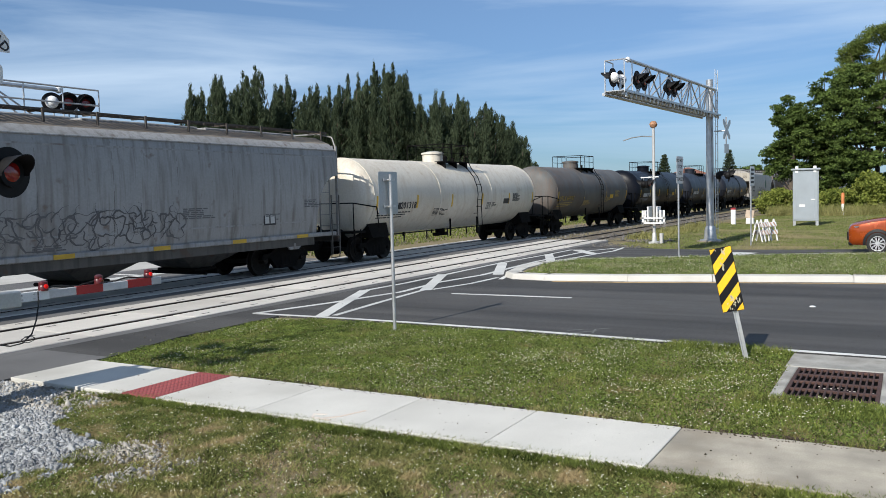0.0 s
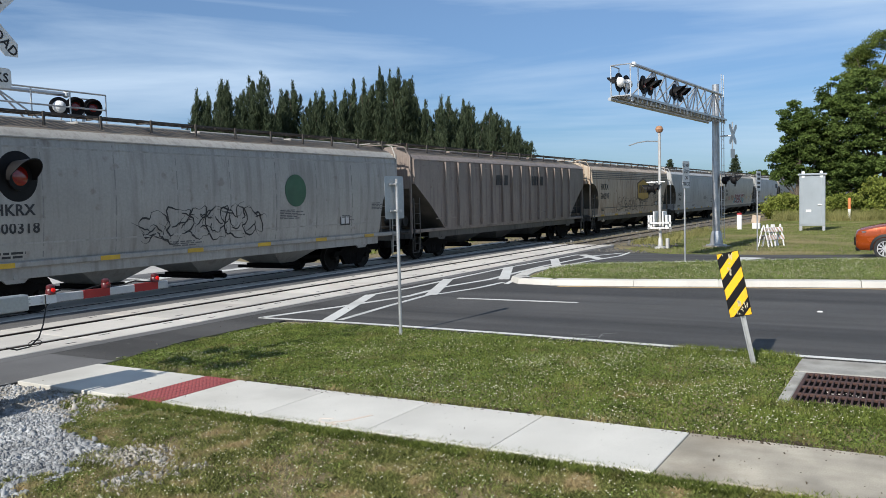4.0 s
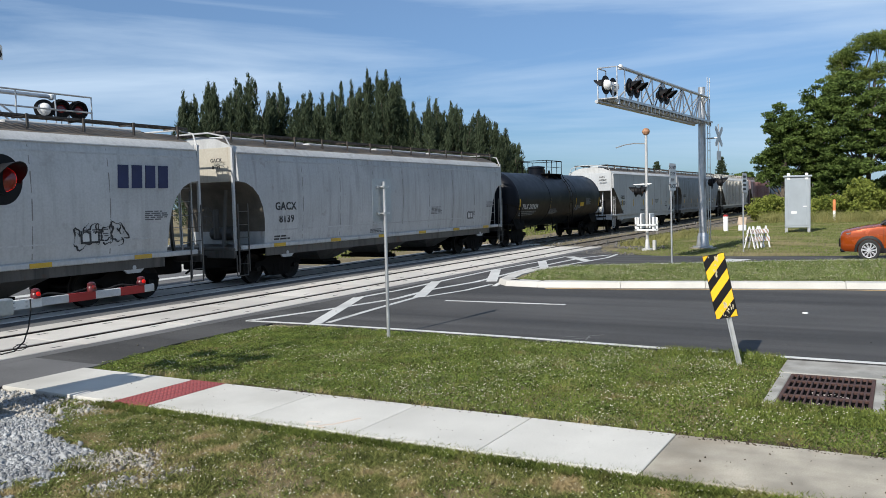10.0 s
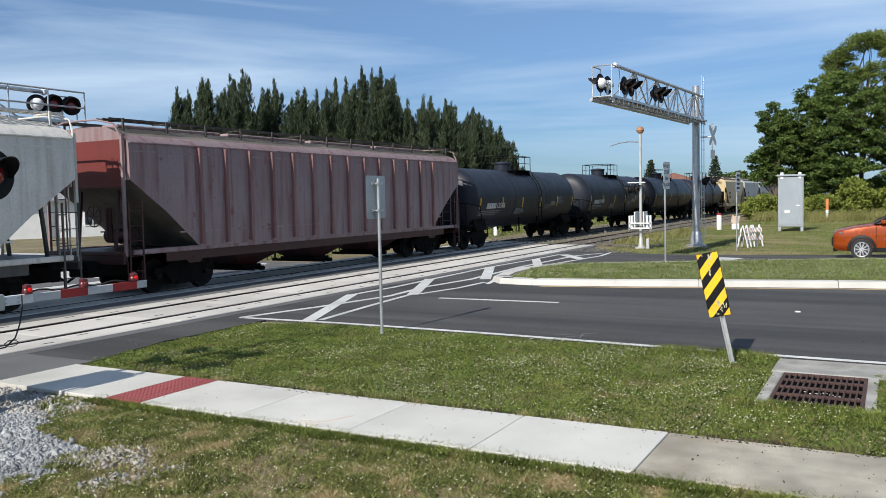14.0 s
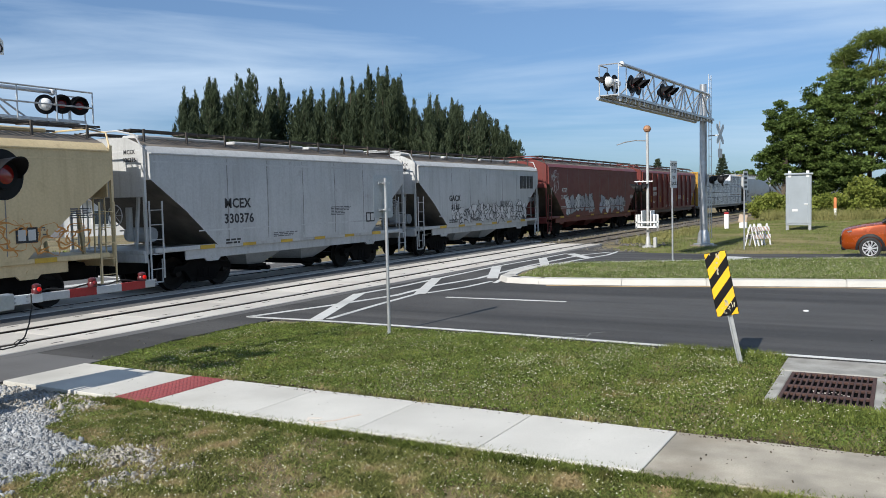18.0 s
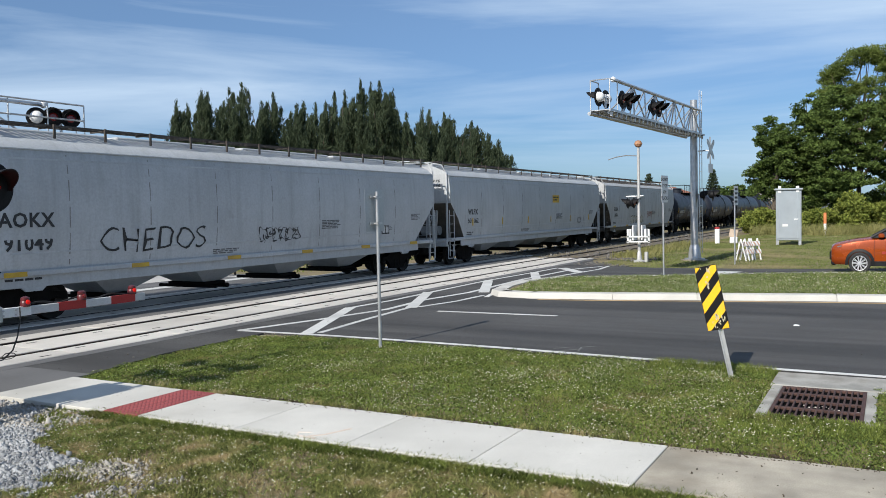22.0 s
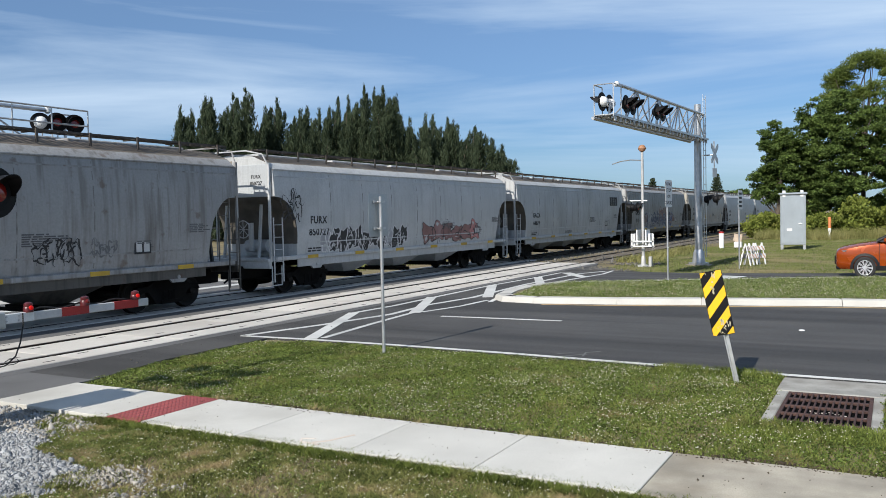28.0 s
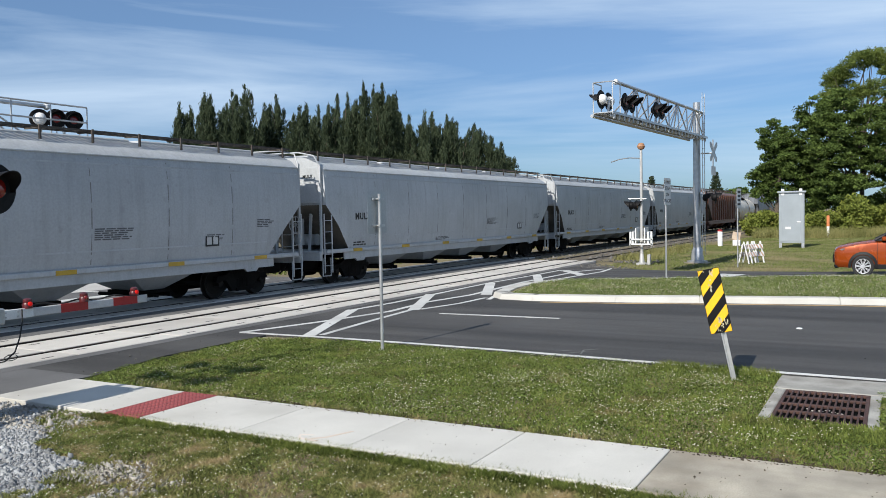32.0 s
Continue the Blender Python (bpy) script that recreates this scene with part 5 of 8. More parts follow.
    c = hopper(585.1, 604.65, P_LIGHT, "streaked light grey hopper car with black graffiti", bays=4, lower=P_DUN)
    dress(c, 19.5, "GGLX", "1003", ROUND_SIDE)
    graffiti(c, -3.6, -0.4, 1.30, 1.88, surface("cream spray paint", (0.46, 0.44, 0.36), 0.6), INK, 36, ROUND_SIDE, 5, strokes=1)
    graffiti(c, 0.8, 2.2, 1.68, 2.1, G_GREY, G_RUST, 38, ROUND_SIDE, 5, solid=False, strokes=4)
    c = tank(605.3, 621.3, P_TG, "charcoal tank car with pale outline graffiti", "212481")
    graffiti(c, -2.2, 0.6, 1.9, 2.6, G_GREY, G_GREY, 37, TANK_SIDE, 5, solid=False)
    tank(621.3, 637.35, P_TG, "charcoal tank car with yellow reflectors", "219899")
    tank(637.35, 659.4, P_TK, "long black tank car", "CPDX 189241", stripe=6)
    tank(659.4, 675.8, P_TG, "charcoal tank car with yellow reflectors", "")
    c = hopper(676.6, 694.4, P_GREY, "weathered grey hopper car with rust stains", end_colour=P_CREAM, lower=P_DUN)
    dress(c, 17.5, "TCMX", "350510", ROUND_SIDE, size=0.46, zc=2.7, at=3.1)
    graffiti(c, 2.4, 3.6, 1.5, 1.98, G_GREY, INK, 51, ROUND_SIDE, 4, solid=False, strokes=4)
    graffiti(c, 3.9, 4.6, 1.55, 1.9, G_GREY, DIM_INK, 52, ROUND_SIDE, 3, solid=False, strokes=3)
    c = hopper(696.0, 713.3, P_PALE, "pale grey hopper car with black and pink graffiti", end_colour=P_NEWGREY)
    dress(c, 17.3, "FURX", "850727", ROUND_SIDE)
    graffiti(c, -6.3, -0.85, 1.28, 2.05, [INK, INK, G_GREY], G_WHITE, 41, ROUND_SIDE, 11, strokes=4)
    graffiti(c, -8.3, -7.4, 2.4, 3.2, G_GREY, INK, 45, ROUND_SIDE, 2, solid=False, strokes=7)
    graffiti(c, 0.4, 5.5, 1.28, 2.12, [G_SALMON, G_SALMON, G_PINK], INK, 42, ROUND_SIDE, 6, strokes=3)
    c = hopper(714.7, 732.8, P_LIGHT, "light grey covered hopper car", end_colour=P_PALE)
    dress(c, 17.7, "GACX", "64879", ROUND_SIDE, logo=True)
    c = hopper(734.2, 752.4, P_GREY, "dirty grey hopper car with blue and red graffiti", end_colour=P_PALE, lower=P_DUN)
    dress(c, 17.9, "GACX", "8116", ROUND_SIDE, size=0.42, zc=2.35, at=2.4)
    graffiti(c, -4.9, -3.9, 1.35, 2.2, G_BRICK, G_BRICK, 46, ROUND_SIDE, 1, strokes=0)
    graffiti(c, 3.4, 4.7, 1.5, 2.3, G_BRICK, G_BRICK, 47, ROUND_SIDE, 1, strokes=0)
    graffiti(c, -0.2, 2.0, 1.8, 2.75, [G_BRICK, G_NAVY], G_BRICK, 48, ROUND_SIDE, 2, strokes=0)
    graffiti(c, -4.3, 4.2, 1.30, 2.38, [G_NAVY, G_NAVY, G_GREY, G_BLUE], G_PALE, 44, ROUND_SIDE, 11, strokes=4)
    c = hopper(753.95, 772.05, P_TAUPE, "warm grey covered hopper car", end_colour=P_CREAM, lower=P_DUN)
    dress(c, 18, "TILX", "519508", ROUND_SIDE, tape="v", zc=2.58)
    for a, b in ((773.4, 793.9), (795.25, 815.5), (817.0, 837.2), (838.6, 858.8)):
        c = hopper(a, b, P_NEWGREY, "long clean pale grey hopper car", bays=4, end_colour=P_NEWGREY, dark_roof=False)
        dress(c, b - a, "MULX", "91499" if a == 773.4 else "", ROUND_SIDE)
    hopper(860.2, 877.9, P_BROWN, "rust brown ribbed hopper car", "flat", ribs=12)
    tank(878.6, 894.6, P_TW, "off-white tank car with rust stains")
    hopper(895.4, 913.0, P_DARK, "soot-blackened grey hopper car")


def centerbeam(s0, s1):
    L = s1 - s0 + 0.8
    c = start_car("flat_car", s0, s1, "yellow centre-beam flat car loaded with white-wrapped lumber", "railway wagon")
    e = L / 2
    put("deck", simple_box(L, 2.8, 0.12, 0.02), P_DUN, c, m=pose(0, 0, 0.915))
    for s in (-1, 1):
        put("side_sill", simple_box(L - 4, 0.08, 0.16, 0.01), P_DUN, c, m=pose(0, s * 1.42, 0.86))
        bm = B()
        for y in (-1.35, -0.45, 0.45, 1.35):
            box(bm, -0.07, 0.07, y - 0.06, y + 0.06, 1.1, 4.25)
        for i in range(9):
            z = 1.3 + i * 0.35
            box(bm, -0.045, 0.045, -1.35, 1.35, z, z + 0.05)
        box(bm, -0.09, 0.09, -1.45, 1.45, 4.2, 4.32)
        box(bm, s * -0.05 - 0.012, s * -0.05 + 0.012, -1.35, 1.35, 1.1, 4.2)
        put("bulkhead", finish("bulkhead", bm, 0), P_YEL, c, m=pose(s * (e - 0.55), 0, 0))
    put("top_chord", simple_box(L - 1.2, 0.42, 0.16, 0.02), P_YEL, c, m=pose(0, 0, 4.18))
    post = simple_box(0.16, 0.30, 3.0)
    for i in range(13):
        put("beam_post", post, P_YEL, c, m=pose(-e + 1.4 + (L - 2.8) * i / 12, 0, 2.6))
    wrap = surface("white lumber wrap", (0.58, 0.61, 0.655), 0.26, var=0.10, scale=2.5, fine=7, bump=0.8, patch=0.35, soil=(0.42, 0.45, 0.5), spread=0.06, size=3)
    n = 20
    w = (L - 1.5) / n
    tall, low = (1.09, 1.09, 1.08), (1.35, 1.34)

    def pack_mesh(h, seed):
        """A wrapped pack: soft edges, with a sagging, creased wrap."""
        bm = box(B(), -w / 2 + 0.012, w / 2 - 0.012, -0.62, 0.62, 0.015, h - 0.02, 0.045)
        bmesh.ops.subdivide_edges(bm, edges=[e for e in bm.edges if e.calc_length() > 0.5], cuts=3, use_grid_fill=True)
        for v in bm.verts:
            v.co += Vector((0, 0.035, 0.025)) * noise.noise(v.co * 3.1 + Vector((seed, 0, 0)))
        return finish("lumber_pack", bm, 0)

    packs = {h: [pack_mesh(h, 7.3 * k + h) for k in range(3)] for h in set(tall + low)}
    rnd = random.Random(5)
    prints = []
    for q in range(3):
        printed = B()
        for k in range(6):
            zz = 0.86 - 0.12 * k
            xx = -w * 0.36
            big = k == 0
            while xx < w * 0.30:
                ww = rnd.uniform(0.05, 0.16)
                if rnd.random() < (0.9 if big else 0.5):
                    box(printed, xx, xx + ww, -0.645, -0.60, zz - (0.034 if big else 0.017), zz + (0.034 if big else 0.017))
                xx += ww + 0.04
        prints.append(finish("wrap_print", printed, 0))
    ink = surface("dark print", (0.035, 0.04, 0.05), 0.6)
    for i in range(n):
        z = 0.985
        for k, h in enumerate(tall if i < 4 or i > n - 7 else low):
            for s in (-1, 1):
                p = put("lumber_pack", packs[h][(i + k) % 3], wrap, c, m=pose(-e + 0.75 + w * (i + 0.5), s * 0.84, z + rnd.uniform(-0.01, 0.01)))
                if s < 0:
                    tagged(put("wrap_print", prints[(i + 2 * k) % 3], ink, p), "", "", "", "stuff")
                    put("strap", simple_box(0.02, 1.27, 1.30 if h > 1.2 else 1.05), DIM_INK, p, m=pose(w * (0.22 if i % 2 else -0.28), 0, h / 2))
            z += h
    for i in range(6):
        bm = rod(B(), (0, -0.1, 4.15), (1.3, -1.42, 3.2), 0.012, n=5)
        put("tie_down", finish("tie_down", bm), UNDER, c, m=pose(-e + 6.5 + i * 2.3, 0, 0))
    bars(c, -e + 3.0, 0.86, 1.8, 0.11, 1, WHITE_INK, [(1.462, 0), (1.462, 5)])
    add_trucks(c, L, 2.4)
    add_couplers(c, L + 0.2)
    return c


make_train()

# ---- signals, signs and street furniture ----
DARKRED = surface("dark red lens", (0.20, 0.012, 0.010), 0.12, bump=0, coat=0.5)
GLOW = glowing("lit red lens", (1.0, 0.008, 0.006), 1.25)
GATE_GLOW = glowing("small red lamp", (0.6, 0.012, 0.010), 0.3)
LAMP_SHELL = surface("dull dark red lamp shell", (0.085, 0.010, 0.012), 0.35, var=0.3, scale=12, bump=0.1)
ORANGE = surface("orange plastic", (0.58, 0.20, 0.07), 0.5)
RUST = surface("rusted iron", (0.060, 0.029, 0.023), 0.8, var=0.35, scale=6, fine=50, bump=0.4, patch=0.5, soil=(0.09, 0.045, 0.03))


def round_plate(w, h, r, t=0.003, k=4):
    """A plate with rounded corners in the x-z plane, facing -y."""
    pts = []
    for cx, cz, a0 in ((w / 2 - r, h / 2 - r, 0), (-w / 2 + r, h / 2 - r, 90), (-w / 2 + r, -h / 2 + r, 180), (w / 2 - r, -h / 2 + r, 270)):
        for i in range(k + 1):
            a = radians(a0 + 90 * i / k)
            pts.append((cx + r * math.cos(a), cz + r * math.sin(a)))
    return prism(B(), pts, "y", -t / 2, t / 2)


def clip_stripe(lo, hi, w, h):
    """The part of the stripe lo <= z - x <= hi inside a w by h rectangle about the origin."""
    poly = [(-w / 2, -h / 2), (w / 2, -h / 2), (w / 2, h / 2), (-w / 2, h / 2)]
    for sign, lim in ((1, lo), (-1, -hi)):
        out = []
        for i, p in enumerate(poly):
            q = poly[(i + 1) % len(poly)]
            dp, dq = sign * (p[1] - p[0]) - lim, sign * (q[1] - q[0]) - lim
            if dp >= 0:
                out.append(p)
            if dp * dq < 0:
                f = dp / (dp - dq)
                out.append((p[0] + f * (q[0] - p[0]), p[1] + f * (q[1] - p[1])))
        poly = out
        if len(poly) < 3:
            return None
    return poly


def object_marker():
    lean = math.degrees(math.atan2(0.19, 0.905))
    t = thing("object_marker", "leaning yellow and black striped hazard marker on a steel post", "road sign", m=pose(11.99, 1.99, -0.04) @ Matrix.Rotation(radians(-lean), 4, "X"))
    # a U-channel post
    bm = prism(B(), [(-0.035, -0.012), (-0.02, -0.012), (-0.014, 0.016), (0.014, 0.016), (0.02, -0.012), (0.035, -0.012), (0.035, -0.006), (0.024, -0.006), (0.018, 0.022), (-0.018, 0.022), (-0.024, -0.006), (-0.035, -0.006)], "z", -0.2, 1.55)
    p = part("post", bm, STEEL, t, smooth=0)
    p.matrix_basis = pose(0.02, 0, 0, 0, 0, -90)
    plate = put("panel", finish("panel", round_plate(0.305, 0.914, 0.03, 0.004), 0), BLACK, t, "black faced panel with yellow diagonal stripes", pose(0, 0.02, 1.14, 0, 0, -90))
    for i in range(-5, 6):
        poly = clip_stripe(i * 0.29 - 0.06, i * 0.29 + 0.085, 0.292, 0.90)
        if poly:
            put("stripe", finish("stripe", prism(B(), poly, "y", -0.0062, -0.003), 0), YELLOW, plate)
    scrape = B()
    rnd = random.Random(4)
    for _ in range(26):
        x, z = rnd.gauss(0.02, 0.045), rnd.choice((0.40, 0.36, 0.2, -0.30, -0.36, -0.41)) + rnd.uniform(-0.05, 0.05)
        a = rnd.uniform(0, 6.3)
        w, h = rnd.uniform(0.004, 0.016), rnd.uniform(0.006, 0.05)
        pts = [(x + w * math.cos(a + q) * rnd.uniform(0.6, 1.2), z + h * math.sin(a + q) * rnd.uniform(0.6, 1.2)) for q in (0, 1.3, 2.5, 3.8, 5)]
        pts = [(max(-0.14, min(0.14, px)), max(-0.44, min(0.44, pz))) for px, pz in pts]
        prism(scrape, pts, "y", -0.0085, -0.006)
    tagged(put("scrape", finish("scrape", scrape, 0), surface("scraped sheeting", (0.5, 0.45, 0.32), 0.7), plate, "scraped bare patches"), "", "", "", "stuff")
    for z in (0.3, -0.3):
        put("bolt", finish("bolt", rod(B(), (0, -0.004, 0), (0, -0.014, 0), 0.012, n=8)), STEEL, plate, m=pose(0, 0, z))


object_marker()


def road_sign(x, y, top, w, h, front, turn, label, name="road_sign", pole_r=0.03):
    t = thing(name, label, "road sign", m=pose(x, y, -0.05))
    part("pole", rod(B(), (0, 0, -0.1), (0, 0, top), pole_r, n=14), STEEL, t)
    sh = put("sign_plate", finish("sign_plate", round_plate(w, h, 0.04), 0), ALU, t, m=pose(0, 0, top - h / 2 + 0.05, 0, 0, turn) @ Matrix.Translation((0, -0.055 if front else 0.055, 0)))
    for z in (h * 0.31, -h * 0.31):
        bm = B()
        box(bm, -0.17, 0.17, 0.004, 0.03, -0.02, 0.02)
        for s in (-1, 1):
            rod(bm, (s * 0.07, -0.004, 0), (s * 0.07, 0.11, 0), 0.009, n=6)
        box(bm, -0.09, 0.09, 0.085, 0.10, -0.018, 0.018)
        put("clamp", finish("clamp", bm, 0), STEEL, sh, m=pose(0, 0, z, 0, 0, 0 if front else 180))
    return t, sh


t, sh = road_sign(12.33, 8.05, 2.80, 0.61, 0.76, False, 0, "grey metal sign seen from behind on a round steel pole")
t, sh = road_sign(28.28, 6.85, 3.46, 0.62, 0.92, True, -7, "white warning sign with black words on a steel pole")
put("sign_face", finish("sign_face", round_plate(0.60, 0.90, 0.035), 0), WHITE, sh, m=pose(0, -0.004, 0))
for i, word in enumerate(("DO NOT", "STOP", "ON", "TRACKS")):
    put("lettering", letters(word, 0.17 if i != 0 else 0.15, 0.001), INK, sh, m=pose(0, -0.0075, 0.32 - i * 0.21))
t, sh = road_sign(35.78, 5.72, 3.22, 0.61, 0.80, True, -7, "white road sign with black lettering on a steel pole")
put("sign_face", finish("sign_face", round_plate(0.59, 0.78, 0.035), 0), WHITE, sh, m=pose(0, -0.004, 0))
for i in range(4):
    put("text_bar", simple_box(0.4, 0.002, 0.09), INK, sh, m=pose(0, -0.0075, 0.26 - i * 0.17))

FLASHERS = []


@lru_cache(maxsize=None)
def flasher_meshes(r, reach=0.30):
    back = finish("background", lathe(B(), [(r - 0.012, -0.004), (r, 0.0), (r, 0.006), (0.17, 0.012), (0.165, 0.004)], 36, pose(0, 0, 0, 90)))
    house = finish("housing", lathe(B(), [(0.175, -0.05), (0.175, 0.0), (0.16, 0.10), (0.10, 0.17), (0.03, 0.19)], 24, pose(0, 0, 0, -90)))
    bm = B()
    n = 22
    secs = []
    for i in range(n + 1):
        a = radians(-14 + (180 + 28) * i / n)
        ln = reach * (0.35 + 0.65 * max(0.0, math.sin(a)) ** 0.7)
        secs.append([(q * math.cos(a), -d, q * math.sin(a)) for q, d in ((0.172, 0), (0.185, 0), (0.205, ln), (0.196, ln))])
    loft(bm, secs)
    hood = finish("hood", bm, 50)
    bm = B()
    lathe(bm, [(0.148, -0.005), (0.14, 0.006), (0.10, 0.022), (0.04, 0.030), (0.0, 0.031)], 26, pose(0, -0.004, 0, 90))
    k = len(bm.faces)
    lathe(bm, [(0.148, -0.005), (0.14, 0.006), (0.10, 0.022), (0.04, 0.030), (0.0, 0.031)], 26, pose(0, 0.004, 0, -90))
    lens = finish("lens", bm, 60)
    lens.materials.append(GLOW)
    lens.materials.append(DARKRED)
    for i, p in enumerate(lens.polygons):
        p.material_index = 0 if i < k else 1
    return back, house, hood, lens


def flasher(parent, m, lit=False, phase=None, r=0.305, reach=0.30, shell=None):
    """A round red crossing light: black backing disc, hooded lens, housing behind. Its lens is a disc, lit on one face."""
    back, house, hood, lens = flasher_meshes(r, reach)
    f = put("flasher", back, BLACK, parent, "black round backing disc with a red lens", m)
    put("housing", house, shell or (STEEL if phase is None else BLACK), f)
    put("hood", hood, BLACK, f)
    ln = put("lens", lens, GLOW, f, "red glass lens", pose(0, -0.03, 0, 0, 0, 0 if lit else 180))
    if phase is not None:
        FLASHERS.append((ln, phase))
    return f


def crossbuck(parent, m, words=True, face=None):
    for k, a in enumerate((-45, 45)):
        pts = [(-0.61, 0), (-0.50, 0.115), (0.50, 0.115), (0.61, 0), (0.50, -0.115), (-0.50, -0.115)]
        bl = put("blade", finish("blade", prism(B(), pts, "y", -0.004, 0.004), 0), face or WHITE, parent, "white crossbuck blade with black letters" if words else "grey back of a crossbuck blade", m @ pose(0, -0.012 * k, 0) @ Matrix.Rotation(radians(-a), 4, "Y"))
        if words:
            for text, x in (("RAIL", -0.34), ("ROAD", 0.34)) if a < 0 else (("CROS", -0.34), ("SING", 0.34)):
                put("lettering", letters(text, 0.16, 0.001), INK, bl, m=pose(x, -0.0055, 0))


def near_signal():
    t = thing("crossing_signal", "steel crossing signal mast with red flashers and crossbuck", "crossing signal", m=pose(5.62, 9.62, 0))
    part("mast", rod(B(), (0, 0.3, 0.1), (0, 0.3, 5.4), 0.06, n=16), STEEL, t)
    part("base", lathe(B(), [(0.3, -0.1), (0.3, 0.04), (0.14, 0.1), (0.1, 0.5), (0.065, 0.55)], 16, pose(0, 0.3, 0)), STEEL, t)
    part("crossarm", rod(B(), (-0.5, 0.3, 2.78), (0.5, 0.3, 2.78), 0.035, n=10), STEEL, t)
    bm = B()
    for s in (-1, 1):
        rod(bm, (s * 0.44, 0.66, 2.78), (s * 0.44, -0.2, 2.78), 0.025, n=8)
    part("bracket", bm, STEEL, t)
    flasher(t, pose(0.42, -0.26, 2.76, 0, 0, 10), True, 0)
    flasher(t, pose(-0.46, -0.26, 2.76, 0, 0, 10), False, 1)
    for x in (0.42, -0.46):
        flasher(t, pose(x, 0.72, 2.76, 0, 0, 178))
    bm = B()
    for z in (4.64, 3.94):
        rod(bm, (0.0, 0.3, z), (0.18, -0.09, z), 0.02, n=8)
    part("sign_bracket", bm, STEEL, t)
    crossbuck(t, pose(0.19, -0.10, 4.64))
    pl = put("track_count_plate", finish("track_count_plate", round_plate(0.70, 0.24, 0.05), 0), WHITE, t, "white plate with black words", pose(0.17, -0.10, 3.94))
    put("lettering", letters("TRACKS", 0.15, 0.001), INK, pl, m=pose(0.02, -0.0045, 0))
    g = thing("crossing_gate", "lowered red and white striped gate arm with red lamps", "barrier gate", m=pose(5.45, 9.42, 0))
    part("mechanism", box(B(), -0.25, 0.25, 0.10, 0.70, 0.75, 1.74, 0.04), ALU, g)
    part("stand", box(B(), -0.12, 0.12, 0.28, 0.52, -0.1, 0.76, 0.02), STEEL, g)
    part("pedestal", box(B(), -0.28, 0.10, -0.2, 0.2, -0.1, 0.35, 0.02), STEEL, g, smooth=0)
    part("counterweight", box(B(), -1.3, 0.10, 0.0, 0.06, 1.20, 1.28, 0.02), STEEL, g)
    part("pivot", rod(B(), (0.08, -0.02, 1.24), (0.08, 0.12, 1.24), 0.06, n=12), STEEL, g)
    part("arm_mount", box(B(), 0.05, 0.64, -0.09, 0.06, 1.14, 1.335, 0.015), ALU, g)
    part("arm", box(B(), 0.6, 2.84, -0.02, 0.02, 1.19, 1.295, 0.008), surface("weathered white sheeting", (0.55, 0.56, 0.57), 0.55, var=0.12, scale=4, patch=0.5, soil=(0.3, 0.29, 0.28)), g, smooth=0)
    for x0, x1 in ((1.44, 1.845), (2.25, 2.655)):
        part("red_stripe", box(B(), x0, x1, -0.0235, 0.0235, 1.188, 1.297), RED, g, smooth=0)
    part("joint_plate", box(B(), 0.6, 1.05, -0.028, 0.028, 1.185, 1.30, 0.004), WHITE_STEEL, g, smooth=0)
    bm = B()
    for x in (0.68, 0.84):
        for z in (1.215, 1.27):
            rod(bm, (x, -0.028, z), (x, -0.04, z), 0.011, n=8)
    part("bolt", bm, STEEL, g)
    for i, x in enumerate((0.99, 1.80, 2.62)):
        lamp = put("gate_lamp", finish("gate_lamp", lathe(B(), [(0.06, 0.0), (0.062, 0.05), (0.05, 0.07), (0.055, 0.085), (0.05, 0.11), (0.02, 0.125)], 16)), LAMP_SHELL, g, "red lamp with a black socket", pose(x, 0, 1.295))
        put("lamp_lens", finish("lamp_lens", lathe(B(), [(0.03, 0), (0.028, 0.012), (0.015, 0.02), (0, 0.022)], 14, pose(0, 0, 0, 90))), GATE_GLOW if i != 1 else DARKRED, lamp, m=pose(0, -0.05, 0.055))
    bm = B()
    pts = [(1.05 + 1.6 * i / 14, 0.03, 1.315 + 0.02 * math.sin(i * 1.3)) for i in range(15)]
    pipe(bm, pts, 0.012, 6)
    part("cable", bm, RUBBER, g)
    bm = B()
    pts = [(0.88, -0.05, 1.3), (0.86, -0.08, 1.15), (0.80, -0.1, 0.95), (0.72, -0.12, 0.80), (0.58, -0.14, 0.71), (0.42, -0.14, 0.70), (0.30, -0.12, 0.74)]
    pipe(bm, pts, 0.009, 6)
    loop = [(0.66 + 0.09 * math.cos(a), -0.13, 0.74 + 0.035 * math.sin(a)) for a in [k * 0.7 for k in range(10)]]
    pipe(bm, loop, 0.005, 5)
    part("hanging_wire", bm, RUBBER, g)


near_signal()


@lru_cache(maxsize=None)
def grating_mesh(L):
    """A narrow steel grating walkway: fine cross bars between two edge bars."""
    bm = B()
    for y in (-0.34, 0.34):
        box(bm, -L / 2, L / 2, y - 0.012, y + 0.012, -0.05, 0.03)
    k = int(L / 0.055)
    for i in range(k):
        x = -L / 2 + L * (i + 0.5) / k
        box(bm, x - 0.017, x + 0.017, -0.34, 0.34, -0.015, 0.012)
    return finish("walkway", bm, 0)


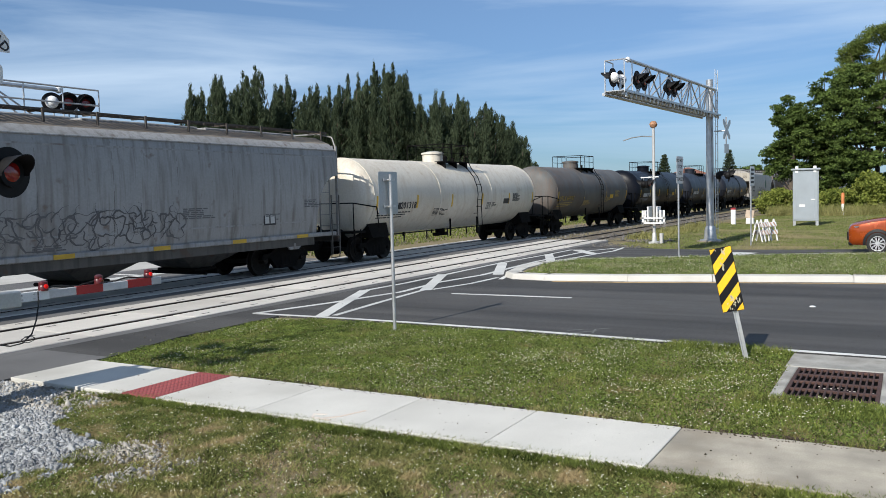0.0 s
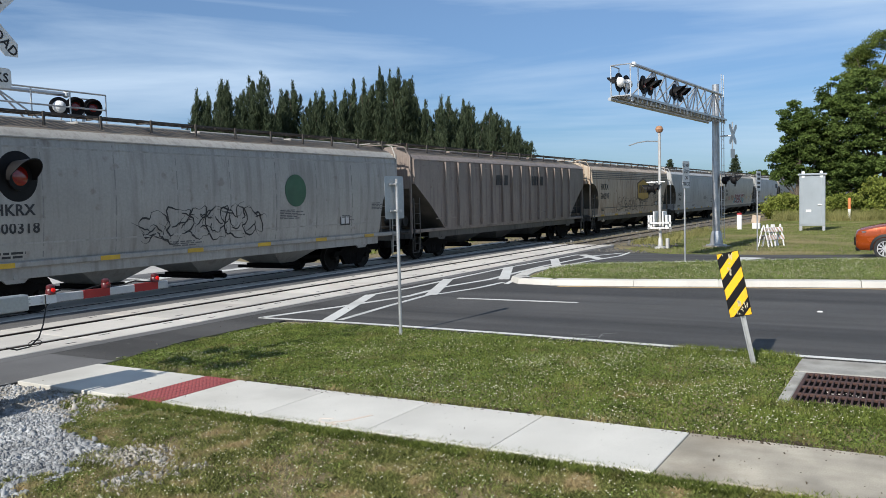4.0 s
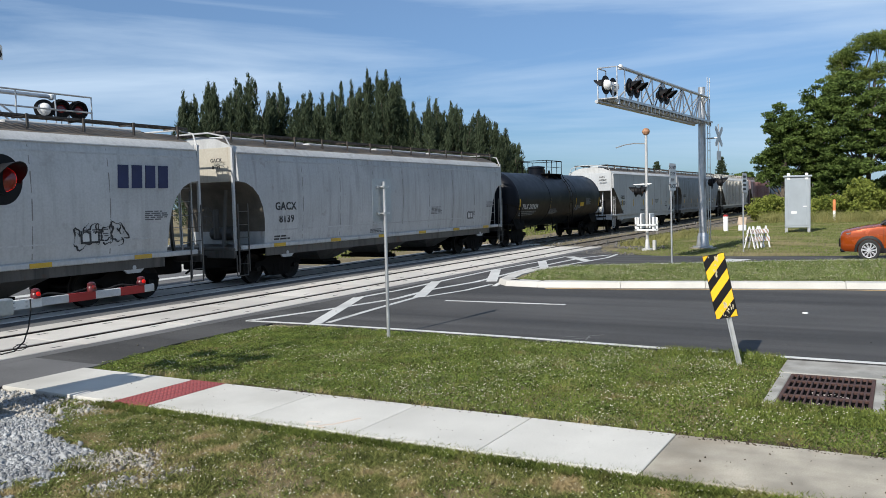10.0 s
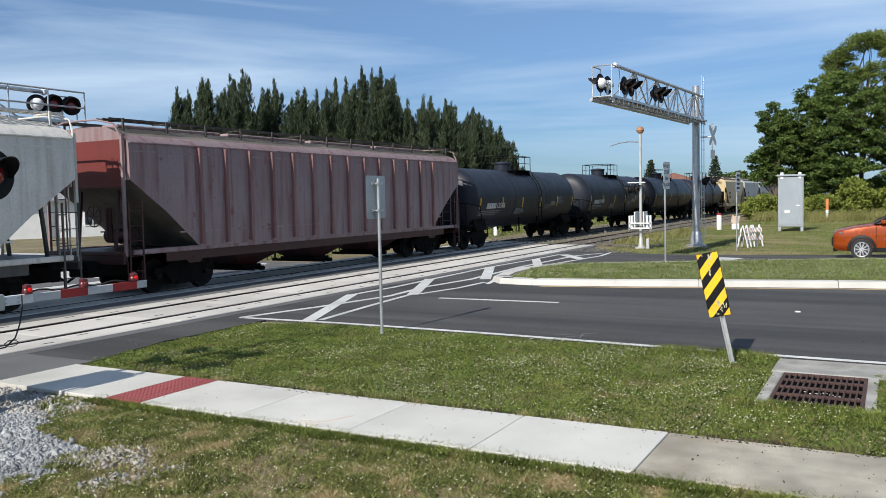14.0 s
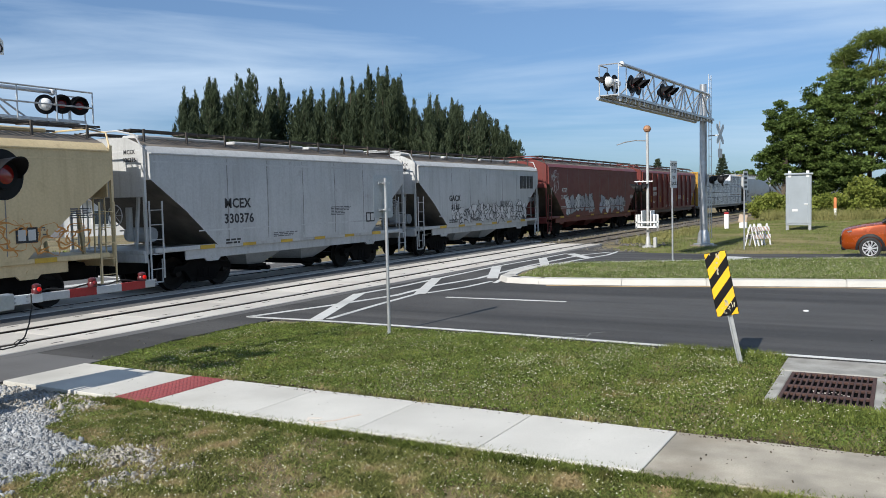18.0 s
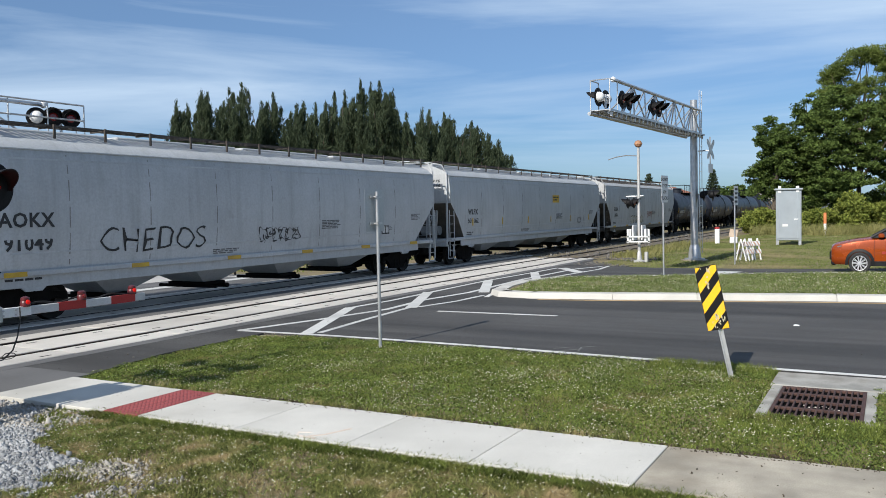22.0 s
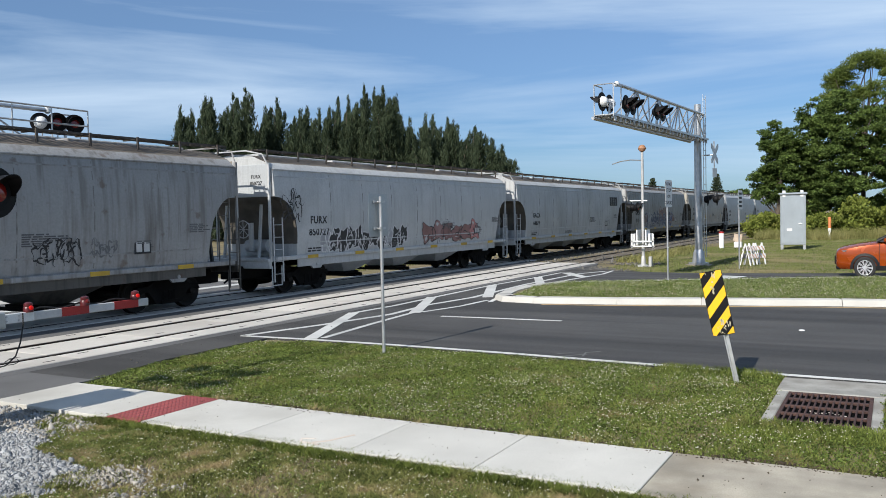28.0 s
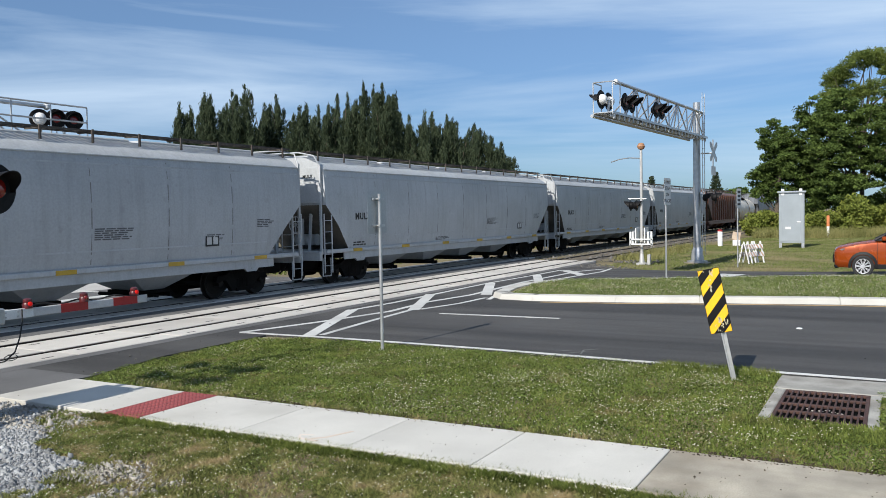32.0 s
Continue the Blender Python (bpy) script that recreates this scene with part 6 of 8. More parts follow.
def cantilever(name, base, tip_dx, z0, z1, lamp_sets, label, turn=0.0, pole_top=7.2, ladder=True, cross=True):
    """A signal bridge: pole, truss arm with a grated walkway, railings and hooded lights. The arm runs along +-x from the pole."""
    t = thing(name, label, "crossing signal", m=pose(*base, 0, 0, turn))
    L = abs(tip_dx)
    sg = 1 if tip_dx > 0 else -1
    part("pole", rod(B(), (0, 0, 0.5), (0, 0, pole_top), 0.175, 0.15, n=20), STEEL, t)
    part("pole_base", lathe(B(), [(0.46, 0.0), (0.46, 0.06), (0.30, 0.08), (0.25, 0.5), (0.19, 0.66), (0.175, 0.68)], 8), STEEL, t)
    part("footing", lathe(B(), [(0.58, -0.2), (0.58, 0.0)], 20), OLD_CONCRETE, t)
    part("upper_chord", rod(B(), (0, -0.26, z1), (sg * (L - 0.9), -0.26, z1 - 0.02), 0.06, n=10), STEEL, t)
    part("chord_cap", lathe(B(), [(0.04, -0.09), (0.085, -0.05), (0.085, 0.05), (0.04, 0.09)], 12, pose(sg * (L - 0.9), -0.26, z1 - 0.02)), WHITE_STEEL, t)
    for s in (-1, 1):
        part("lower_chord", rod(B(), (0, s * 0.34, z0), (sg * L * 0.98, s * 0.34, z0), 0.06, n=10), STEEL, t)
    n = int(L / 1.5)
    for i in range(n):
        x0, x1 = sg * (L - 1.6) * i / n, sg * (L - 1.6) * (i + 1) / n
        for s in (-1, 1):
            part("truss_post", rod(B(), (x0, s * 0.32, z0), (x0, -0.26, z1), 0.028, n=8), STEEL, t)
            part("truss_diagonal", rod(B(), (x0, -0.26, z1) if i % 2 else (x0, s * 0.32, z0), (x1, s * 0.32, z0) if i % 2 else (x1, -0.26, z1), 0.028, n=8), STEEL, t)
    w = grating_mesh(round(L, 1))
    put("walkway", w, STEEL, t, m=pose(sg * L / 2, -0.14, z0 + 0.06))
    k = int(L / 0.45)
    hang = finish("walkway_clip", box(B(), -0.03, 0.03, -0.03, 0.03, -0.16, 0.0), 0)
    for i in range(k):
        put("walkway_clip", hang, STEEL, t, m=pose(sg * L * (i + 0.5) / k, -0.44, z0 + 0.02))
    zt = z1 - 0.12
    xs = [sg * (L - 0.75), sg * (L - 0.02)]
    for y in (-0.46, 0.2):
        part("end_rail", rod(B(), (xs[0], y, zt), (xs[1], y, zt), 0.02, n=6), STEEL, t)
        for x in xs:
            part("rail_post", rod(B(), (x, y, z0), (x, y, zt), 0.02, n=6), STEEL, t)
    part("end_rail", rod(B(), (xs[1], -0.46, zt), (xs[1], 0.2, zt), 0.02, n=6), STEEL, t)
    for u, face, yl, zl in lamp_sets:
        x = sg * u
        bm = B()
        rod(bm, (x, yl, z0), (x, yl, z0 + zl + 0.12), 0.04, n=8)
        rod(bm, (x - 0.38, yl, z0 + zl), (x + 0.38, yl, z0 + zl), 0.03, n=8)
        part("lamp_bracket", bm, STEEL, t)
        for q in (-1, 1):
            flasher(t, pose(x + q * (0.34 if ladder else 0.28), yl, z0 + zl, 0, 0, face) @ Matrix.Translation((0, -0.12, 0)), False, None, 0.31 if ladder else 0.27, 0.42 if ladder else 0.30, BLACK if abs(face) < 90 else WHITE_STEEL)
    if ladder:
        put("ladder", ladder_mesh(pole_top + 0.1, 0.40), STEEL, t, m=pose(-0.2, -0.30, 0.3))
    if cross:
        bm = B()
        rod(bm, (0.0, -0.2, 4.9), (0.0, -0.72, 4.9), 0.03, n=8)
        rod(bm, (0.0, -0.72, 5.5), (0.0, -0.72, 4.0), 0.03, n=8)
        part("sign_bracket", bm, STEEL, t)
        crossbuck(t, pose(-0.05, -0.75, 4.95, 0, 0, -7), False, ALU)
        put("track_count_plate", finish("track_count_plate", round_plate(0.4, 0.4, 0.03), 0), ALU, t, "small square plate", pose(-0.05, -0.75, 4.1, 0, 0, -14))
        bm = B()
        rod(bm, (0.0, -0.2, 2.95), (0.0, -0.95, 2.95), 0.035, n=8)
        part("lamp_arm", bm, STEEL, t)
        for q in (-0.45, -0.85):
            flasher(t, pose(-0.1, q, 2.92, 0, 0, 20), False, None, 0.305, 0.3, BLACK)
    return t


cantilever("signal_bridge", (38.36, 7.88, 0), -12.0, 5.55, 6.72, [(7.1, -4, -0.36, 0.56), (10.25, -4, -0.28, 0.52), (11.55, 174, -0.16, 0.5)], "galvanised steel signal bridge over the road with hooded red lights", -3.2)
left_bridge = cantilever("signal_bridge", (5.86, 20.95, 0), 10.0, 4.72, 5.58, [(9.53, -22, -0.4, 0.5)], "steel signal bridge behind the tracks with red and white-backed lights", 0, 6.6, False, False)
flasher(left_bridge, pose(8.85, -0.3, 5.2, 0, 0, 155), False, None, 0.27, 0.30, WHITE_STEEL)
# a long walkway railing on the left bridge
bm = B()
for z in (5.15, 5.58):
    pipe(bm, [(0.3, -0.78, z), (10.0, -0.78, z)], 0.024, 6)
for i in range(9):
    rod(bm, (10.0 - 1.15 * i, -0.78, 4.72), (10.0 - 1.15 * i, -0.78, 5.58), 0.022, n=6)
part("walkway_railing", bm, STEEL, left_bridge)


MAST = surface("weathered aluminium", (0.50, 0.50, 0.49), 0.5, 0.3, var=0.12, patch=0.4, soil=(0.36, 0.35, 0.33))


def mast_signal():
    t = thing("gate_signal", "slim white crossing mast with an orange top lamp and gate machine", "crossing signal", m=pose(36.75, 9.98, 0))
    part("mast", rod(B(), (0, 0, 0.0), (0, 0, 5.12), 0.07, 0.06, n=14), MAST, t)
    part("top_lamp", lathe(B(), [(0.05, 0), (0.13, 0.04), (0.18, 0.15), (0.13, 0.27), (0.05, 0.31)], 16, pose(0, 0, 5.1)), surface("faded orange lamp", (0.33, 0.17, 0.09), 0.7, var=0.3, scale=9), t, "faded orange domed lamp")
    part("base", lathe(B(), [(0.26, -0.1), (0.26, 0.03), (0.12, 0.06), (0.09, 0.4), (0.07, 0.45)], 12), MAST, t)
    bm = B()
    pipe(bm, [(0, 0, 4.72), (-0.1, 0.5, 4.76), (-0.3, 0.9, 4.70), (-0.45, 1.25, 4.58)], 0.025, 6)
    part("bracket_arm", bm, STEEL, t)
    bm = B()
    rod(bm, (0.0, -0.22, 2.92), (0, 0.58, 2.92), 0.03, n=8)
    for y in (0.48, 0.24):
        rod(bm, (0.0, y, 2.92), (0.0, y, 2.72), 0.022, n=8)
    part("crossarm", bm, STEEL, t)
    for y, a in ((0.48, 180), (0.22, -2)):
        flasher(t, pose(-0.02, y, 2.62, 0, 0, a), False, None, 0.25, 0.3, BLACK)
    for s in (-1, 1):
        part("gate_machine", box(B(), -0.25, 0.25, s * 0.34 - 0.05, s * 0.34 + 0.05, 0.85, 1.45, 0.02), WHITE_STEEL, t)
        part("machine_plate", box(B(), -0.3, 0.3, s * 0.20 - 0.03, s * 0.20 + 0.03, 0.95, 1.62, 0.01), WHITE_STEEL, t)
    for z in (0.86, 1.08):
        part("frame_bar", box(B(), -0.34, -0.28, -0.58, 0.47, z, z + 0.06), WHITE_STEEL, t, smooth=0)
    for y in (-0.52, 0.42):
        part("frame_post", box(B(), -0.34, -0.27, y - 0.04, y + 0.04, 0.84, 1.45), WHITE_STEEL, t, smooth=0)
    part("junction_box", box(B(), -0.12, 0.06, -0.4, -0.26, -0.05, 0.42, 0.02), MAST, t)


mast_signal()


CAB = surface("brushed aluminium sheet", (0.37, 0.41, 0.44), 0.36, 0.3, var=0.05, scale=0.6, fine=1.5, bump=0.0, patch=0.25, soil=(0.33, 0.37, 0.41))


def signal_cabinet():
    t = thing("signal_cabinet", "tall aluminium signal cabinet on short legs in the grass", "equipment cabinet", m=pose(54.5, 5.55, -0.05, 0, 0, 6))
    part("body", box(B(), -0.35, 0.95, -0.72, 0.72, 0.30, 3.35, 0.02), CAB, t, smooth=0)
    part("roof", box(B(), -0.45, 1.05, -0.81, 0.81, 3.35, 3.47, 0.03), CAB, t, smooth=0)
    d = part("door", box(B(), -0.37, -0.35, -0.65, 0.65, 0.42, 3.25, 0.008), CAB, t, smooth=0)
    part("handle", box(B(), -0.41, -0.37, -0.52, -0.30, 1.55, 1.62, 0.01), WHITE_STEEL, d)
    for y in (-0.5, 0.5):
        part("stiffener", box(B(), -0.385, -0.37, y - 0.03, y + 0.03, 0.45, 3.2), CAB, d, smooth=0)
    for y in (-0.5, 0.5):
        part("lifting_eye", box(B(), -0.38, -0.30, y - 0.09, y + 0.09, 3.2, 3.6, 0.02), WHITE_STEEL, t)
    for x in (-0.25, 0.85):
        for y in (-0.63, 0.63):
            part("leg", box(B(), x - 0.08, x + 0.08, y - 0.08, y + 0.08, -0.05, 0.31), STEEL, t, smooth=0)
    part("label_plate", box(B(), -0.385, -0.376, 0.05, 0.35, 1.15, 1.3), WHITE, t, smooth=0)


signal_cabinet()


FADED_ORANGE = surface("sun-faded orange sheeting", (0.55, 0.36, 0.27), 0.6)


def barricade(x, y, turn):
    t = thing("barricade", "folded white and orange striped A-frame barricades on grass", "barricade", "barricades on the verge", pose(x, y, -0.05, 0, 0, turn))
    for s in (-1, 1):
        for u in (-0.24, 0.24):
            part("leg", box(B(), -0.02, 0.02, -0.025, 0.025, 0, 1.0, 0, pose(s * 0.23, u, 0, 0, -s * 13)), WHITE, t, smooth=0)
        for z in (0.74, 0.40):
            bo = part("board", box(B(), -0.012, 0.012, -0.31, 0.31, -0.10, 0.10, 0, pose(s * (0.25 - z * 0.225), 0, z, 0, -s * 13)), WHITE, t, smooth=0)
            for k in range(3):
                pts = [(-0.30 + k * 0.2, -0.098), (-0.21 + k * 0.2, -0.098), (-0.10 + k * 0.2, 0.098), (-0.19 + k * 0.2, 0.098)]
                bm = prism(B(), pts, "x", -0.016, 0.016)
                bmesh.ops.transform(bm, matrix=pose(s * (0.25 - z * 0.225), 0, z, 0, -s * 13), verts=bm.verts)
                part("stripe", bm, FADED_ORANGE, bo, smooth=0)


for i, (x, y, a) in enumerate(((38.6, 5.83, 80), (38.9, 5.66, 66), (39.2, 5.48, 52))):
    barricade(x, y, a)

t = thing("bollard", "white round marker bollard beside the track", "bollard", m=pose(56.65, 10.15, -0.05))
part("tube", lathe(B(), [(0.16, 0), (0.16, 1.0), (0.13, 1.05)], 14), WHITE, t)
part("cap", lathe(B(), [(0.17, 0.98), (0.17, 1.06), (0.1, 1.1)], 14), RED, t)
t = thing("relay_box", "tilted beige box with a white lid beside the track", "utility box", m=pose(57.3, 9.2, 0))
part("body", box(B(), -0.22, 0.22, -0.24, 0.24, -0.05, 0.34, 0.03), WHITE_STEEL, t)
part("lid", box(B(), -0.05, 0.05, -0.27, 0.27, 0.0, 0.55, 0.02, pose(0.18, 0.1, 0.32, 8, 14)), surface("beige steel", (0.42, 0.33, 0.25), 0.7), t)
t = thing("utility_marker", "orange-topped white utility marker post", "marker post", m=pose(71.2, 4.6, -0.05, 0, 4))
part("post", lathe(B(), [(0.11, -0.1), (0.11, 0.95), (0.11, 0.96)], 12), WHITE, t)
part("sleeve", lathe(B(), [(0.12, 0.95), (0.12, 1.75), (0.06, 1.82)], 12), ORANGE, t)


VOID = surface("drain darkness", (0.003, 0.003, 0.003), 0.9, spec=0.05)


GUTTER = surface("grey gutter concrete", (0.33, 0.32, 0.29), 0.85, var=0.25, scale=3.0, fine=60, bump=0.3, patch=0.9, soil=(0.15, 0.13, 0.105), speck=0.3, speck_color=(0.42, 0.41, 0.38))
PALE_TRASH = surface("pale stone in the pit", (0.55, 0.50, 0.46), 0.8)


def storm_drain():
    t = thing("storm_drain", "rusty cast-iron storm grate in a worn concrete surround", "storm drain", m=pose(0, 0, -0.02))
    y0, y1, x0, x1 = 0.28, 1.27, 9.93, 11.58
    for a in ((x1 + 0.01, 12.50, -2.6, 1.43), (x0 - 0.1, x1 + 0.005, y1, y1 + 0.13), (x0 - 0.1, x1 + 0.005, y0 - 0.12, y0)):
        part("surround", box(B(), *a, -0.2, 0.006 if a[0] < x1 else 0.012, 0.012), GUTTER, t, smooth=0)
    # no real depth: a black sheet below the bars paints in the pit's darkness
    part("pit", box(B(), x0, x1 - 0.003, y0 + 0.002, y1 - 0.002, -0.027, -0.0255), VOID, t, smooth=0)
    rnd = random.Random(3)
    for i in range(9):
        bm = bmesh.new()
        bmesh.ops.create_icosphere(bm, subdivisions=1, radius=1.0)
        bmesh.ops.transform(bm, matrix=Matrix.Diagonal((rnd.uniform(0.025, 0.045), rnd.uniform(0.02, 0.04), 0.006, 1)), verts=bm.verts)
        part("stone", bm, PALE_TRASH, t, "pale stone lying under the grate", 0).location = (x0 + rnd.uniform(0.45, 0.75), y0 + 0.08 + 0.85 * i / 9 * 0.75, -0.0235)
    for a, b in (((x0, x0 + 0.07), (y0, y1)), ((x1 - 0.07, x1), (y0, y1)), ((x0 + 0.07, x1 - 0.07), (y0, y0 + 0.045)), ((x0 + 0.07, x1 - 0.07), (y1 - 0.045, y1))):
        part("frame_bar", box(B(), *a, *b, -0.12, 0.004, 0.006), RUST, t, smooth=0)
    n, k = 14, 4
    bar = finish("grate_bar", box(B(), x0 + 0.05, x1 - 0.05, -0.011, 0.011, -0.025, 0.006, 0.003), 0)
    for i in range(1, n):
        put("grate_bar", bar, RUST, t, m=pose(0, y0 + 0.03 + (y1 - y0 - 0.06) * i / n, 0))
    cross = finish("cross_bar", box(B(), -0.032, 0.032, y0 + 0.03, y1 - 0.03, -0.025, 0.008, 0.006), 0)
    for i in range(1, k):
        put("cross_bar", cross, RUST, t, m=pose(x0 + (x1 - x0) * i / k, 0, 0))


storm_drain()
t = thing("road_stud", "small white reflective road stud on the asphalt", "road stud", m=pose(17.51, 1.66, -0.012))
part("stud", lathe(B(), [(0.06, 0), (0.055, 0.012), (0.03, 0.02)], 10), WHITE, t)


SILVER = surface("bright alloy", (0.62, 0.63, 0.65), 0.3, 0.4)


def suv():
    """A compact SUV, waiting; local +x is its front."""
    t = thing("suv", "bright orange compact car with a dark roof waiting at the crossing", "car", m=pose(32.2, -0.26, -0.012, 0, 0, 90) @ Matrix.Diagonal((1.0, 1.0, 1.09, 1.0)))
    paint_o = surface("orange car paint", (0.36, 0.060, 0.004), 0.25, 0.35, var=0.04, bump=0, coat=0.7)
    trim = surface("black plastic trim", (0.008, 0.008, 0.009), 0.5, spec=0.25)
    glass = surface("dark car glass", (0.012, 0.014, 0.016), 0.05, bump=0, coat=0.5)
    secs = []
    for x, zl, zs, zt, w in ((2.12, 0.34, 0.58, 0.78, 0.66), (2.08, 0.31, 0.62, 0.86, 0.78), (1.98, 0.29, 0.64, 0.92, 0.855), (1.72, 0.28, 0.68, 0.98, 0.89), (1.35, 0.27, 0.72, 1.05, 0.905), (0.95, 0.27, 0.74, 1.10, 0.905), (0.6, 0.26, 0.75, 1.12, 0.90), (-0.3, 0.26, 0.77, 1.14, 0.90), (-1.2, 0.27, 0.80, 1.17, 0.905), (-1.9, 0.30, 0.82, 1.16, 0.86), (-2.14, 0.42, 0.76, 1.05, 0.74)):
        half = [(0.0, zl), (w * 0.84, zl), (w * 0.97, zl + 0.10), (w, zs - 0.12), (w * 0.985, zs), (w, zs + 0.14), (w * 0.955, zt - 0.05), (w * 0.82, zt), (w * 0.55, zt + 0.035), (0.0, zt + 0.03)]
        secs.append([(x, -a, z) for a, z in half] + [(x, a, z) for a, z in half[-2:0:-1]])
    part("body", loft(B(), secs), paint_o, t, smooth=40)
    secs = []
    for x, zt, w in ((0.85, 1.15, 0.80), (0.35, 1.40, 0.70), (-0.1, 1.56, 0.63), (-0.9, 1.60, 0.62), (-1.6, 1.52, 0.62), (-2.0, 1.18, 0.74)):
        secs.append([(x, -w, max(1.14, zt - 0.02)), (x, -w * 0.9, zt), (x, w * 0.9, zt), (x, w, max(1.14, zt - 0.02)), (x, 0.82, 1.13), (x, -0.82, 1.13)])
    part("cabin", loft(B(), secs), glass, t, "dark tinted cabin glass", smooth=30)
    secs = [[(x, y, z + d) for y, d in ((-w, -0.01), (-w, 0.02), (w, 0.02), (w, -0.01))] for x, z, w in ((0.0, 1.555, 0.60), (-0.9, 1.605, 0.60), (-1.65, 1.53, 0.60))]
    part("roof", loft(B(), secs), trim, t, "black roof", smooth=30)
    for s in (-1, 1):
        bm = B()
        pipe(bm, [(0.88, s * 0.81, 1.14), (0.35, s * 0.71, 1.41), (-0.1, s * 0.64, 1.56)], 0.035, 6)
        part("roof_pillar", bm, trim, t)
        for x in (1.22, -1.42):
            w = put("wheel", finish("wheel", lathe(B(), [(0.20, -0.1), (0.30, -0.11), (0.335, -0.09), (0.34, 0.0), (0.335, 0.09), (0.30, 0.11), (0.235, 0.10), (0.22, 0.07)], 30, pose(0, 0, 0, 90))), RUBBER, t, "black tyre on a silver spoked rim", pose(x, s * 0.875, 0.34, 0, 0, 0 if s < 0 else 180))
            bm = B()
            for i in range(20):
                a = 2 * math.pi * (i // 2) / 10 + (0.09 if i % 2 else -0.09)
                rod(bm, (0.04 * math.cos(a), -0.085, 0.04 * math.sin(a)), (0.235 * math.cos(a), -0.10, 0.235 * math.sin(a)), 0.011, n=6)
            lathe(bm, [(0.06, 0.08), (0.05, 0.1), (0.02, 0.105)], 12, pose(0, 0, 0, 90))
            for i in range(30):
                a, b = 2 * math.pi * i / 30, 2 * math.pi * (i + 1) / 30
                rod(bm, (0.225 * math.cos(a), -0.095, 0.225 * math.sin(a)), (0.225 * math.cos(b), -0.095, 0.225 * math.sin(b)), 0.012, n=5)
            part("rim", bm, SILVER, w)
            part("brake_disc", rod(B(), (0, -0.055, 0), (0, -0.07, 0), 0.225, n=24), BLACK, w)
            arch = B()
            k = 14
            loft(arch, [[(x + r * math.cos(radians(-8 + 196 * i / k)), s * y, 0.34 + r * math.sin(radians(-8 + 196 * i / k))) for r, y in ((0.365, 0.84), (0.45, 0.88), (0.45, 0.945), (0.365, 0.965))] for i in range(k + 1)])
            part("wheel_arch", arch, trim, t)
        part("sill_trim", box(B(), -1.0, 1.0, s * 0.88 - 0.03, s * 0.88 + 0.03, 0.25, 0.40, 0.01), trim, t)
        bm = B()
        loft(bm, [[(x, s * y, z) for z in (z0, z1)] + [(x - 0.03, s * (y - 0.06), z) for z in (z1, z0)] for x, y, z0, z1 in ((2.10, 0.56, 0.76, 0.82), (1.99, 0.80, 0.79, 0.86), (1.80, 0.90, 0.85, 0.89))])
        part("headlight", bm, surface("headlight glass", (0.28, 0.29, 0.31), 0.12, 0.4, bump=0, coat=0.6), t, "clear headlight")
        part("wing_mirror", box(B(), 0.48, 0.66, s * 0.95 - 0.10, s * 0.95 + 0.06, 1.12, 1.26, 0.04), paint_o, t)
        part("door_seam", box(B(), 0.78, 0.79, s * 0.906 - 0.004, s * 0.906 + 0.004, 0.40, 1.1), trim, t, smooth=0)
        # a splash of dark red lettering on the door, as plain bars
        if s > 0:
            red = surface("dark red decal", (0.30, 0.03, 0.02), 0.4)
            for i in range(3):
                part("decal_bar", box(B(), -0.35, 0.55 - 0.1 * i, 0.903, 0.912, 0.62 + i * 0.14, 0.70 + i * 0.14), red, t, smooth=0)
        fog = part("fog_light", rod(B(), (2.05, s * 0.66, 0.50), (2.12, s * 0.66, 0.50), 0.06, n=10), trim, t)
    part("grille", box(B(), 2.02, 2.17, -0.6, 0.6, 0.42, 0.70, 0.03), trim, t)
    part("bumper_trim", box(B(), 1.95, 2.12, -0.72, 0.72, 0.26, 0.40, 0.04), trim, t)


suv()

# ---- beyond the tracks ----
HOUSE_WALL = surface("white house paint", (0.72, 0.72, 0.70), 0.7, var=0.05, scale=1.5)
ROOF = surface("brown roof tiles", (0.20, 0.09, 0.06), 0.8, fine=12, bump=0.5)
GREY_ROOF = surface("grey roof shingles", (0.25, 0.25, 0.26), 0.8, fine=10, bump=0.5)


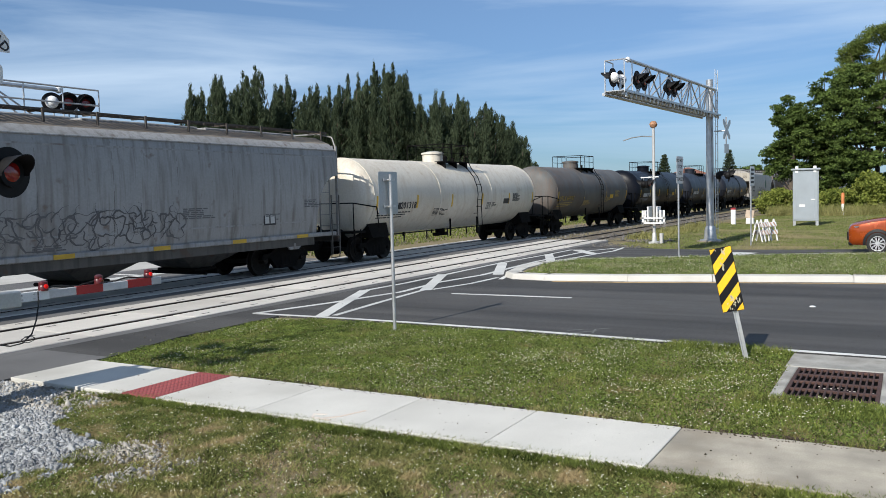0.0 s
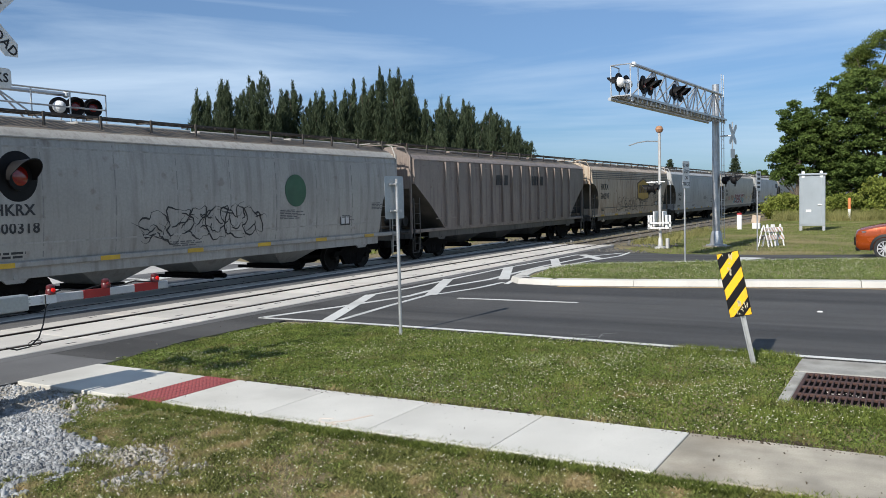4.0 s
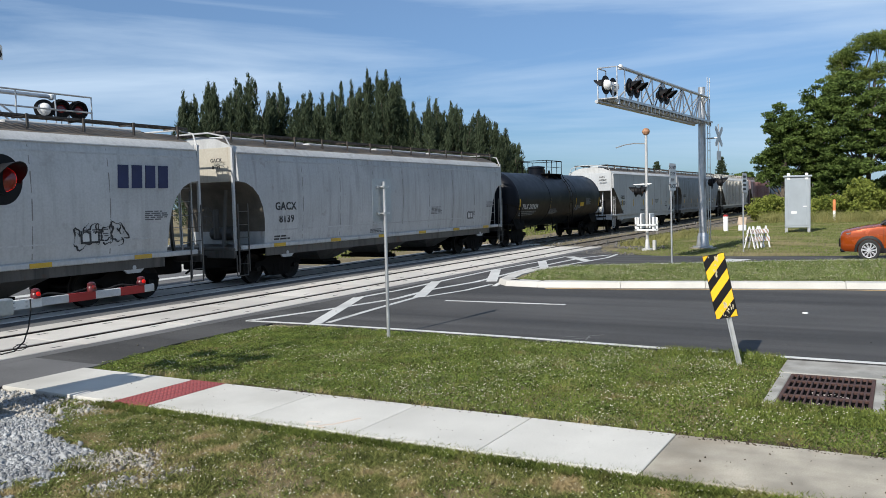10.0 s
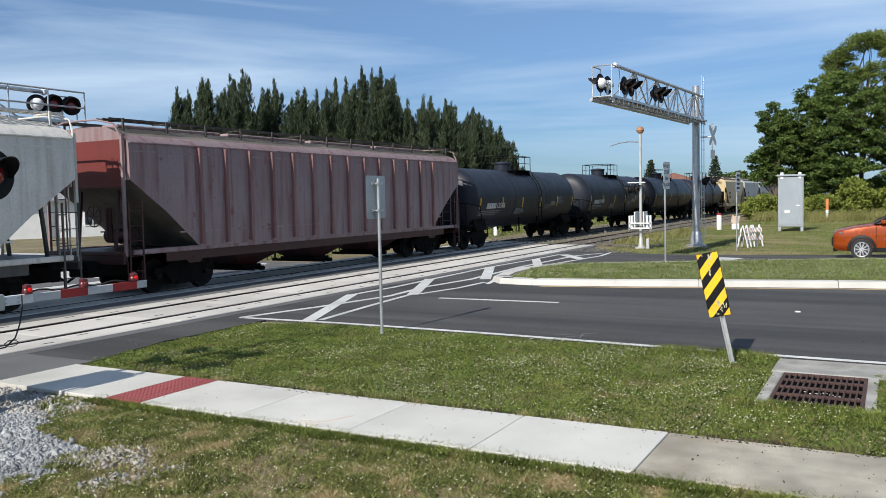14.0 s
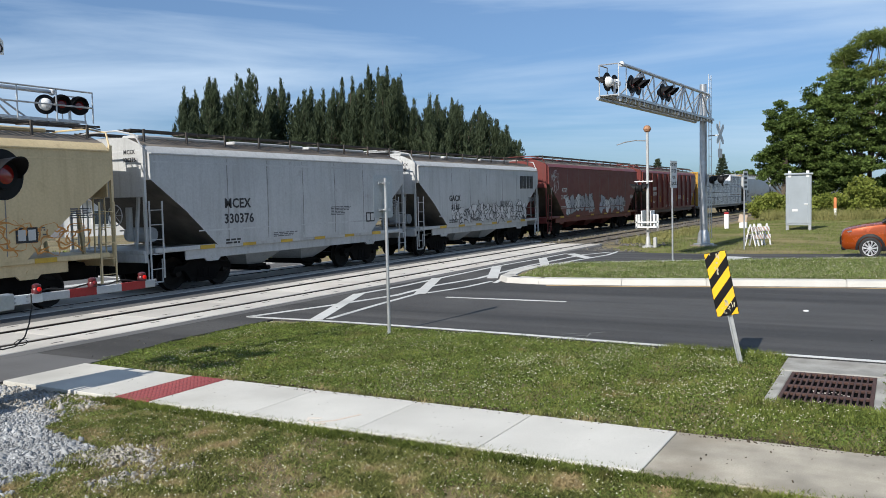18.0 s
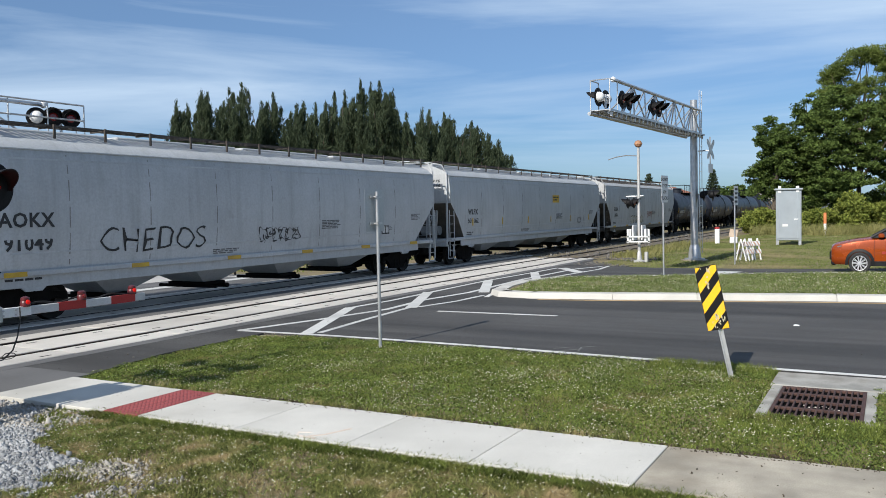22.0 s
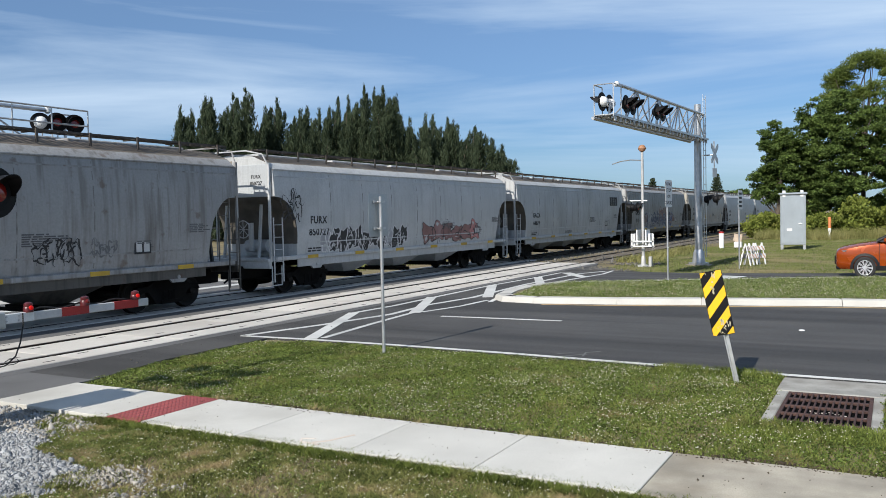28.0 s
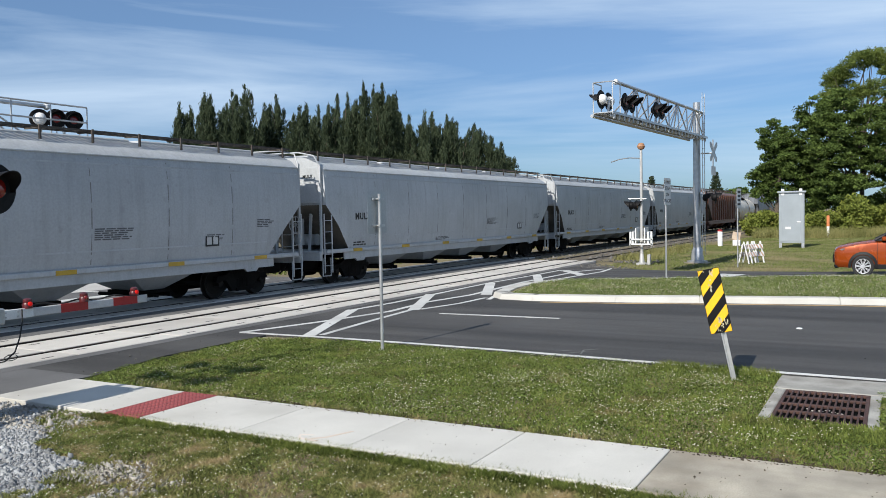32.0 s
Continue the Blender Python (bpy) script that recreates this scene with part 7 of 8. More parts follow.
def house(x, y, w, d, h, turn, roof_mat, label):
    t = thing("house", label, "house", m=pose(x, y, -0.05, 0, 0, turn))
    part("wall", box(B(), -w / 2, w / 2, -d / 2, d / 2, 0, h), HOUSE_WALL, t, smooth=0)
    bm = B()
    loft(bm, [[(-w / 2 - 0.5, -d / 2 - 0.5, h), (w / 2 + 0.5, -d / 2 - 0.5, h), (w / 2 + 0.5, d / 2 + 0.5, h), (-w / 2 - 0.5, d / 2 + 0.5, h)],
              [(-w / 2 - 0.5, -d / 2 - 0.5, h + 0.18), (w / 2 + 0.5, -d / 2 - 0.5, h + 0.18), (w / 2 + 0.5, d / 2 + 0.5, h + 0.18), (-w / 2 - 0.5, d / 2 + 0.5, h + 0.18)],
              [(-w / 2 + d * 0.4, -0.1, h + d * 0.28), (w / 2 - d * 0.4, -0.1, h + d * 0.28), (w / 2 - d * 0.4, 0.1, h + d * 0.28), (-w / 2 + d * 0.4, 0.1, h + d * 0.28)]])
    part("roof", bm, roof_mat, t, smooth=0)
    glass = surface("window glass", (0.03, 0.04, 0.05), 0.08, bump=0)
    n = max(2, int(w / 3.2))
    for i in range(n):
        cx = -w / 2 + w * (i + 0.5) / n
        if i == n // 2:
            dd = part("door", box(B(), cx - 0.48, cx + 0.48, -d / 2 - 0.05, -d / 2, 0.05, 2.1), GREY_ROOF, t, smooth=0)
            continue
        wi = part("window", box(B(), cx - 0.65, cx + 0.65, -d / 2 - 0.06, -d / 2, 0.9, 2.15), WHITE, t, smooth=0)
        for s in (-1, 1):
            part("pane", box(B(), cx + s * 0.31 - 0.27, cx + s * 0.31 + 0.27, -d / 2 - 0.075, -d / 2 - 0.055, 0.98, 2.07), glass, wi, smooth=0)
    return t


house(43.5, 64.0, 20, 9, 2.9, -30, GREY_ROOF, "low white house with a grey shingle roof beyond the tracks")
house(60.0, 82.0, 16, 9, 2.9, -30, GREY_ROOF, "low white house with a grey roof beyond the tracks")
house(140.0, 32.3, 4.5, 5, 4.6, -60, ROOF, "far house with a brown tiled roof")

# pale shoulder and lines of the road beyond the tracks
FAR_PAVE = surface("sun-bleached asphalt", (0.40, 0.39, 0.365), 0.9, var=0.15, scale=0.4, fine=40, bump=0.3)
slab("road_beyond", [(9.5, 24.0), (25.5, 24.0), (28, 31), (27, 70), (11, 70)], -0.2, -0.009, FAR_PAVE, "sun-bleached asphalt road beyond the tracks")
for x in (12.2, 18.6, 24.8):
    line([(x, 21.4), (x + 0.6, 68)], 0.14, z=-0.004)
line([(9.5, 21.9), (25.2, 21.9)], 0.55, z=-0.004)


def pipe_fence():
    t = thing("pipe_fence", "black painted pipe fence on the grass beyond the tracks", "fence", m=pose(0, 23.6, -0.05))
    x0, x1, n = 25.5, 92.0, 28
    post = finish("post", rod(B(), (0, 0, -0.1), (0, 0, 1.15), 0.045, n=8))
    for i in range(n + 1):
        put("post", post, BLACK, t, m=pose(x0 + (x1 - x0) * i / n, 0, 0))
    for z in (0.45, 0.80, 1.12):
        part("rail", rod(B(), (x0, 0, z), (x1, 0, z), 0.035, n=8), BLACK, t)


pipe_fence()
t = thing("bollard", "white round marker bollard on the grass beyond the tracks", "bollard", m=pose(48.0, 22.4, -0.05))
part("tube", lathe(B(), [(0.14, 0), (0.14, 1.1), (0.1, 1.16)], 12), WHITE, t)

# ---- plants ----


def soup(name, verts, faces, material, parent=None, label=""):
    """Many small faces as one mesh, from arrays."""
    me = bpy.data.meshes.new(name)
    k = faces.shape[1]
    me.vertices.add(len(verts))
    me.vertices.foreach_set("co", np.asarray(verts, dtype=np.float32).ravel())
    me.loops.add(faces.size)
    me.loops.foreach_set("vertex_index", faces.astype(np.int32).ravel())
    me.polygons.add(len(faces))
    me.polygons.foreach_set("loop_start", np.arange(0, faces.size, k, dtype=np.int32))
    me.update(calc_edges=True)
    return put(name, me, material, parent, label)


def cards(centres, length, width, up, rng, spread=0.5):
    """Leaf cards: slim diamonds round centres, leaning along up with some spread."""
    n = len(centres)
    d = up + rng.normal(0, spread, (n, 3))
    d /= np.linalg.norm(d, axis=1)[:, None]
    s = np.cross(d, rng.normal(0, 1, (n, 3)))
    s /= np.linalg.norm(s, axis=1)[:, None] + 1e-9
    L, w = length * rng.uniform(0.6, 1.3, (n, 1)), width * rng.uniform(0.6, 1.3, (n, 1))
    bend = rng.normal(0, 0.12, (n, 3)) * L
    v = np.stack([centres - d * L * 0.5, centres + s * w * 0.5 + bend, centres + d * L * 0.5, centres - s * w * 0.5 + bend], 1).reshape(-1, 3)
    return v, np.arange(4 * n).reshape(n, 4)


BARK = surface("grey-brown bark", (0.10, 0.08, 0.06), 0.9, var=0.3, scale=3, fine=15, bump=0.6)
NEEDLE = leaf("feathery pine foliage", (0.014, 0.026, 0.016), (0.105, 0.135, 0.075), 0.22, ((0.13, 0.105, 0.06), 0.16, 0.60, 0.6))
BROAD = leaf("broad green foliage", (0.012, 0.028, 0.008), (0.165, 0.235, 0.060), 0.45)
PINE = leaf("long pine needles", (0.05, 0.085, 0.02), (0.22, 0.27, 0.07), 0.4)
VINE = leaf("yellow-green vines", (0.07, 0.105, 0.018), (0.32, 0.35, 0.08), 0.5, ((0.17, 0.13, 0.06), 0.3, 0.58, 0.6))
REED = leaf("dry tall grass", (0.13, 0.15, 0.045), (0.38, 0.35, 0.15), 0.5)


def trunk_of(t, h, r, limbs, rng, lean=0.03, z_limb=0.3):
    bm = B()
    pts = [Vector((rng.normal(0, lean) * h * i / 5, rng.normal(0, lean) * h * i / 5, h * i / 5)) for i in range(6)]
    pts[0] = Vector((0, 0, -0.2))
    for i in range(5):
        rod(bm, pts[i], pts[i + 1], r * (1 - 0.17 * i), r * (1 - 0.17 * (i + 1)), 8, False)
    for e in limbs:
        f = rng.uniform(z_limb, 0.75)
        a = pts[0].lerp(pts[5], f)
        e = Vector(e)
        mid = a.lerp(e, 0.5) + Vector((0, 0, -0.3))
        rod(bm, a, mid, r * 0.38, r * 0.25, 6, False)
        rod(bm, mid, e, r * 0.25, r * 0.07, 6, False)
    part("trunk", bm, BARK, t)


def she_oak(x, y, h, seed, wide):
    """A tall, slim casuarina: one leader with steep side plumes of hanging, feathery twigs."""
    rng = np.random.default_rng(seed)
    t = thing("pine_tree", "tall dark feathery Australian pine with a pointed top", "tree", "row of pines beyond the tracks", pose(x, y, -0.05))
    plumes = [(0.0, 0.0, h * 0.05, h * 0.93, 1.0), (0.0, 0.0, h * 0.5, h, 0.5)]
    for i in range(15):
        a, r = rng.uniform(0, 6.28), rng.uniform(0.2, 1.0) * wide
        z1 = h * (0.985 - 0.42 * (r / wide) ** 1.5 * rng.uniform(0.5, 1.3))
        z0 = z1 - h * rng.uniform(0.22, 0.40)
        plumes.append((r * math.cos(a), r * math.sin(a), max(0.2, z0 - 1.0), z1, rng.uniform(0.44, 0.72)))
    for i in range(9):
        a, r = rng.uniform(0, 6.28), rng.uniform(0.3, 1.1) * wide
        plumes.append((r * math.cos(a), r * math.sin(a), 0.3 + h * 0.12 * (i % 2), h * rng.uniform(0.45, 0.80), 0.85))
    trunk_of(t, h * 0.9, 0.2, [(p[0], p[1], (p[2] + p[3]) / 2) for p in plumes[2:8]], rng)
    cs, ways = [], []
    for px, py, z0, z1, ww in plumes:
        # steep shoots leave the leader all the way up and carry the twigs; the spire closes to a point
        k = int(10.5 * (z1 - z0) * ww ** 0.7)
        f = rng.uniform(0, 1, k) ** 0.8
        rad = wide * ww * (1.0 - f) ** 0.88 * rng.uniform(0.1, 1.25, k) ** 0.7
        a = rng.uniform(0, 6.283, k)
        root = np.stack([px + 0.45 * rad * np.cos(a) + 0.35 * f, py + 0.45 * rad * np.sin(a), z0 + (z1 - z0) * f - 0.5], 1)
        d = np.stack([0.55 * rad * np.cos(a), 0.55 * rad * np.sin(a), rng.uniform(0.55, 1.25, k) * (1 - 0.45 * f)], 1)
        m = 10
        u = rng.uniform(0.1, 1.0, (k, m, 1))
        c = root[:, None, :] + d[:, None, :] * u + rng.normal(0, 0.11, (k, m, 3)) * (1.25 - u)
        cs.append(c.reshape(-1, 3))
        ways.append(np.repeat(d / np.linalg.norm(d, axis=1)[:, None], m, 0))
    c = np.concatenate(cs)
    v, f = cards(c, 0.66, 0.085, np.concatenate(ways), rng, 0.30)
    soup("crown", v, f, NEEDLE, t)


PINES = [(46.3, 17.3), (45.6, 17.1), (44.7, 18.7), (44.3, 18.5), (42.9, 18.9), (42.1, 19.8), (40.8, 17.6), (40.0, 18.6), (38.5, 17.1), (38.0, 17.5), (37.2, 17.3), (36.5, 17.3), (35.9, 18.5), (35.2, 18.6), (34.6, 18.1), (34.1, 20.2), (33.4, 19.7), (32.8, 20.2), (31.9, 18.8), (31.0, 15.7), (29.9, 16.5), (29.4, 16.3), (28.4, 15.7), (28.0, 15.6), (27.0, 13.5), (26.5, 14.5), (26.1, 13.9), (25.4, 12.7), (24.7, 12.1), (23.9, 8.8)]
for i, (a, h) in enumerate(PINES):
    r = 110 + 5 * math.sin(i * 2.1)
    she_oak(r * math.cos(radians(a)), r * math.sin(radians(a)), 2.36 + (h - 2.36) * r / 110, 100 + i, 3.0 if 24.5 < a < 45.5 else 1.8)
for i in range(24):
    # a second row behind closes the gaps low down
    a = 24.8 + 21.2 * (i + 0.5) / 24
    h = float(np.interp(a, [23.9, 25, 27, 29, 31, 33, 35, 38, 42, 46.3], [6, 9, 11, 13, 13.5, 15.5, 15, 14.5, 15.5, 14]))
    if not 30.2 < a < 31.2 and not 39.0 < a < 39.6:
        she_oak(118 * math.cos(radians(a)), 118 * math.sin(radians(a)), h, 200 + i, 2.1)


def leafy(name, x, y, envelope, n, seed, material, label, leaf_len=0.30, leaf_w=0.19, per=210, r0=0.9, flat=0.55, trunk_h=8, trunk_r=0.25, group="trees beside the track"):
    """A broad tree: clumps of leaves at the ends of limbs, spread through an envelope of ellipsoids (cx, cy, cz, rx, ry, rz)."""
    rng = np.random.default_rng(seed)
    t = thing(name, label, "tree", group, pose(x, y, -0.05))
    ends, cs, ups = [], [], []
    vol = np.array([e[3] * e[4] * e[5] for e in envelope])
    for k in range(n):
        e = envelope[rng.choice(len(envelope), p=vol / vol.sum())]
        d = rng.normal(0, 1, 3)
        d /= np.linalg.norm(d)
        q = np.array(e[:3]) + d * np.array(e[3:]) * (rng.uniform(0.62, 1.0) if k % 4 else rng.uniform(0.1, 0.6))
        r = r0 * rng.uniform(0.55, 1.3)
        ends.append(q)
        m = int(per * r / r0)
        p = rng.normal(0, 1, (m, 3))
        p /= np.linalg.norm(p, axis=1)[:, None]
        p *= rng.uniform(0.35, 1.0, (m, 1)) * np.array([r, r, r * flat])
        cs.append(q + p)
        ups.append(p / r + np.array([0, 0, 0.15]))
    trunk_of(t, trunk_h, trunk_r, ends[:14], rng, 0.04, 0.25)
    v, f = cards(np.concatenate(cs), leaf_len, leaf_w, np.concatenate(ups), rng, 0.8)
    soup("crown", v, f, material, t)


def polar(r, a):
    return r * math.cos(radians(a)), r * math.sin(radians(a))


FINE = dict(leaf_len=0.27, leaf_w=0.13, per=130, r0=0.62, flat=0.5)
x, y = polar(82, 6.7)
leafy("broadleaf_tree", x, y, [(0, 0.2, 7.6, 2.0, 1.35, 3.0), (0, 0.9, 5.0, 1.8, 1.5, 2.0), (0, -1.0, 6.6, 2.0, 1.8, 3.4)], 210, 1, BROAD, "dense dark green broadleaf tree beside the track", trunk_h=7, **FINE)
x, y = polar(84, 4.6)
leafy("broadleaf_tree", x, y, [(0, 0.2, 7.6, 2.6, 2.2, 4.0), (0, -0.6, 4.0, 2.4, 2.6, 3.0), (0, -0.4, 10.8, 1.8, 1.9, 2.0)], 280, 2, BROAD, "dense green broadleaf tree with hanging creepers", trunk_h=9, **FINE)
x, y = polar(86, 1.9)
leafy("slash_pine", x, y, [(0, 2.2, 14.0, 1.8, 1.0, 1.2), (0, 1.2, 15.2, 1.8, 1.1, 0.9), (0, -0.6, 16.1, 2.2, 1.6, 0.8), (0, 2.0, 12.6, 2.0, 1.5, 0.9), (0, -2.8, 15.6, 2.4, 1.8, 1.2), (0, 0.2, 13.2, 2.0, 1.8, 1.0), (0, -3.0, 13.0, 2.0, 2.0, 1.4)], 230, 3, PINE, "tall pine with open airy needle clumps", 0.42, 0.06, 130, 0.68, 0.6, 15.5, 0.26)
x, y = polar(80, 2.3)
leafy("broadleaf_tree", x, y, [(0, 0.4, 7.4, 2.6, 2.8, 4.4), (0, -2.6, 8.0, 2.4, 2.4, 4.4), (0, 1.0, 4.0, 2.4, 2.6, 2.6), (0, 1.0, 10.8, 2.2, 2.0, 2.0)], 380, 4, BROAD, "large green broadleaf tree behind the verge", trunk_h=9, **FINE)
x, y = polar(83, -0.9)
leafy("broadleaf_tree", x, y, [(0, 0, 8.0, 3, 3.2, 5.0), (0, 0.3, 11.6, 2.2, 2.2, 2.0), (0, 0.6, 3.4, 2.6, 3.4, 3.0)], 340, 5, BROAD, "large green broadleaf tree behind the verge", trunk_h=10, **FINE)
for i, (r, a, h, w) in enumerate(((77, 1.0, 3.4, 3.4), (76, 3.2, 2.6, 2.8), (77, -1.6, 4.2, 3.4), (78, 5.2, 2.0, 2.0), (80, 7.4, 2.2, 1.8))):
    x, y = polar(r, a)
    leafy("creeper_bush", x, y, [(0, 0, h * 0.45, 1.8, w, h * 0.55), (0, w * 0.4, h * 0.3, 1.6, w * 0.6, h * 0.4)], 60, 20 + i, VINE, "tangled yellow-green creeper bush at the wood's edge", 0.24, 0.16, 190, 0.7, 0.7, 1.5, 0.08, "bushes at the wood's edge")
# far wood that closes the gaps, and single far trees
for i, (a, r, h, w) in enumerate(((9.3, 165, 6.5, 4.5), (8.2, 160, 6.4, 4.5), (19.7, 170, 6.0, 5.0), (12.6, 190, 5.0, 7.0), (16.5, 200, 5.2, 8.0), (22.3, 190, 5.6, 7.0))):
    x, y = polar(r, a)
    leafy("broadleaf_tree", x, y, [(0, 0, h * 0.55, w * 0.7, w, h * 0.5)], 55, 40 + i, BROAD, "distant rounded green tree", 0.7, 0.45, 60, 1.3, 0.6, 4, 0.25, "distant trees")


def norfolk(x, y, h, seed):
    """A tiered conifer with level whorls."""
    rng = np.random.default_rng(seed)
    t = thing("norfolk_pine", "distant dark conifer with tiered branches", "tree", "distant conifers", pose(x, y, -0.05))
    trunk_of(t, h, 0.18, [], rng, 0.005)
    cs = []
    for k in range(13):
        z = h * (0.25 + 0.74 * k / 12)
        r = 2.0 * (1 - (z / h - 0.25) / 0.78) + 0.15
        for j in range(7):
            a = 6.283 * j / 7 + k
            s = rng.uniform(0.1, 1, 34)
            cs.append(np.stack([r * s * math.cos(a), r * s * math.sin(a), z + 0.18 * s * r], 1) + rng.normal(0, 0.10, (34, 3)))
    v, f = cards(np.concatenate(cs), 0.5, 0.16, np.array([0, 0, 0.6]), rng, 0.6)
    soup("crown", v, f, NEEDLE, t)


norfolk(*polar(150, 14.5), 8.3, 61)
norfolk(*polar(150, 10.4), 8.7, 62)


def points_in(n, x0, x1, y0, y1, keep, rng):
    p = np.stack([rng.uniform(x0, x1, n), rng.uniform(y0, y1, n)], 1)
    return p[keep(p[:, 0], p[:, 1])]


def blades(name, pts, z, h, w, material, rng, label, lean=0.35, plain=False):
    n = len(pts)
    base = np.column_stack([pts, np.full(n, z)])
    a = rng.uniform(0, 6.283, n)
    side = np.column_stack([np.cos(a), np.sin(a), np.zeros(n)]) * (w * rng.uniform(0.6, 1.4, (n, 1)))
    hh = h * rng.uniform(0.35, 1.25, (n, 1))
    tip = base + np.column_stack([rng.normal(0, lean, n), rng.normal(0, lean, n), np.ones(n)]) * hh
    mid = base * 0.5 + tip * 0.5 + np.column_stack([np.zeros((n, 2)), 0.12 * hh])
    if plain:
        v = np.stack([base - side, base + side, tip], 1).reshape(-1, 3)
        f = np.arange(3 * n).reshape(n, 3)
    else:
        v = np.stack([base - side, base + side, mid + side * 0.7, tip, mid - side * 0.7], 1).reshape(-1, 3)
        f = np.arange(5 * n).reshape(n, 5)
    return tagged(soup(name, v, f, material), label, "grass", "", "stuff")


GRASS = leaf("lawn grass", (0.012, 0.028, 0.005), (0.29, 0.345, 0.085), 1.9, ((0.32, 0.24, 0.12), 1.5, 0.56, 0.65))
WORN = leaf("worn lawn grass", (0.02, 0.032, 0.008), (0.38, 0.40, 0.13), 2.6, ((0.46, 0.34, 0.20), 2.6, 0.50, 0.8))
CLOVER = leaf("clover leaves", (0.012, 0.030, 0.006), (0.27, 0.35, 0.085), 2.4, ((0.27, 0.22, 0.10), 1.7, 0.56, 0.6))


def leaflets(name, pts, z, h, size, material, rng, label):
    """Low clover: small, nearly level leaves on unseen stalks at uneven heights."""
    n = len(pts)
    c = np.column_stack([pts, z + h * rng.uniform(0.3, 1.2, n)])
    nrm = np.column_stack([rng.normal(0, 0.45, (n, 2)), np.ones(n)])
    nrm /= np.linalg.norm(nrm, axis=1)[:, None]
    u = np.cross(nrm, rng.normal(0, 1, (n, 3)))
    u /= np.linalg.norm(u, axis=1)[:, None]
    w = np.cross(nrm, u)
    r = size * rng.uniform(0.6, 1.35, (n, 1))
    v = np.stack([c - u * r, c + w * r * 0.8, c + u * r, c - w * r * 0.8], 1).reshape(-1, 3)
    return tagged(soup(name, v, np.arange(4 * n).reshape(n, 4), material), label, "clover", "", "stuff")

rng = np.random.default_rng(9)
edge_x = [p[0] for p in NEAR_EDGE]


def drift(x, y, s, seed):
    """A smooth random field, 0 to 1, for uneven growth."""
    r = np.random.default_rng(seed)
    out = np.zeros_like(x)
    for k in range(7):
        f, g, p = r.normal(0, s, 2), r.uniform(0.5, 1), r.uniform(0, 6.28)
        out += g * np.sin(f[0] * x + f[1] * y + p)
    return 0.5 + out / 8


def on_verge(x, y):
    far_limit = np.interp(y, [-30, 0, 2, 6, 9, 10.4, 11.1], [12.5, 12.5, 12.78, 12.88, 12.93, 12.88, 12.5]) + 0.06 * np.sin(y * 7) + 0.04 * np.sin(y * 17)
    top = np.interp(x, [8.06, 8.7, 10, 12.5, 12.9], [10.72, 10.95, 11.15, 11.2, 11.15]) + 0.05 * np.sin(x * 9)
    drain = (x > 9.92) & (y < 1.38 + 0.03 * np.sin(x * 21)) & (y > 0.18 + 0.03 * np.sin(x * 13))
    lip = (x > 11.85 - 0.05 * np.sin(y * 9)) & (y < 1.44 + 0.03 * np.sin(x * 15))
    return (x > 8.05 + 0.035 * np.sin(y * 11)) & (x < far_limit) & (y < top) & ~drain & ~lip


def on_front(x, y):
    edge = np.interp(x, [3, 4, 4.65, 5.3, 5.6, 6.0, 6.4, 6.8], [6.9, 6.8, 6.75, 7.05, 7.9, 8.5, 9.2, 9.6])
    edge = edge + 0.10 * np.sin(x * 9 + y) + 0.07 * np.sin(y * 13 + x * 17) + 0.5 * (drift(x, y, 7, 3) - 0.5)
    return (x < 6.82 + 0.03 * np.sin(y * 9)) & (y < edge)


def in_sight(x, y):
    a = np.degrees(np.arctan2(y, x))
    return (np.hypot(x, y) > 5.6) & (a > -3) & (a < 62)


p = points_in(124000, 8.0, 12.95, -1.5, 11.3, on_verge, rng)
p = p[rng.uniform(0, 1, len(p)) < 0.15 + 1.3 * drift(p[:, 0], p[:, 1], 1.6, 15)]
leaflets("verge_clover", p, -0.05, 0.045, 0.0125, CLOVER, rng, "low green clover leaves in the road verge")
p = points_in(155000, 8.0, 12.95, -1.5, 11.3, on_verge, rng)
p = p[rng.uniform(0, 1, len(p)) < 0.35 + 0.8 * drift(p[:, 0], p[:, 1], 2.2, 5)]
blades("verge_grass", p, -0.05, 0.043, 0.0065, GRASS, rng, "short green lawn with clover on the road verge", 0.7)
p = points_in(5000, 9.2, 9.90, -0.4, 1.7, on_verge, rng)
blades("edge_grass", p, -0.05, 0.075, 0.006, GRASS, rng, "longer grass leaning over the storm drain", 0.45)
p = points_in(3000, 12.3, 12.9, 1.45, 3.2, on_verge, rng)
blades("edge_grass", p, -0.05, 0.10, 0.006, GRASS, rng, "longer grass round the hazard marker", 0.5)
p = points_in(400000, 2.6, 6.9, -0.5, 9.6, lambda x, y: on_front(x, y) & in_sight(x, y), rng)
p = p[rng.uniform(0, 1, len(p)) < np.clip(0.32 + 1.5 * (drift(p[:, 0], p[:, 1], 3.0, 6) - 0.25) + 0.25 * np.sin(p[:, 0] * 11) * np.sin(p[:, 1] * 13) - 0.35 * np.exp(-((p[:, 0] - 5.3) ** 2 + (p[:, 1] - 6.0) ** 2) / 0.8), 0.06, 1)]
p0 = p
blades("front_grass", p, -0.05, 0.042, 0.005, WORN, rng, "patchy worn grass with bare sandy spots", 0.9)
p = p0[rng.uniform(0, 1, len(p0)) < 0.32 * (drift(p0[:, 0], p0[:, 1], 2.5, 19) > 0.42)]
leaflets("front_clover", p, -0.05, 0.035, 0.010, CLOVER, rng, "small clover leaves in the worn grass")
p = points_in(16000, -8, 6.75, -9, 9.4, lambda x, y: on_front(x, y) & ~in_sight(x, y), rng)
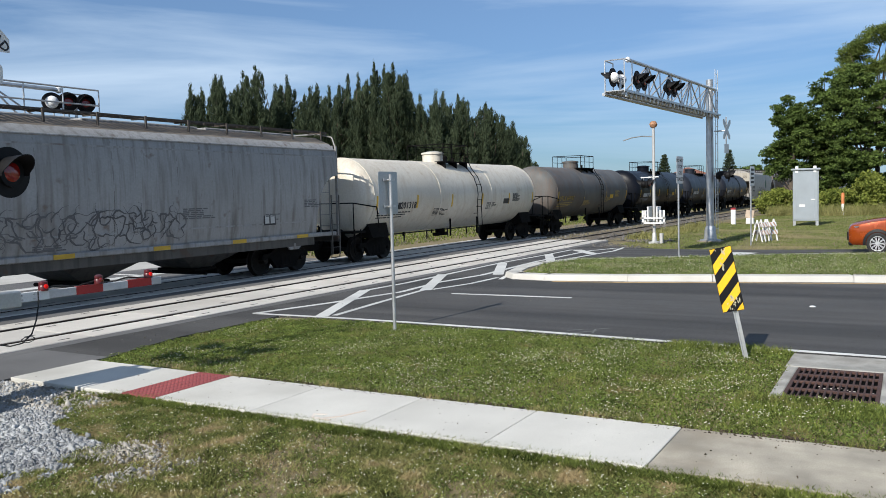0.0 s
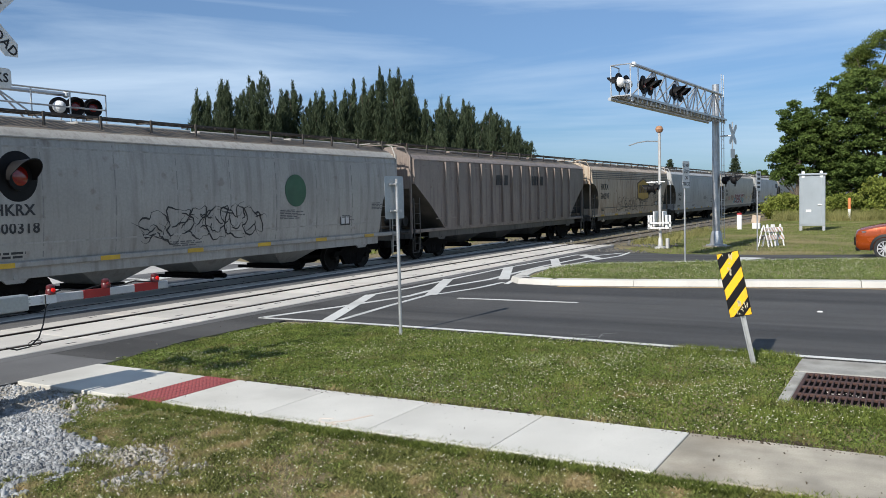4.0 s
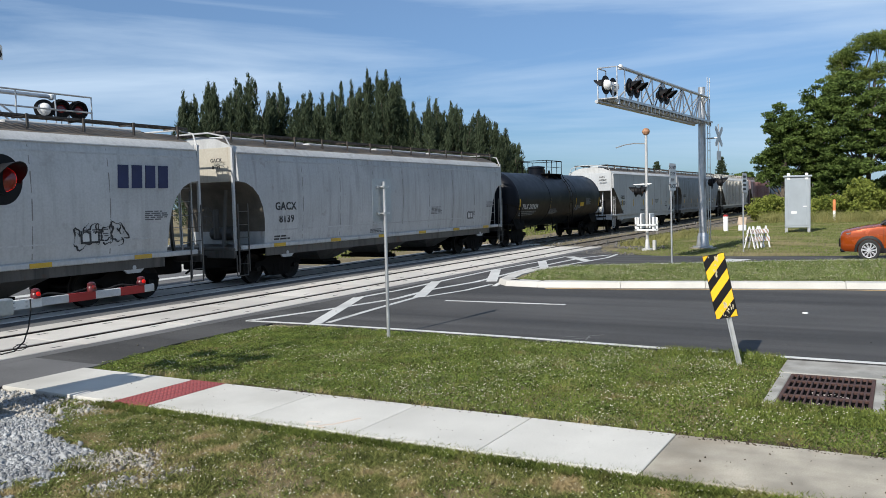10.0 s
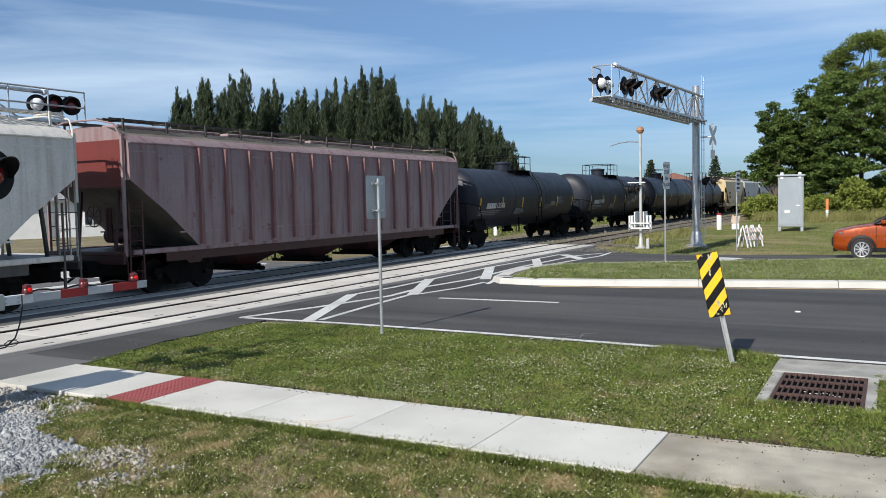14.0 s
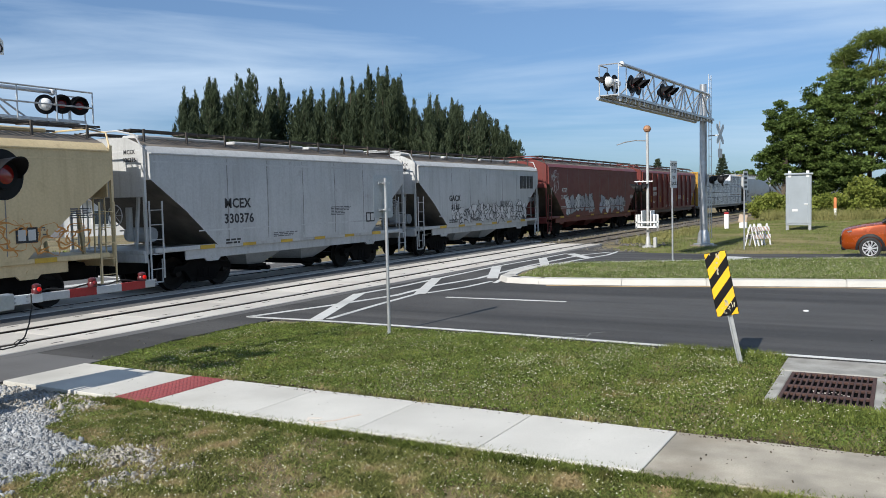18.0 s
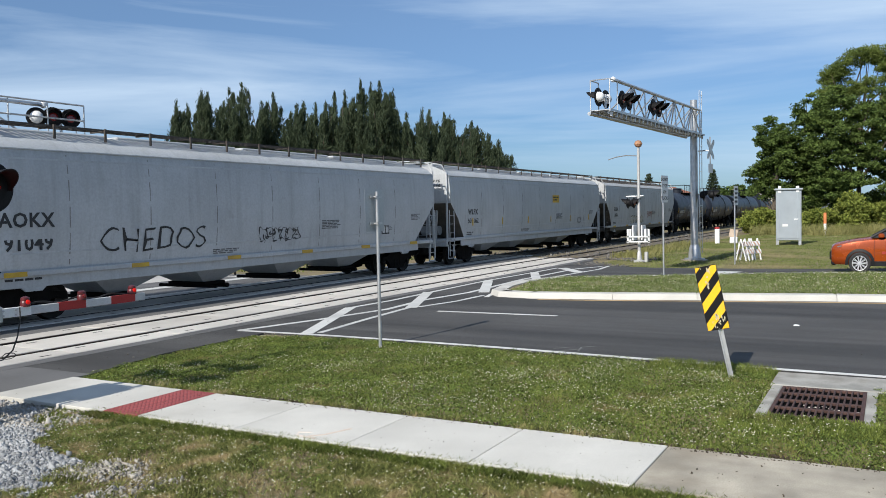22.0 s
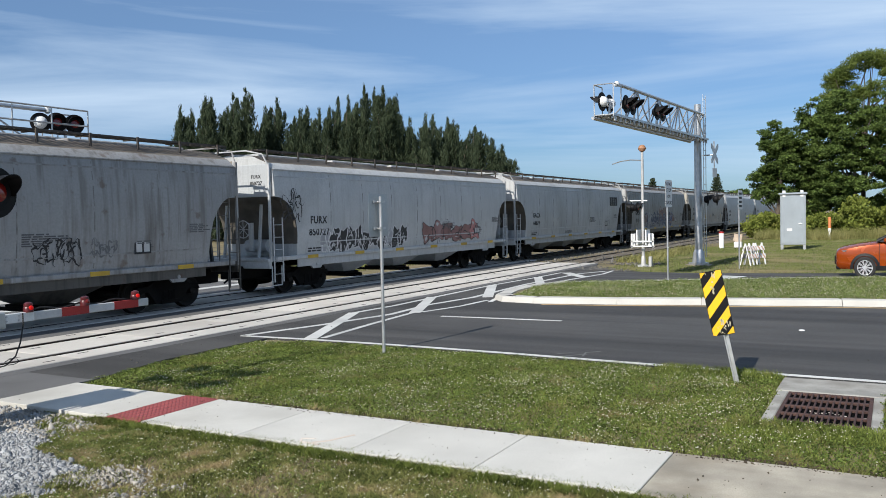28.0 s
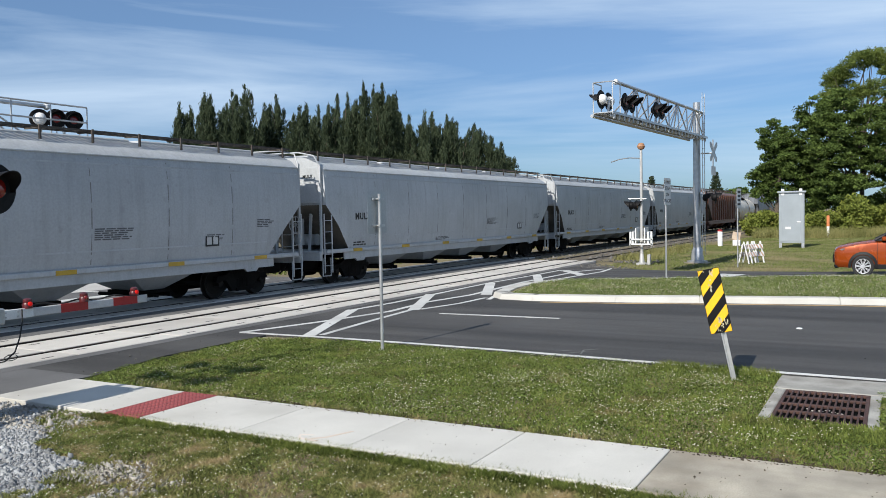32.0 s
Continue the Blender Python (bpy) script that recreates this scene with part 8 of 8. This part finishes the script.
blades("near_grass", p, -0.05, 0.05, 0.010, WORN, rng, "worn grass round the standing place", 0.8, True)
# longer tufts lean over the edges of the footpath
p = points_in(32000, 6.58, 6.82, -3, 8.7, lambda x, y: drift(x, y, 5, 8) > 0.2, rng)
blades("edge_grass", p, -0.05, 0.075, 0.005, GRASS, rng, "tufts of grass along the footpath's edge", 0.6)
STRAW = leaf("dead straw", (0.08, 0.058, 0.032), (0.50, 0.39, 0.24), 2.2)
p = points_in(120000, 2.6, 6.85, -0.5, 9.6, lambda x, y: on_front(x, y - 0.15) & in_sight(x, y), rng)
blades("dead_grass", p, -0.05, 0.020, 0.0035, STRAW, rng, "dead straw and thatch between the grass", 1.6, True)
p = points_in(9000, 8.04, 8.24, -3, 10.7, lambda x, y: drift(x, y, 5, 9) > 0.5, rng)
blades("edge_grass", p, -0.05, 0.10, 0.006, WORN, rng, "thin grass along the footpath's far edge", 0.45)


def in_median(x, y):
    a = np.interp(y, [q[0] for q in KERB], [q[1] for q in KERB]) + 0.46
    b = np.interp(y, [q[0] for q in FAR_KERB], [q[1] for q in FAR_KERB]) - 0.3
    return (x > a) & (x < b) & (y < 10.0 - 0.12 * np.abs(x - 24.5) ** 1.3)


p = points_in(120000, 20.5, 34, -8, 10.4, in_median, rng)
leaflets("median_clover", p[:22000], 0.10, 0.07, 0.022, CLOVER, rng, "low clover leaves on the raised median")
blades("median_grass", p, 0.10, 0.08, 0.010, MEDIAN_TURF, rng, "green clover lawn on the raised median", 0.4, True)


def far_verge(x, y):
    a = np.interp(y, [q[0] for q in FAR_EDGE], [q[1] for q in FAR_EDGE])
    return (x > a + 0.08) & (y < 11.4 - 0.012 * (x - 40)) & (y < 0.155 * x + 6)


p = points_in(150000, 32.5, 80, -6, 12.0, far_verge, rng)
blades("far_grass", p, -0.05, 0.055, 0.02, ROUGH_TURF, rng, "rough mown grass with sandy patches by the tracks", 0.4, True)
p = points_in(40000, 24.5, 110, 21.6, 40, lambda x, y: x > 26 + 0.05 * y, rng)
blades("grass_beyond", p, -0.05, 0.16, 0.03, GRASS, rng, "green grass beyond the tracks", 0.4, True)
p = points_in(24000, 70, 77, -4, 10.2, lambda x, y: np.abs(x - 73.5 - 1.2 * np.sin(y)) < 1.8, rng)
blades("tall_grass", p, -0.05, 0.85, 0.016, REED, rng, "tall dry grass along the wood's edge", 0.3, True)
p = points_in(5200, 39.8, 58, 10.2, 12.3, lambda x, y: drift(x, y, 1.5, 12) > 0.5, rng)
blades("tall_grass", p, -0.05, 0.30, 0.015, REED, rng, "rough weeds beside the ballast", 0.4)


def clover(name, pts, z, size, label):
    n = len(pts)
    c = np.column_stack([pts, z + rng.uniform(0.03, 0.08, n)])
    d = np.array([[1, 0, 0], [0, 1, 0], [-1, 0, 0], [0, -1, 0], [0, 0, 1]]) * size
    s = rng.uniform(0.6, 1.3, (n, 1, 1))
    v = (c[:, None, :] + d[None] * s).reshape(-1, 3)
    f = np.array([[0, 1, 4], [1, 2, 4], [2, 3, 4], [3, 0, 4]])
    f = (f[None] + 5 * np.arange(n)[:, None, None]).reshape(-1, 3)
    tagged(soup(name, v, f, surface("white clover petals", (0.52, 0.51, 0.38), 0.8, bump=0)), label, "flowers", "", "stuff")


p = points_in(15000, 8.1, 12.8, -4, 11, on_verge, rng)
p = p[rng.uniform(0, 1, len(p)) < np.clip(drift(p[:, 0], p[:, 1], 2.2, 15) * 2.3 - 0.85, 0.05, 1)]
clover("clover_flowers", p, -0.05, 0.0085, "small white clover flowers in the lawn")
p = points_in(5200, 3, 6.7, -2, 9, on_front, rng)
clover("clover_flowers", p, -0.06, 0.0075, "scattered white clover flowers")
p = points_in(9000, 20.5, 34, -8, 10.4, in_median, rng)
clover("clover_flowers", p, 0.12, 0.0105, "white clover flowers on the median")


# ---- loose stone by the signal and along the ballast ----
def stones(name, pts, z, size, material, label, seed):
    r = np.random.default_rng(seed)
    ico = bmesh.new()
    bmesh.ops.create_cube(ico, size=1.5)
    bmesh.ops.triangulate(ico, faces=ico.faces)
    v0 = np.array([v.co[:] for v in ico.verts])
    f0 = np.array([[v.index for v in f.verts] for f in ico.faces])
    ico.free()
    n = len(pts)
    s = size * r.lognormal(0, 0.35, (n, 1, 1)) * np.array([1.35, 0.95, 0.5])[None, None] * r.uniform(0.7, 1.3, (n, 1, 3))
    v = (v0[None] * (1 + r.normal(0, 0.22, (n, len(v0), 1))) + r.normal(0, 0.22, (n, len(v0), 3))) * s
    q = r.normal(0, 1, (n, 3, 3))
    q, _ = np.linalg.qr(q)
    v = np.einsum("nij,nkj->nki", q, v)
    c = np.column_stack([pts, z + r.uniform(-0.3, 0.9, n) * size])
    v = (v + c[:, None, :]).reshape(-1, 3)
    f = (f0[None] + len(v0) * np.arange(n)[:, None, None]).reshape(-1, 3)
    tagged(soup(name, v, f, material), label, "gravel", "", "stuff")


def stone_mat(name, lo, hi):
    m = leaf(name, lo, hi, 1.5)
    n = m.node_tree
    n.links.new(n.nodes["Principled BSDF"].outputs["BSDF"], n.nodes["Material Output"].inputs["Surface"])
    n.nodes["Principled BSDF"].inputs["Roughness"].default_value = 0.85
    return m


GREY_STONE = stone_mat("grey crushed stone", (0.11, 0.115, 0.12), (0.46, 0.475, 0.485))
PALE_STONE = stone_mat("pale stone", (0.10, 0.09, 0.075), (0.50, 0.47, 0.42))
BALLAST_STONE = stone_mat("grey-brown ballast stone", (0.05, 0.047, 0.043), (0.22, 0.21, 0.195))
slab("gravel_bed", [(2.0, 11.0), (2.0, 7.2), (4.1, 6.75), (5.2, 6.85), (5.6, 7.6), (6.0, 8.3), (6.72, 8.75), (6.74, 10.74), (6.0, 11.0)], -0.3, -0.042, surface("dusty stone bed", (0.22, 0.22, 0.215), 0.95, var=0.35, scale=5, fine=30, bump=0.8), "bed of grey crushed stone")
p = points_in(36000, 3.4, 6.75, 6.3, 10.8, lambda x, y: (~on_front(x, y)) & (x < 6.72) & in_sight(x, y), rng)
stones("gravel", p, -0.05, 0.0135, GREY_STONE, "loose grey crushed stone beside the footpath", 71)
p = points_in(2200, 3.4, 6.5, 5.4, 9.3, lambda x, y: ((drift(x, y, 3.5, 30) > 0.80) | (y > 8.1)) & on_front(x, y), rng)
stones("gravel", p, -0.05, 0.016, GREY_STONE, "scattered stones in the worn grass", 72)
p = np.concatenate([np.column_stack([rng.normal(cx, sx, k), rng.normal(cy, sy, k)]) for cx, cy, sx, sy, k in ((5.22, 6.72, 0.16, 0.14, 420), (5.30, 6.38, 0.14, 0.14, 200), (4.66, 5.98, 0.10, 0.07, 200), (4.95, 5.92, 0.12, 0.10, 90), (5.27, 5.82, 0.08, 0.08, 40))])
stones("gravel", p, -0.045, 0.012, PALE_STONE, "small dusty stones spilt over the worn grass", 80)
p = points_in(1500, 5.9, 6.74, 8.4, 10.7, lambda x, y: x > 0, rng)
stones("gravel", p, -0.045, 0.016, PALE_STONE, "pale stones along the slab's end", 73)
p = points_in(16000, 38.8, 75, 11.4, 21.0, lambda x, y: (np.abs(y - NEAR) < 2.2) | (np.abs(y - TRACK) < 2.2), rng)
stones("ballast_stones", p, -0.10, 0.038, BALLAST_STONE, "loose grey ballast stone along both tracks", 74)
p = points_in(900, 33.0, 40.5, 9.6, 12.4, lambda x, y: drift(x, y, 1.2, 33) > 0.45, rng)
stones("ballast_stones", p, -0.03, 0.025, BALLAST_STONE, "scattered grey stone at the crossing's edge", 75)
p = points_in(50, 8.4, 13, 10.8, 12.5, lambda x, y: x > 0, rng)
stones("grit", p, -0.008, 0.008, BALLAST_STONE, "grit scattered on the asphalt", 76)


# ---- wear on the footpath ----
SOIL = stone_mat("dark topsoil", (0.035, 0.028, 0.02), (0.11, 0.085, 0.06))
p = points_in(5200, 7.90, 8.18, -3.0, 7.8, lambda x, y: (x > 8.0 - 0.09 * drift(x, y, 3.5, 41)) & (rng.uniform(0, 1, len(x)) < drift(x, y, 2.0, 42)), rng)
stones("soil_crumbs", p, 0.012, 0.006, SOIL, "dark soil washed on to the footpath's edge", 77)
p = points_in(150, 6.85, 8.1, -2, 10.6, lambda x, y: x > 0, rng)
stones("leaf_litter", p, 0.018, 0.0045, SOIL, "dark specks of litter on the footpath", 78)
p = points_in(120, 12.9, 21, -4, 11, lambda x, y: x > 0, rng)
stones("grit", p, -0.012, 0.006, BALLAST_STONE, "grit on the road", 79)
CHALK = surface("faded orange survey paint", (0.60, 0.50, 0.42), 0.8, patch=0.9, soil=(0.61, 0.58, 0.53))
for pts in ([(6.86, 5.42), (6.98, 5.30), (7.30, 5.18)], [(6.82, 5.30), (6.84, 5.55), (6.95, 5.62), (7.0, 5.48)]):
    tagged(line(pts, 0.035, "survey_mark", CHALK, 0.0235), "faded orange survey paint mark", "paint mark")
SCUFF = surface("scuffed road paint", (0.13, 0.13, 0.128), 0.8, patch=0.6, soil=(0.09, 0.09, 0.09))
for pts in ([(13.0, 4.95), (13.35, 4.62)], [(13.1, 4.62), (13.5, 4.70), (13.7, 4.5)], [(13.2, 5.1), (13.4, 4.9)]):
    tagged(line(pts, 0.03, "scuff_mark", SCUFF, -0.0075), "pale scuffed mark on the road", "road marking")


def motions():
    """The train runs towards -x at one speed; its wheels roll with it."""
    for car, s in TRAIN:
        walk(car, [(t, pose(s - SPEED * t, TRACK, 0.016)) for t in (0, 16, 32)])
    # the crossing lights take turns: each lens shows its lit face for half of every 1.25 s
    for lens, phase in FLASHERS:
        rows, lit = [], phase == 1
        edges = sorted([0.62 + 1.25 * k for k in range(-1, 26)] + [1.20 + 1.25 * k for k in range(-1, 26)])
        angle = 180.0 if phase == 0 else 0.0
        rows.append((0, angle))
        for e in edges:
            if 0.2 < e < 31.7:
                for j in range(4):
                    rows.append((e + j / FPS, angle + 60 * j))
                angle += 180
        rows.append((32, angle))
        walk(lens, [(t, pose(0, -0.03, 0) @ Matrix.Rotation(radians(a), 4, "Z")) for t, a in rows])
    for e, sets in WHEELSETS.items():
        first = sets[0]
        # the wheels' turn, held under a quarter turn from row to row
        walk(first, [(k / FPS, pose(e * 0.89, 0, WHEEL_R) @ Matrix.Rotation(-radians(84) * k, 4, "Y")) for k in range(int(32 * FPS) + 1)])
        for w in sets[1:]:
            w.rotation_mode = "QUATERNION"
            w.animation_data_create()
            w.animation_data.action = first.animation_data.action
            w.animation_data.action_slot = first.animation_data.action_slot


motions()
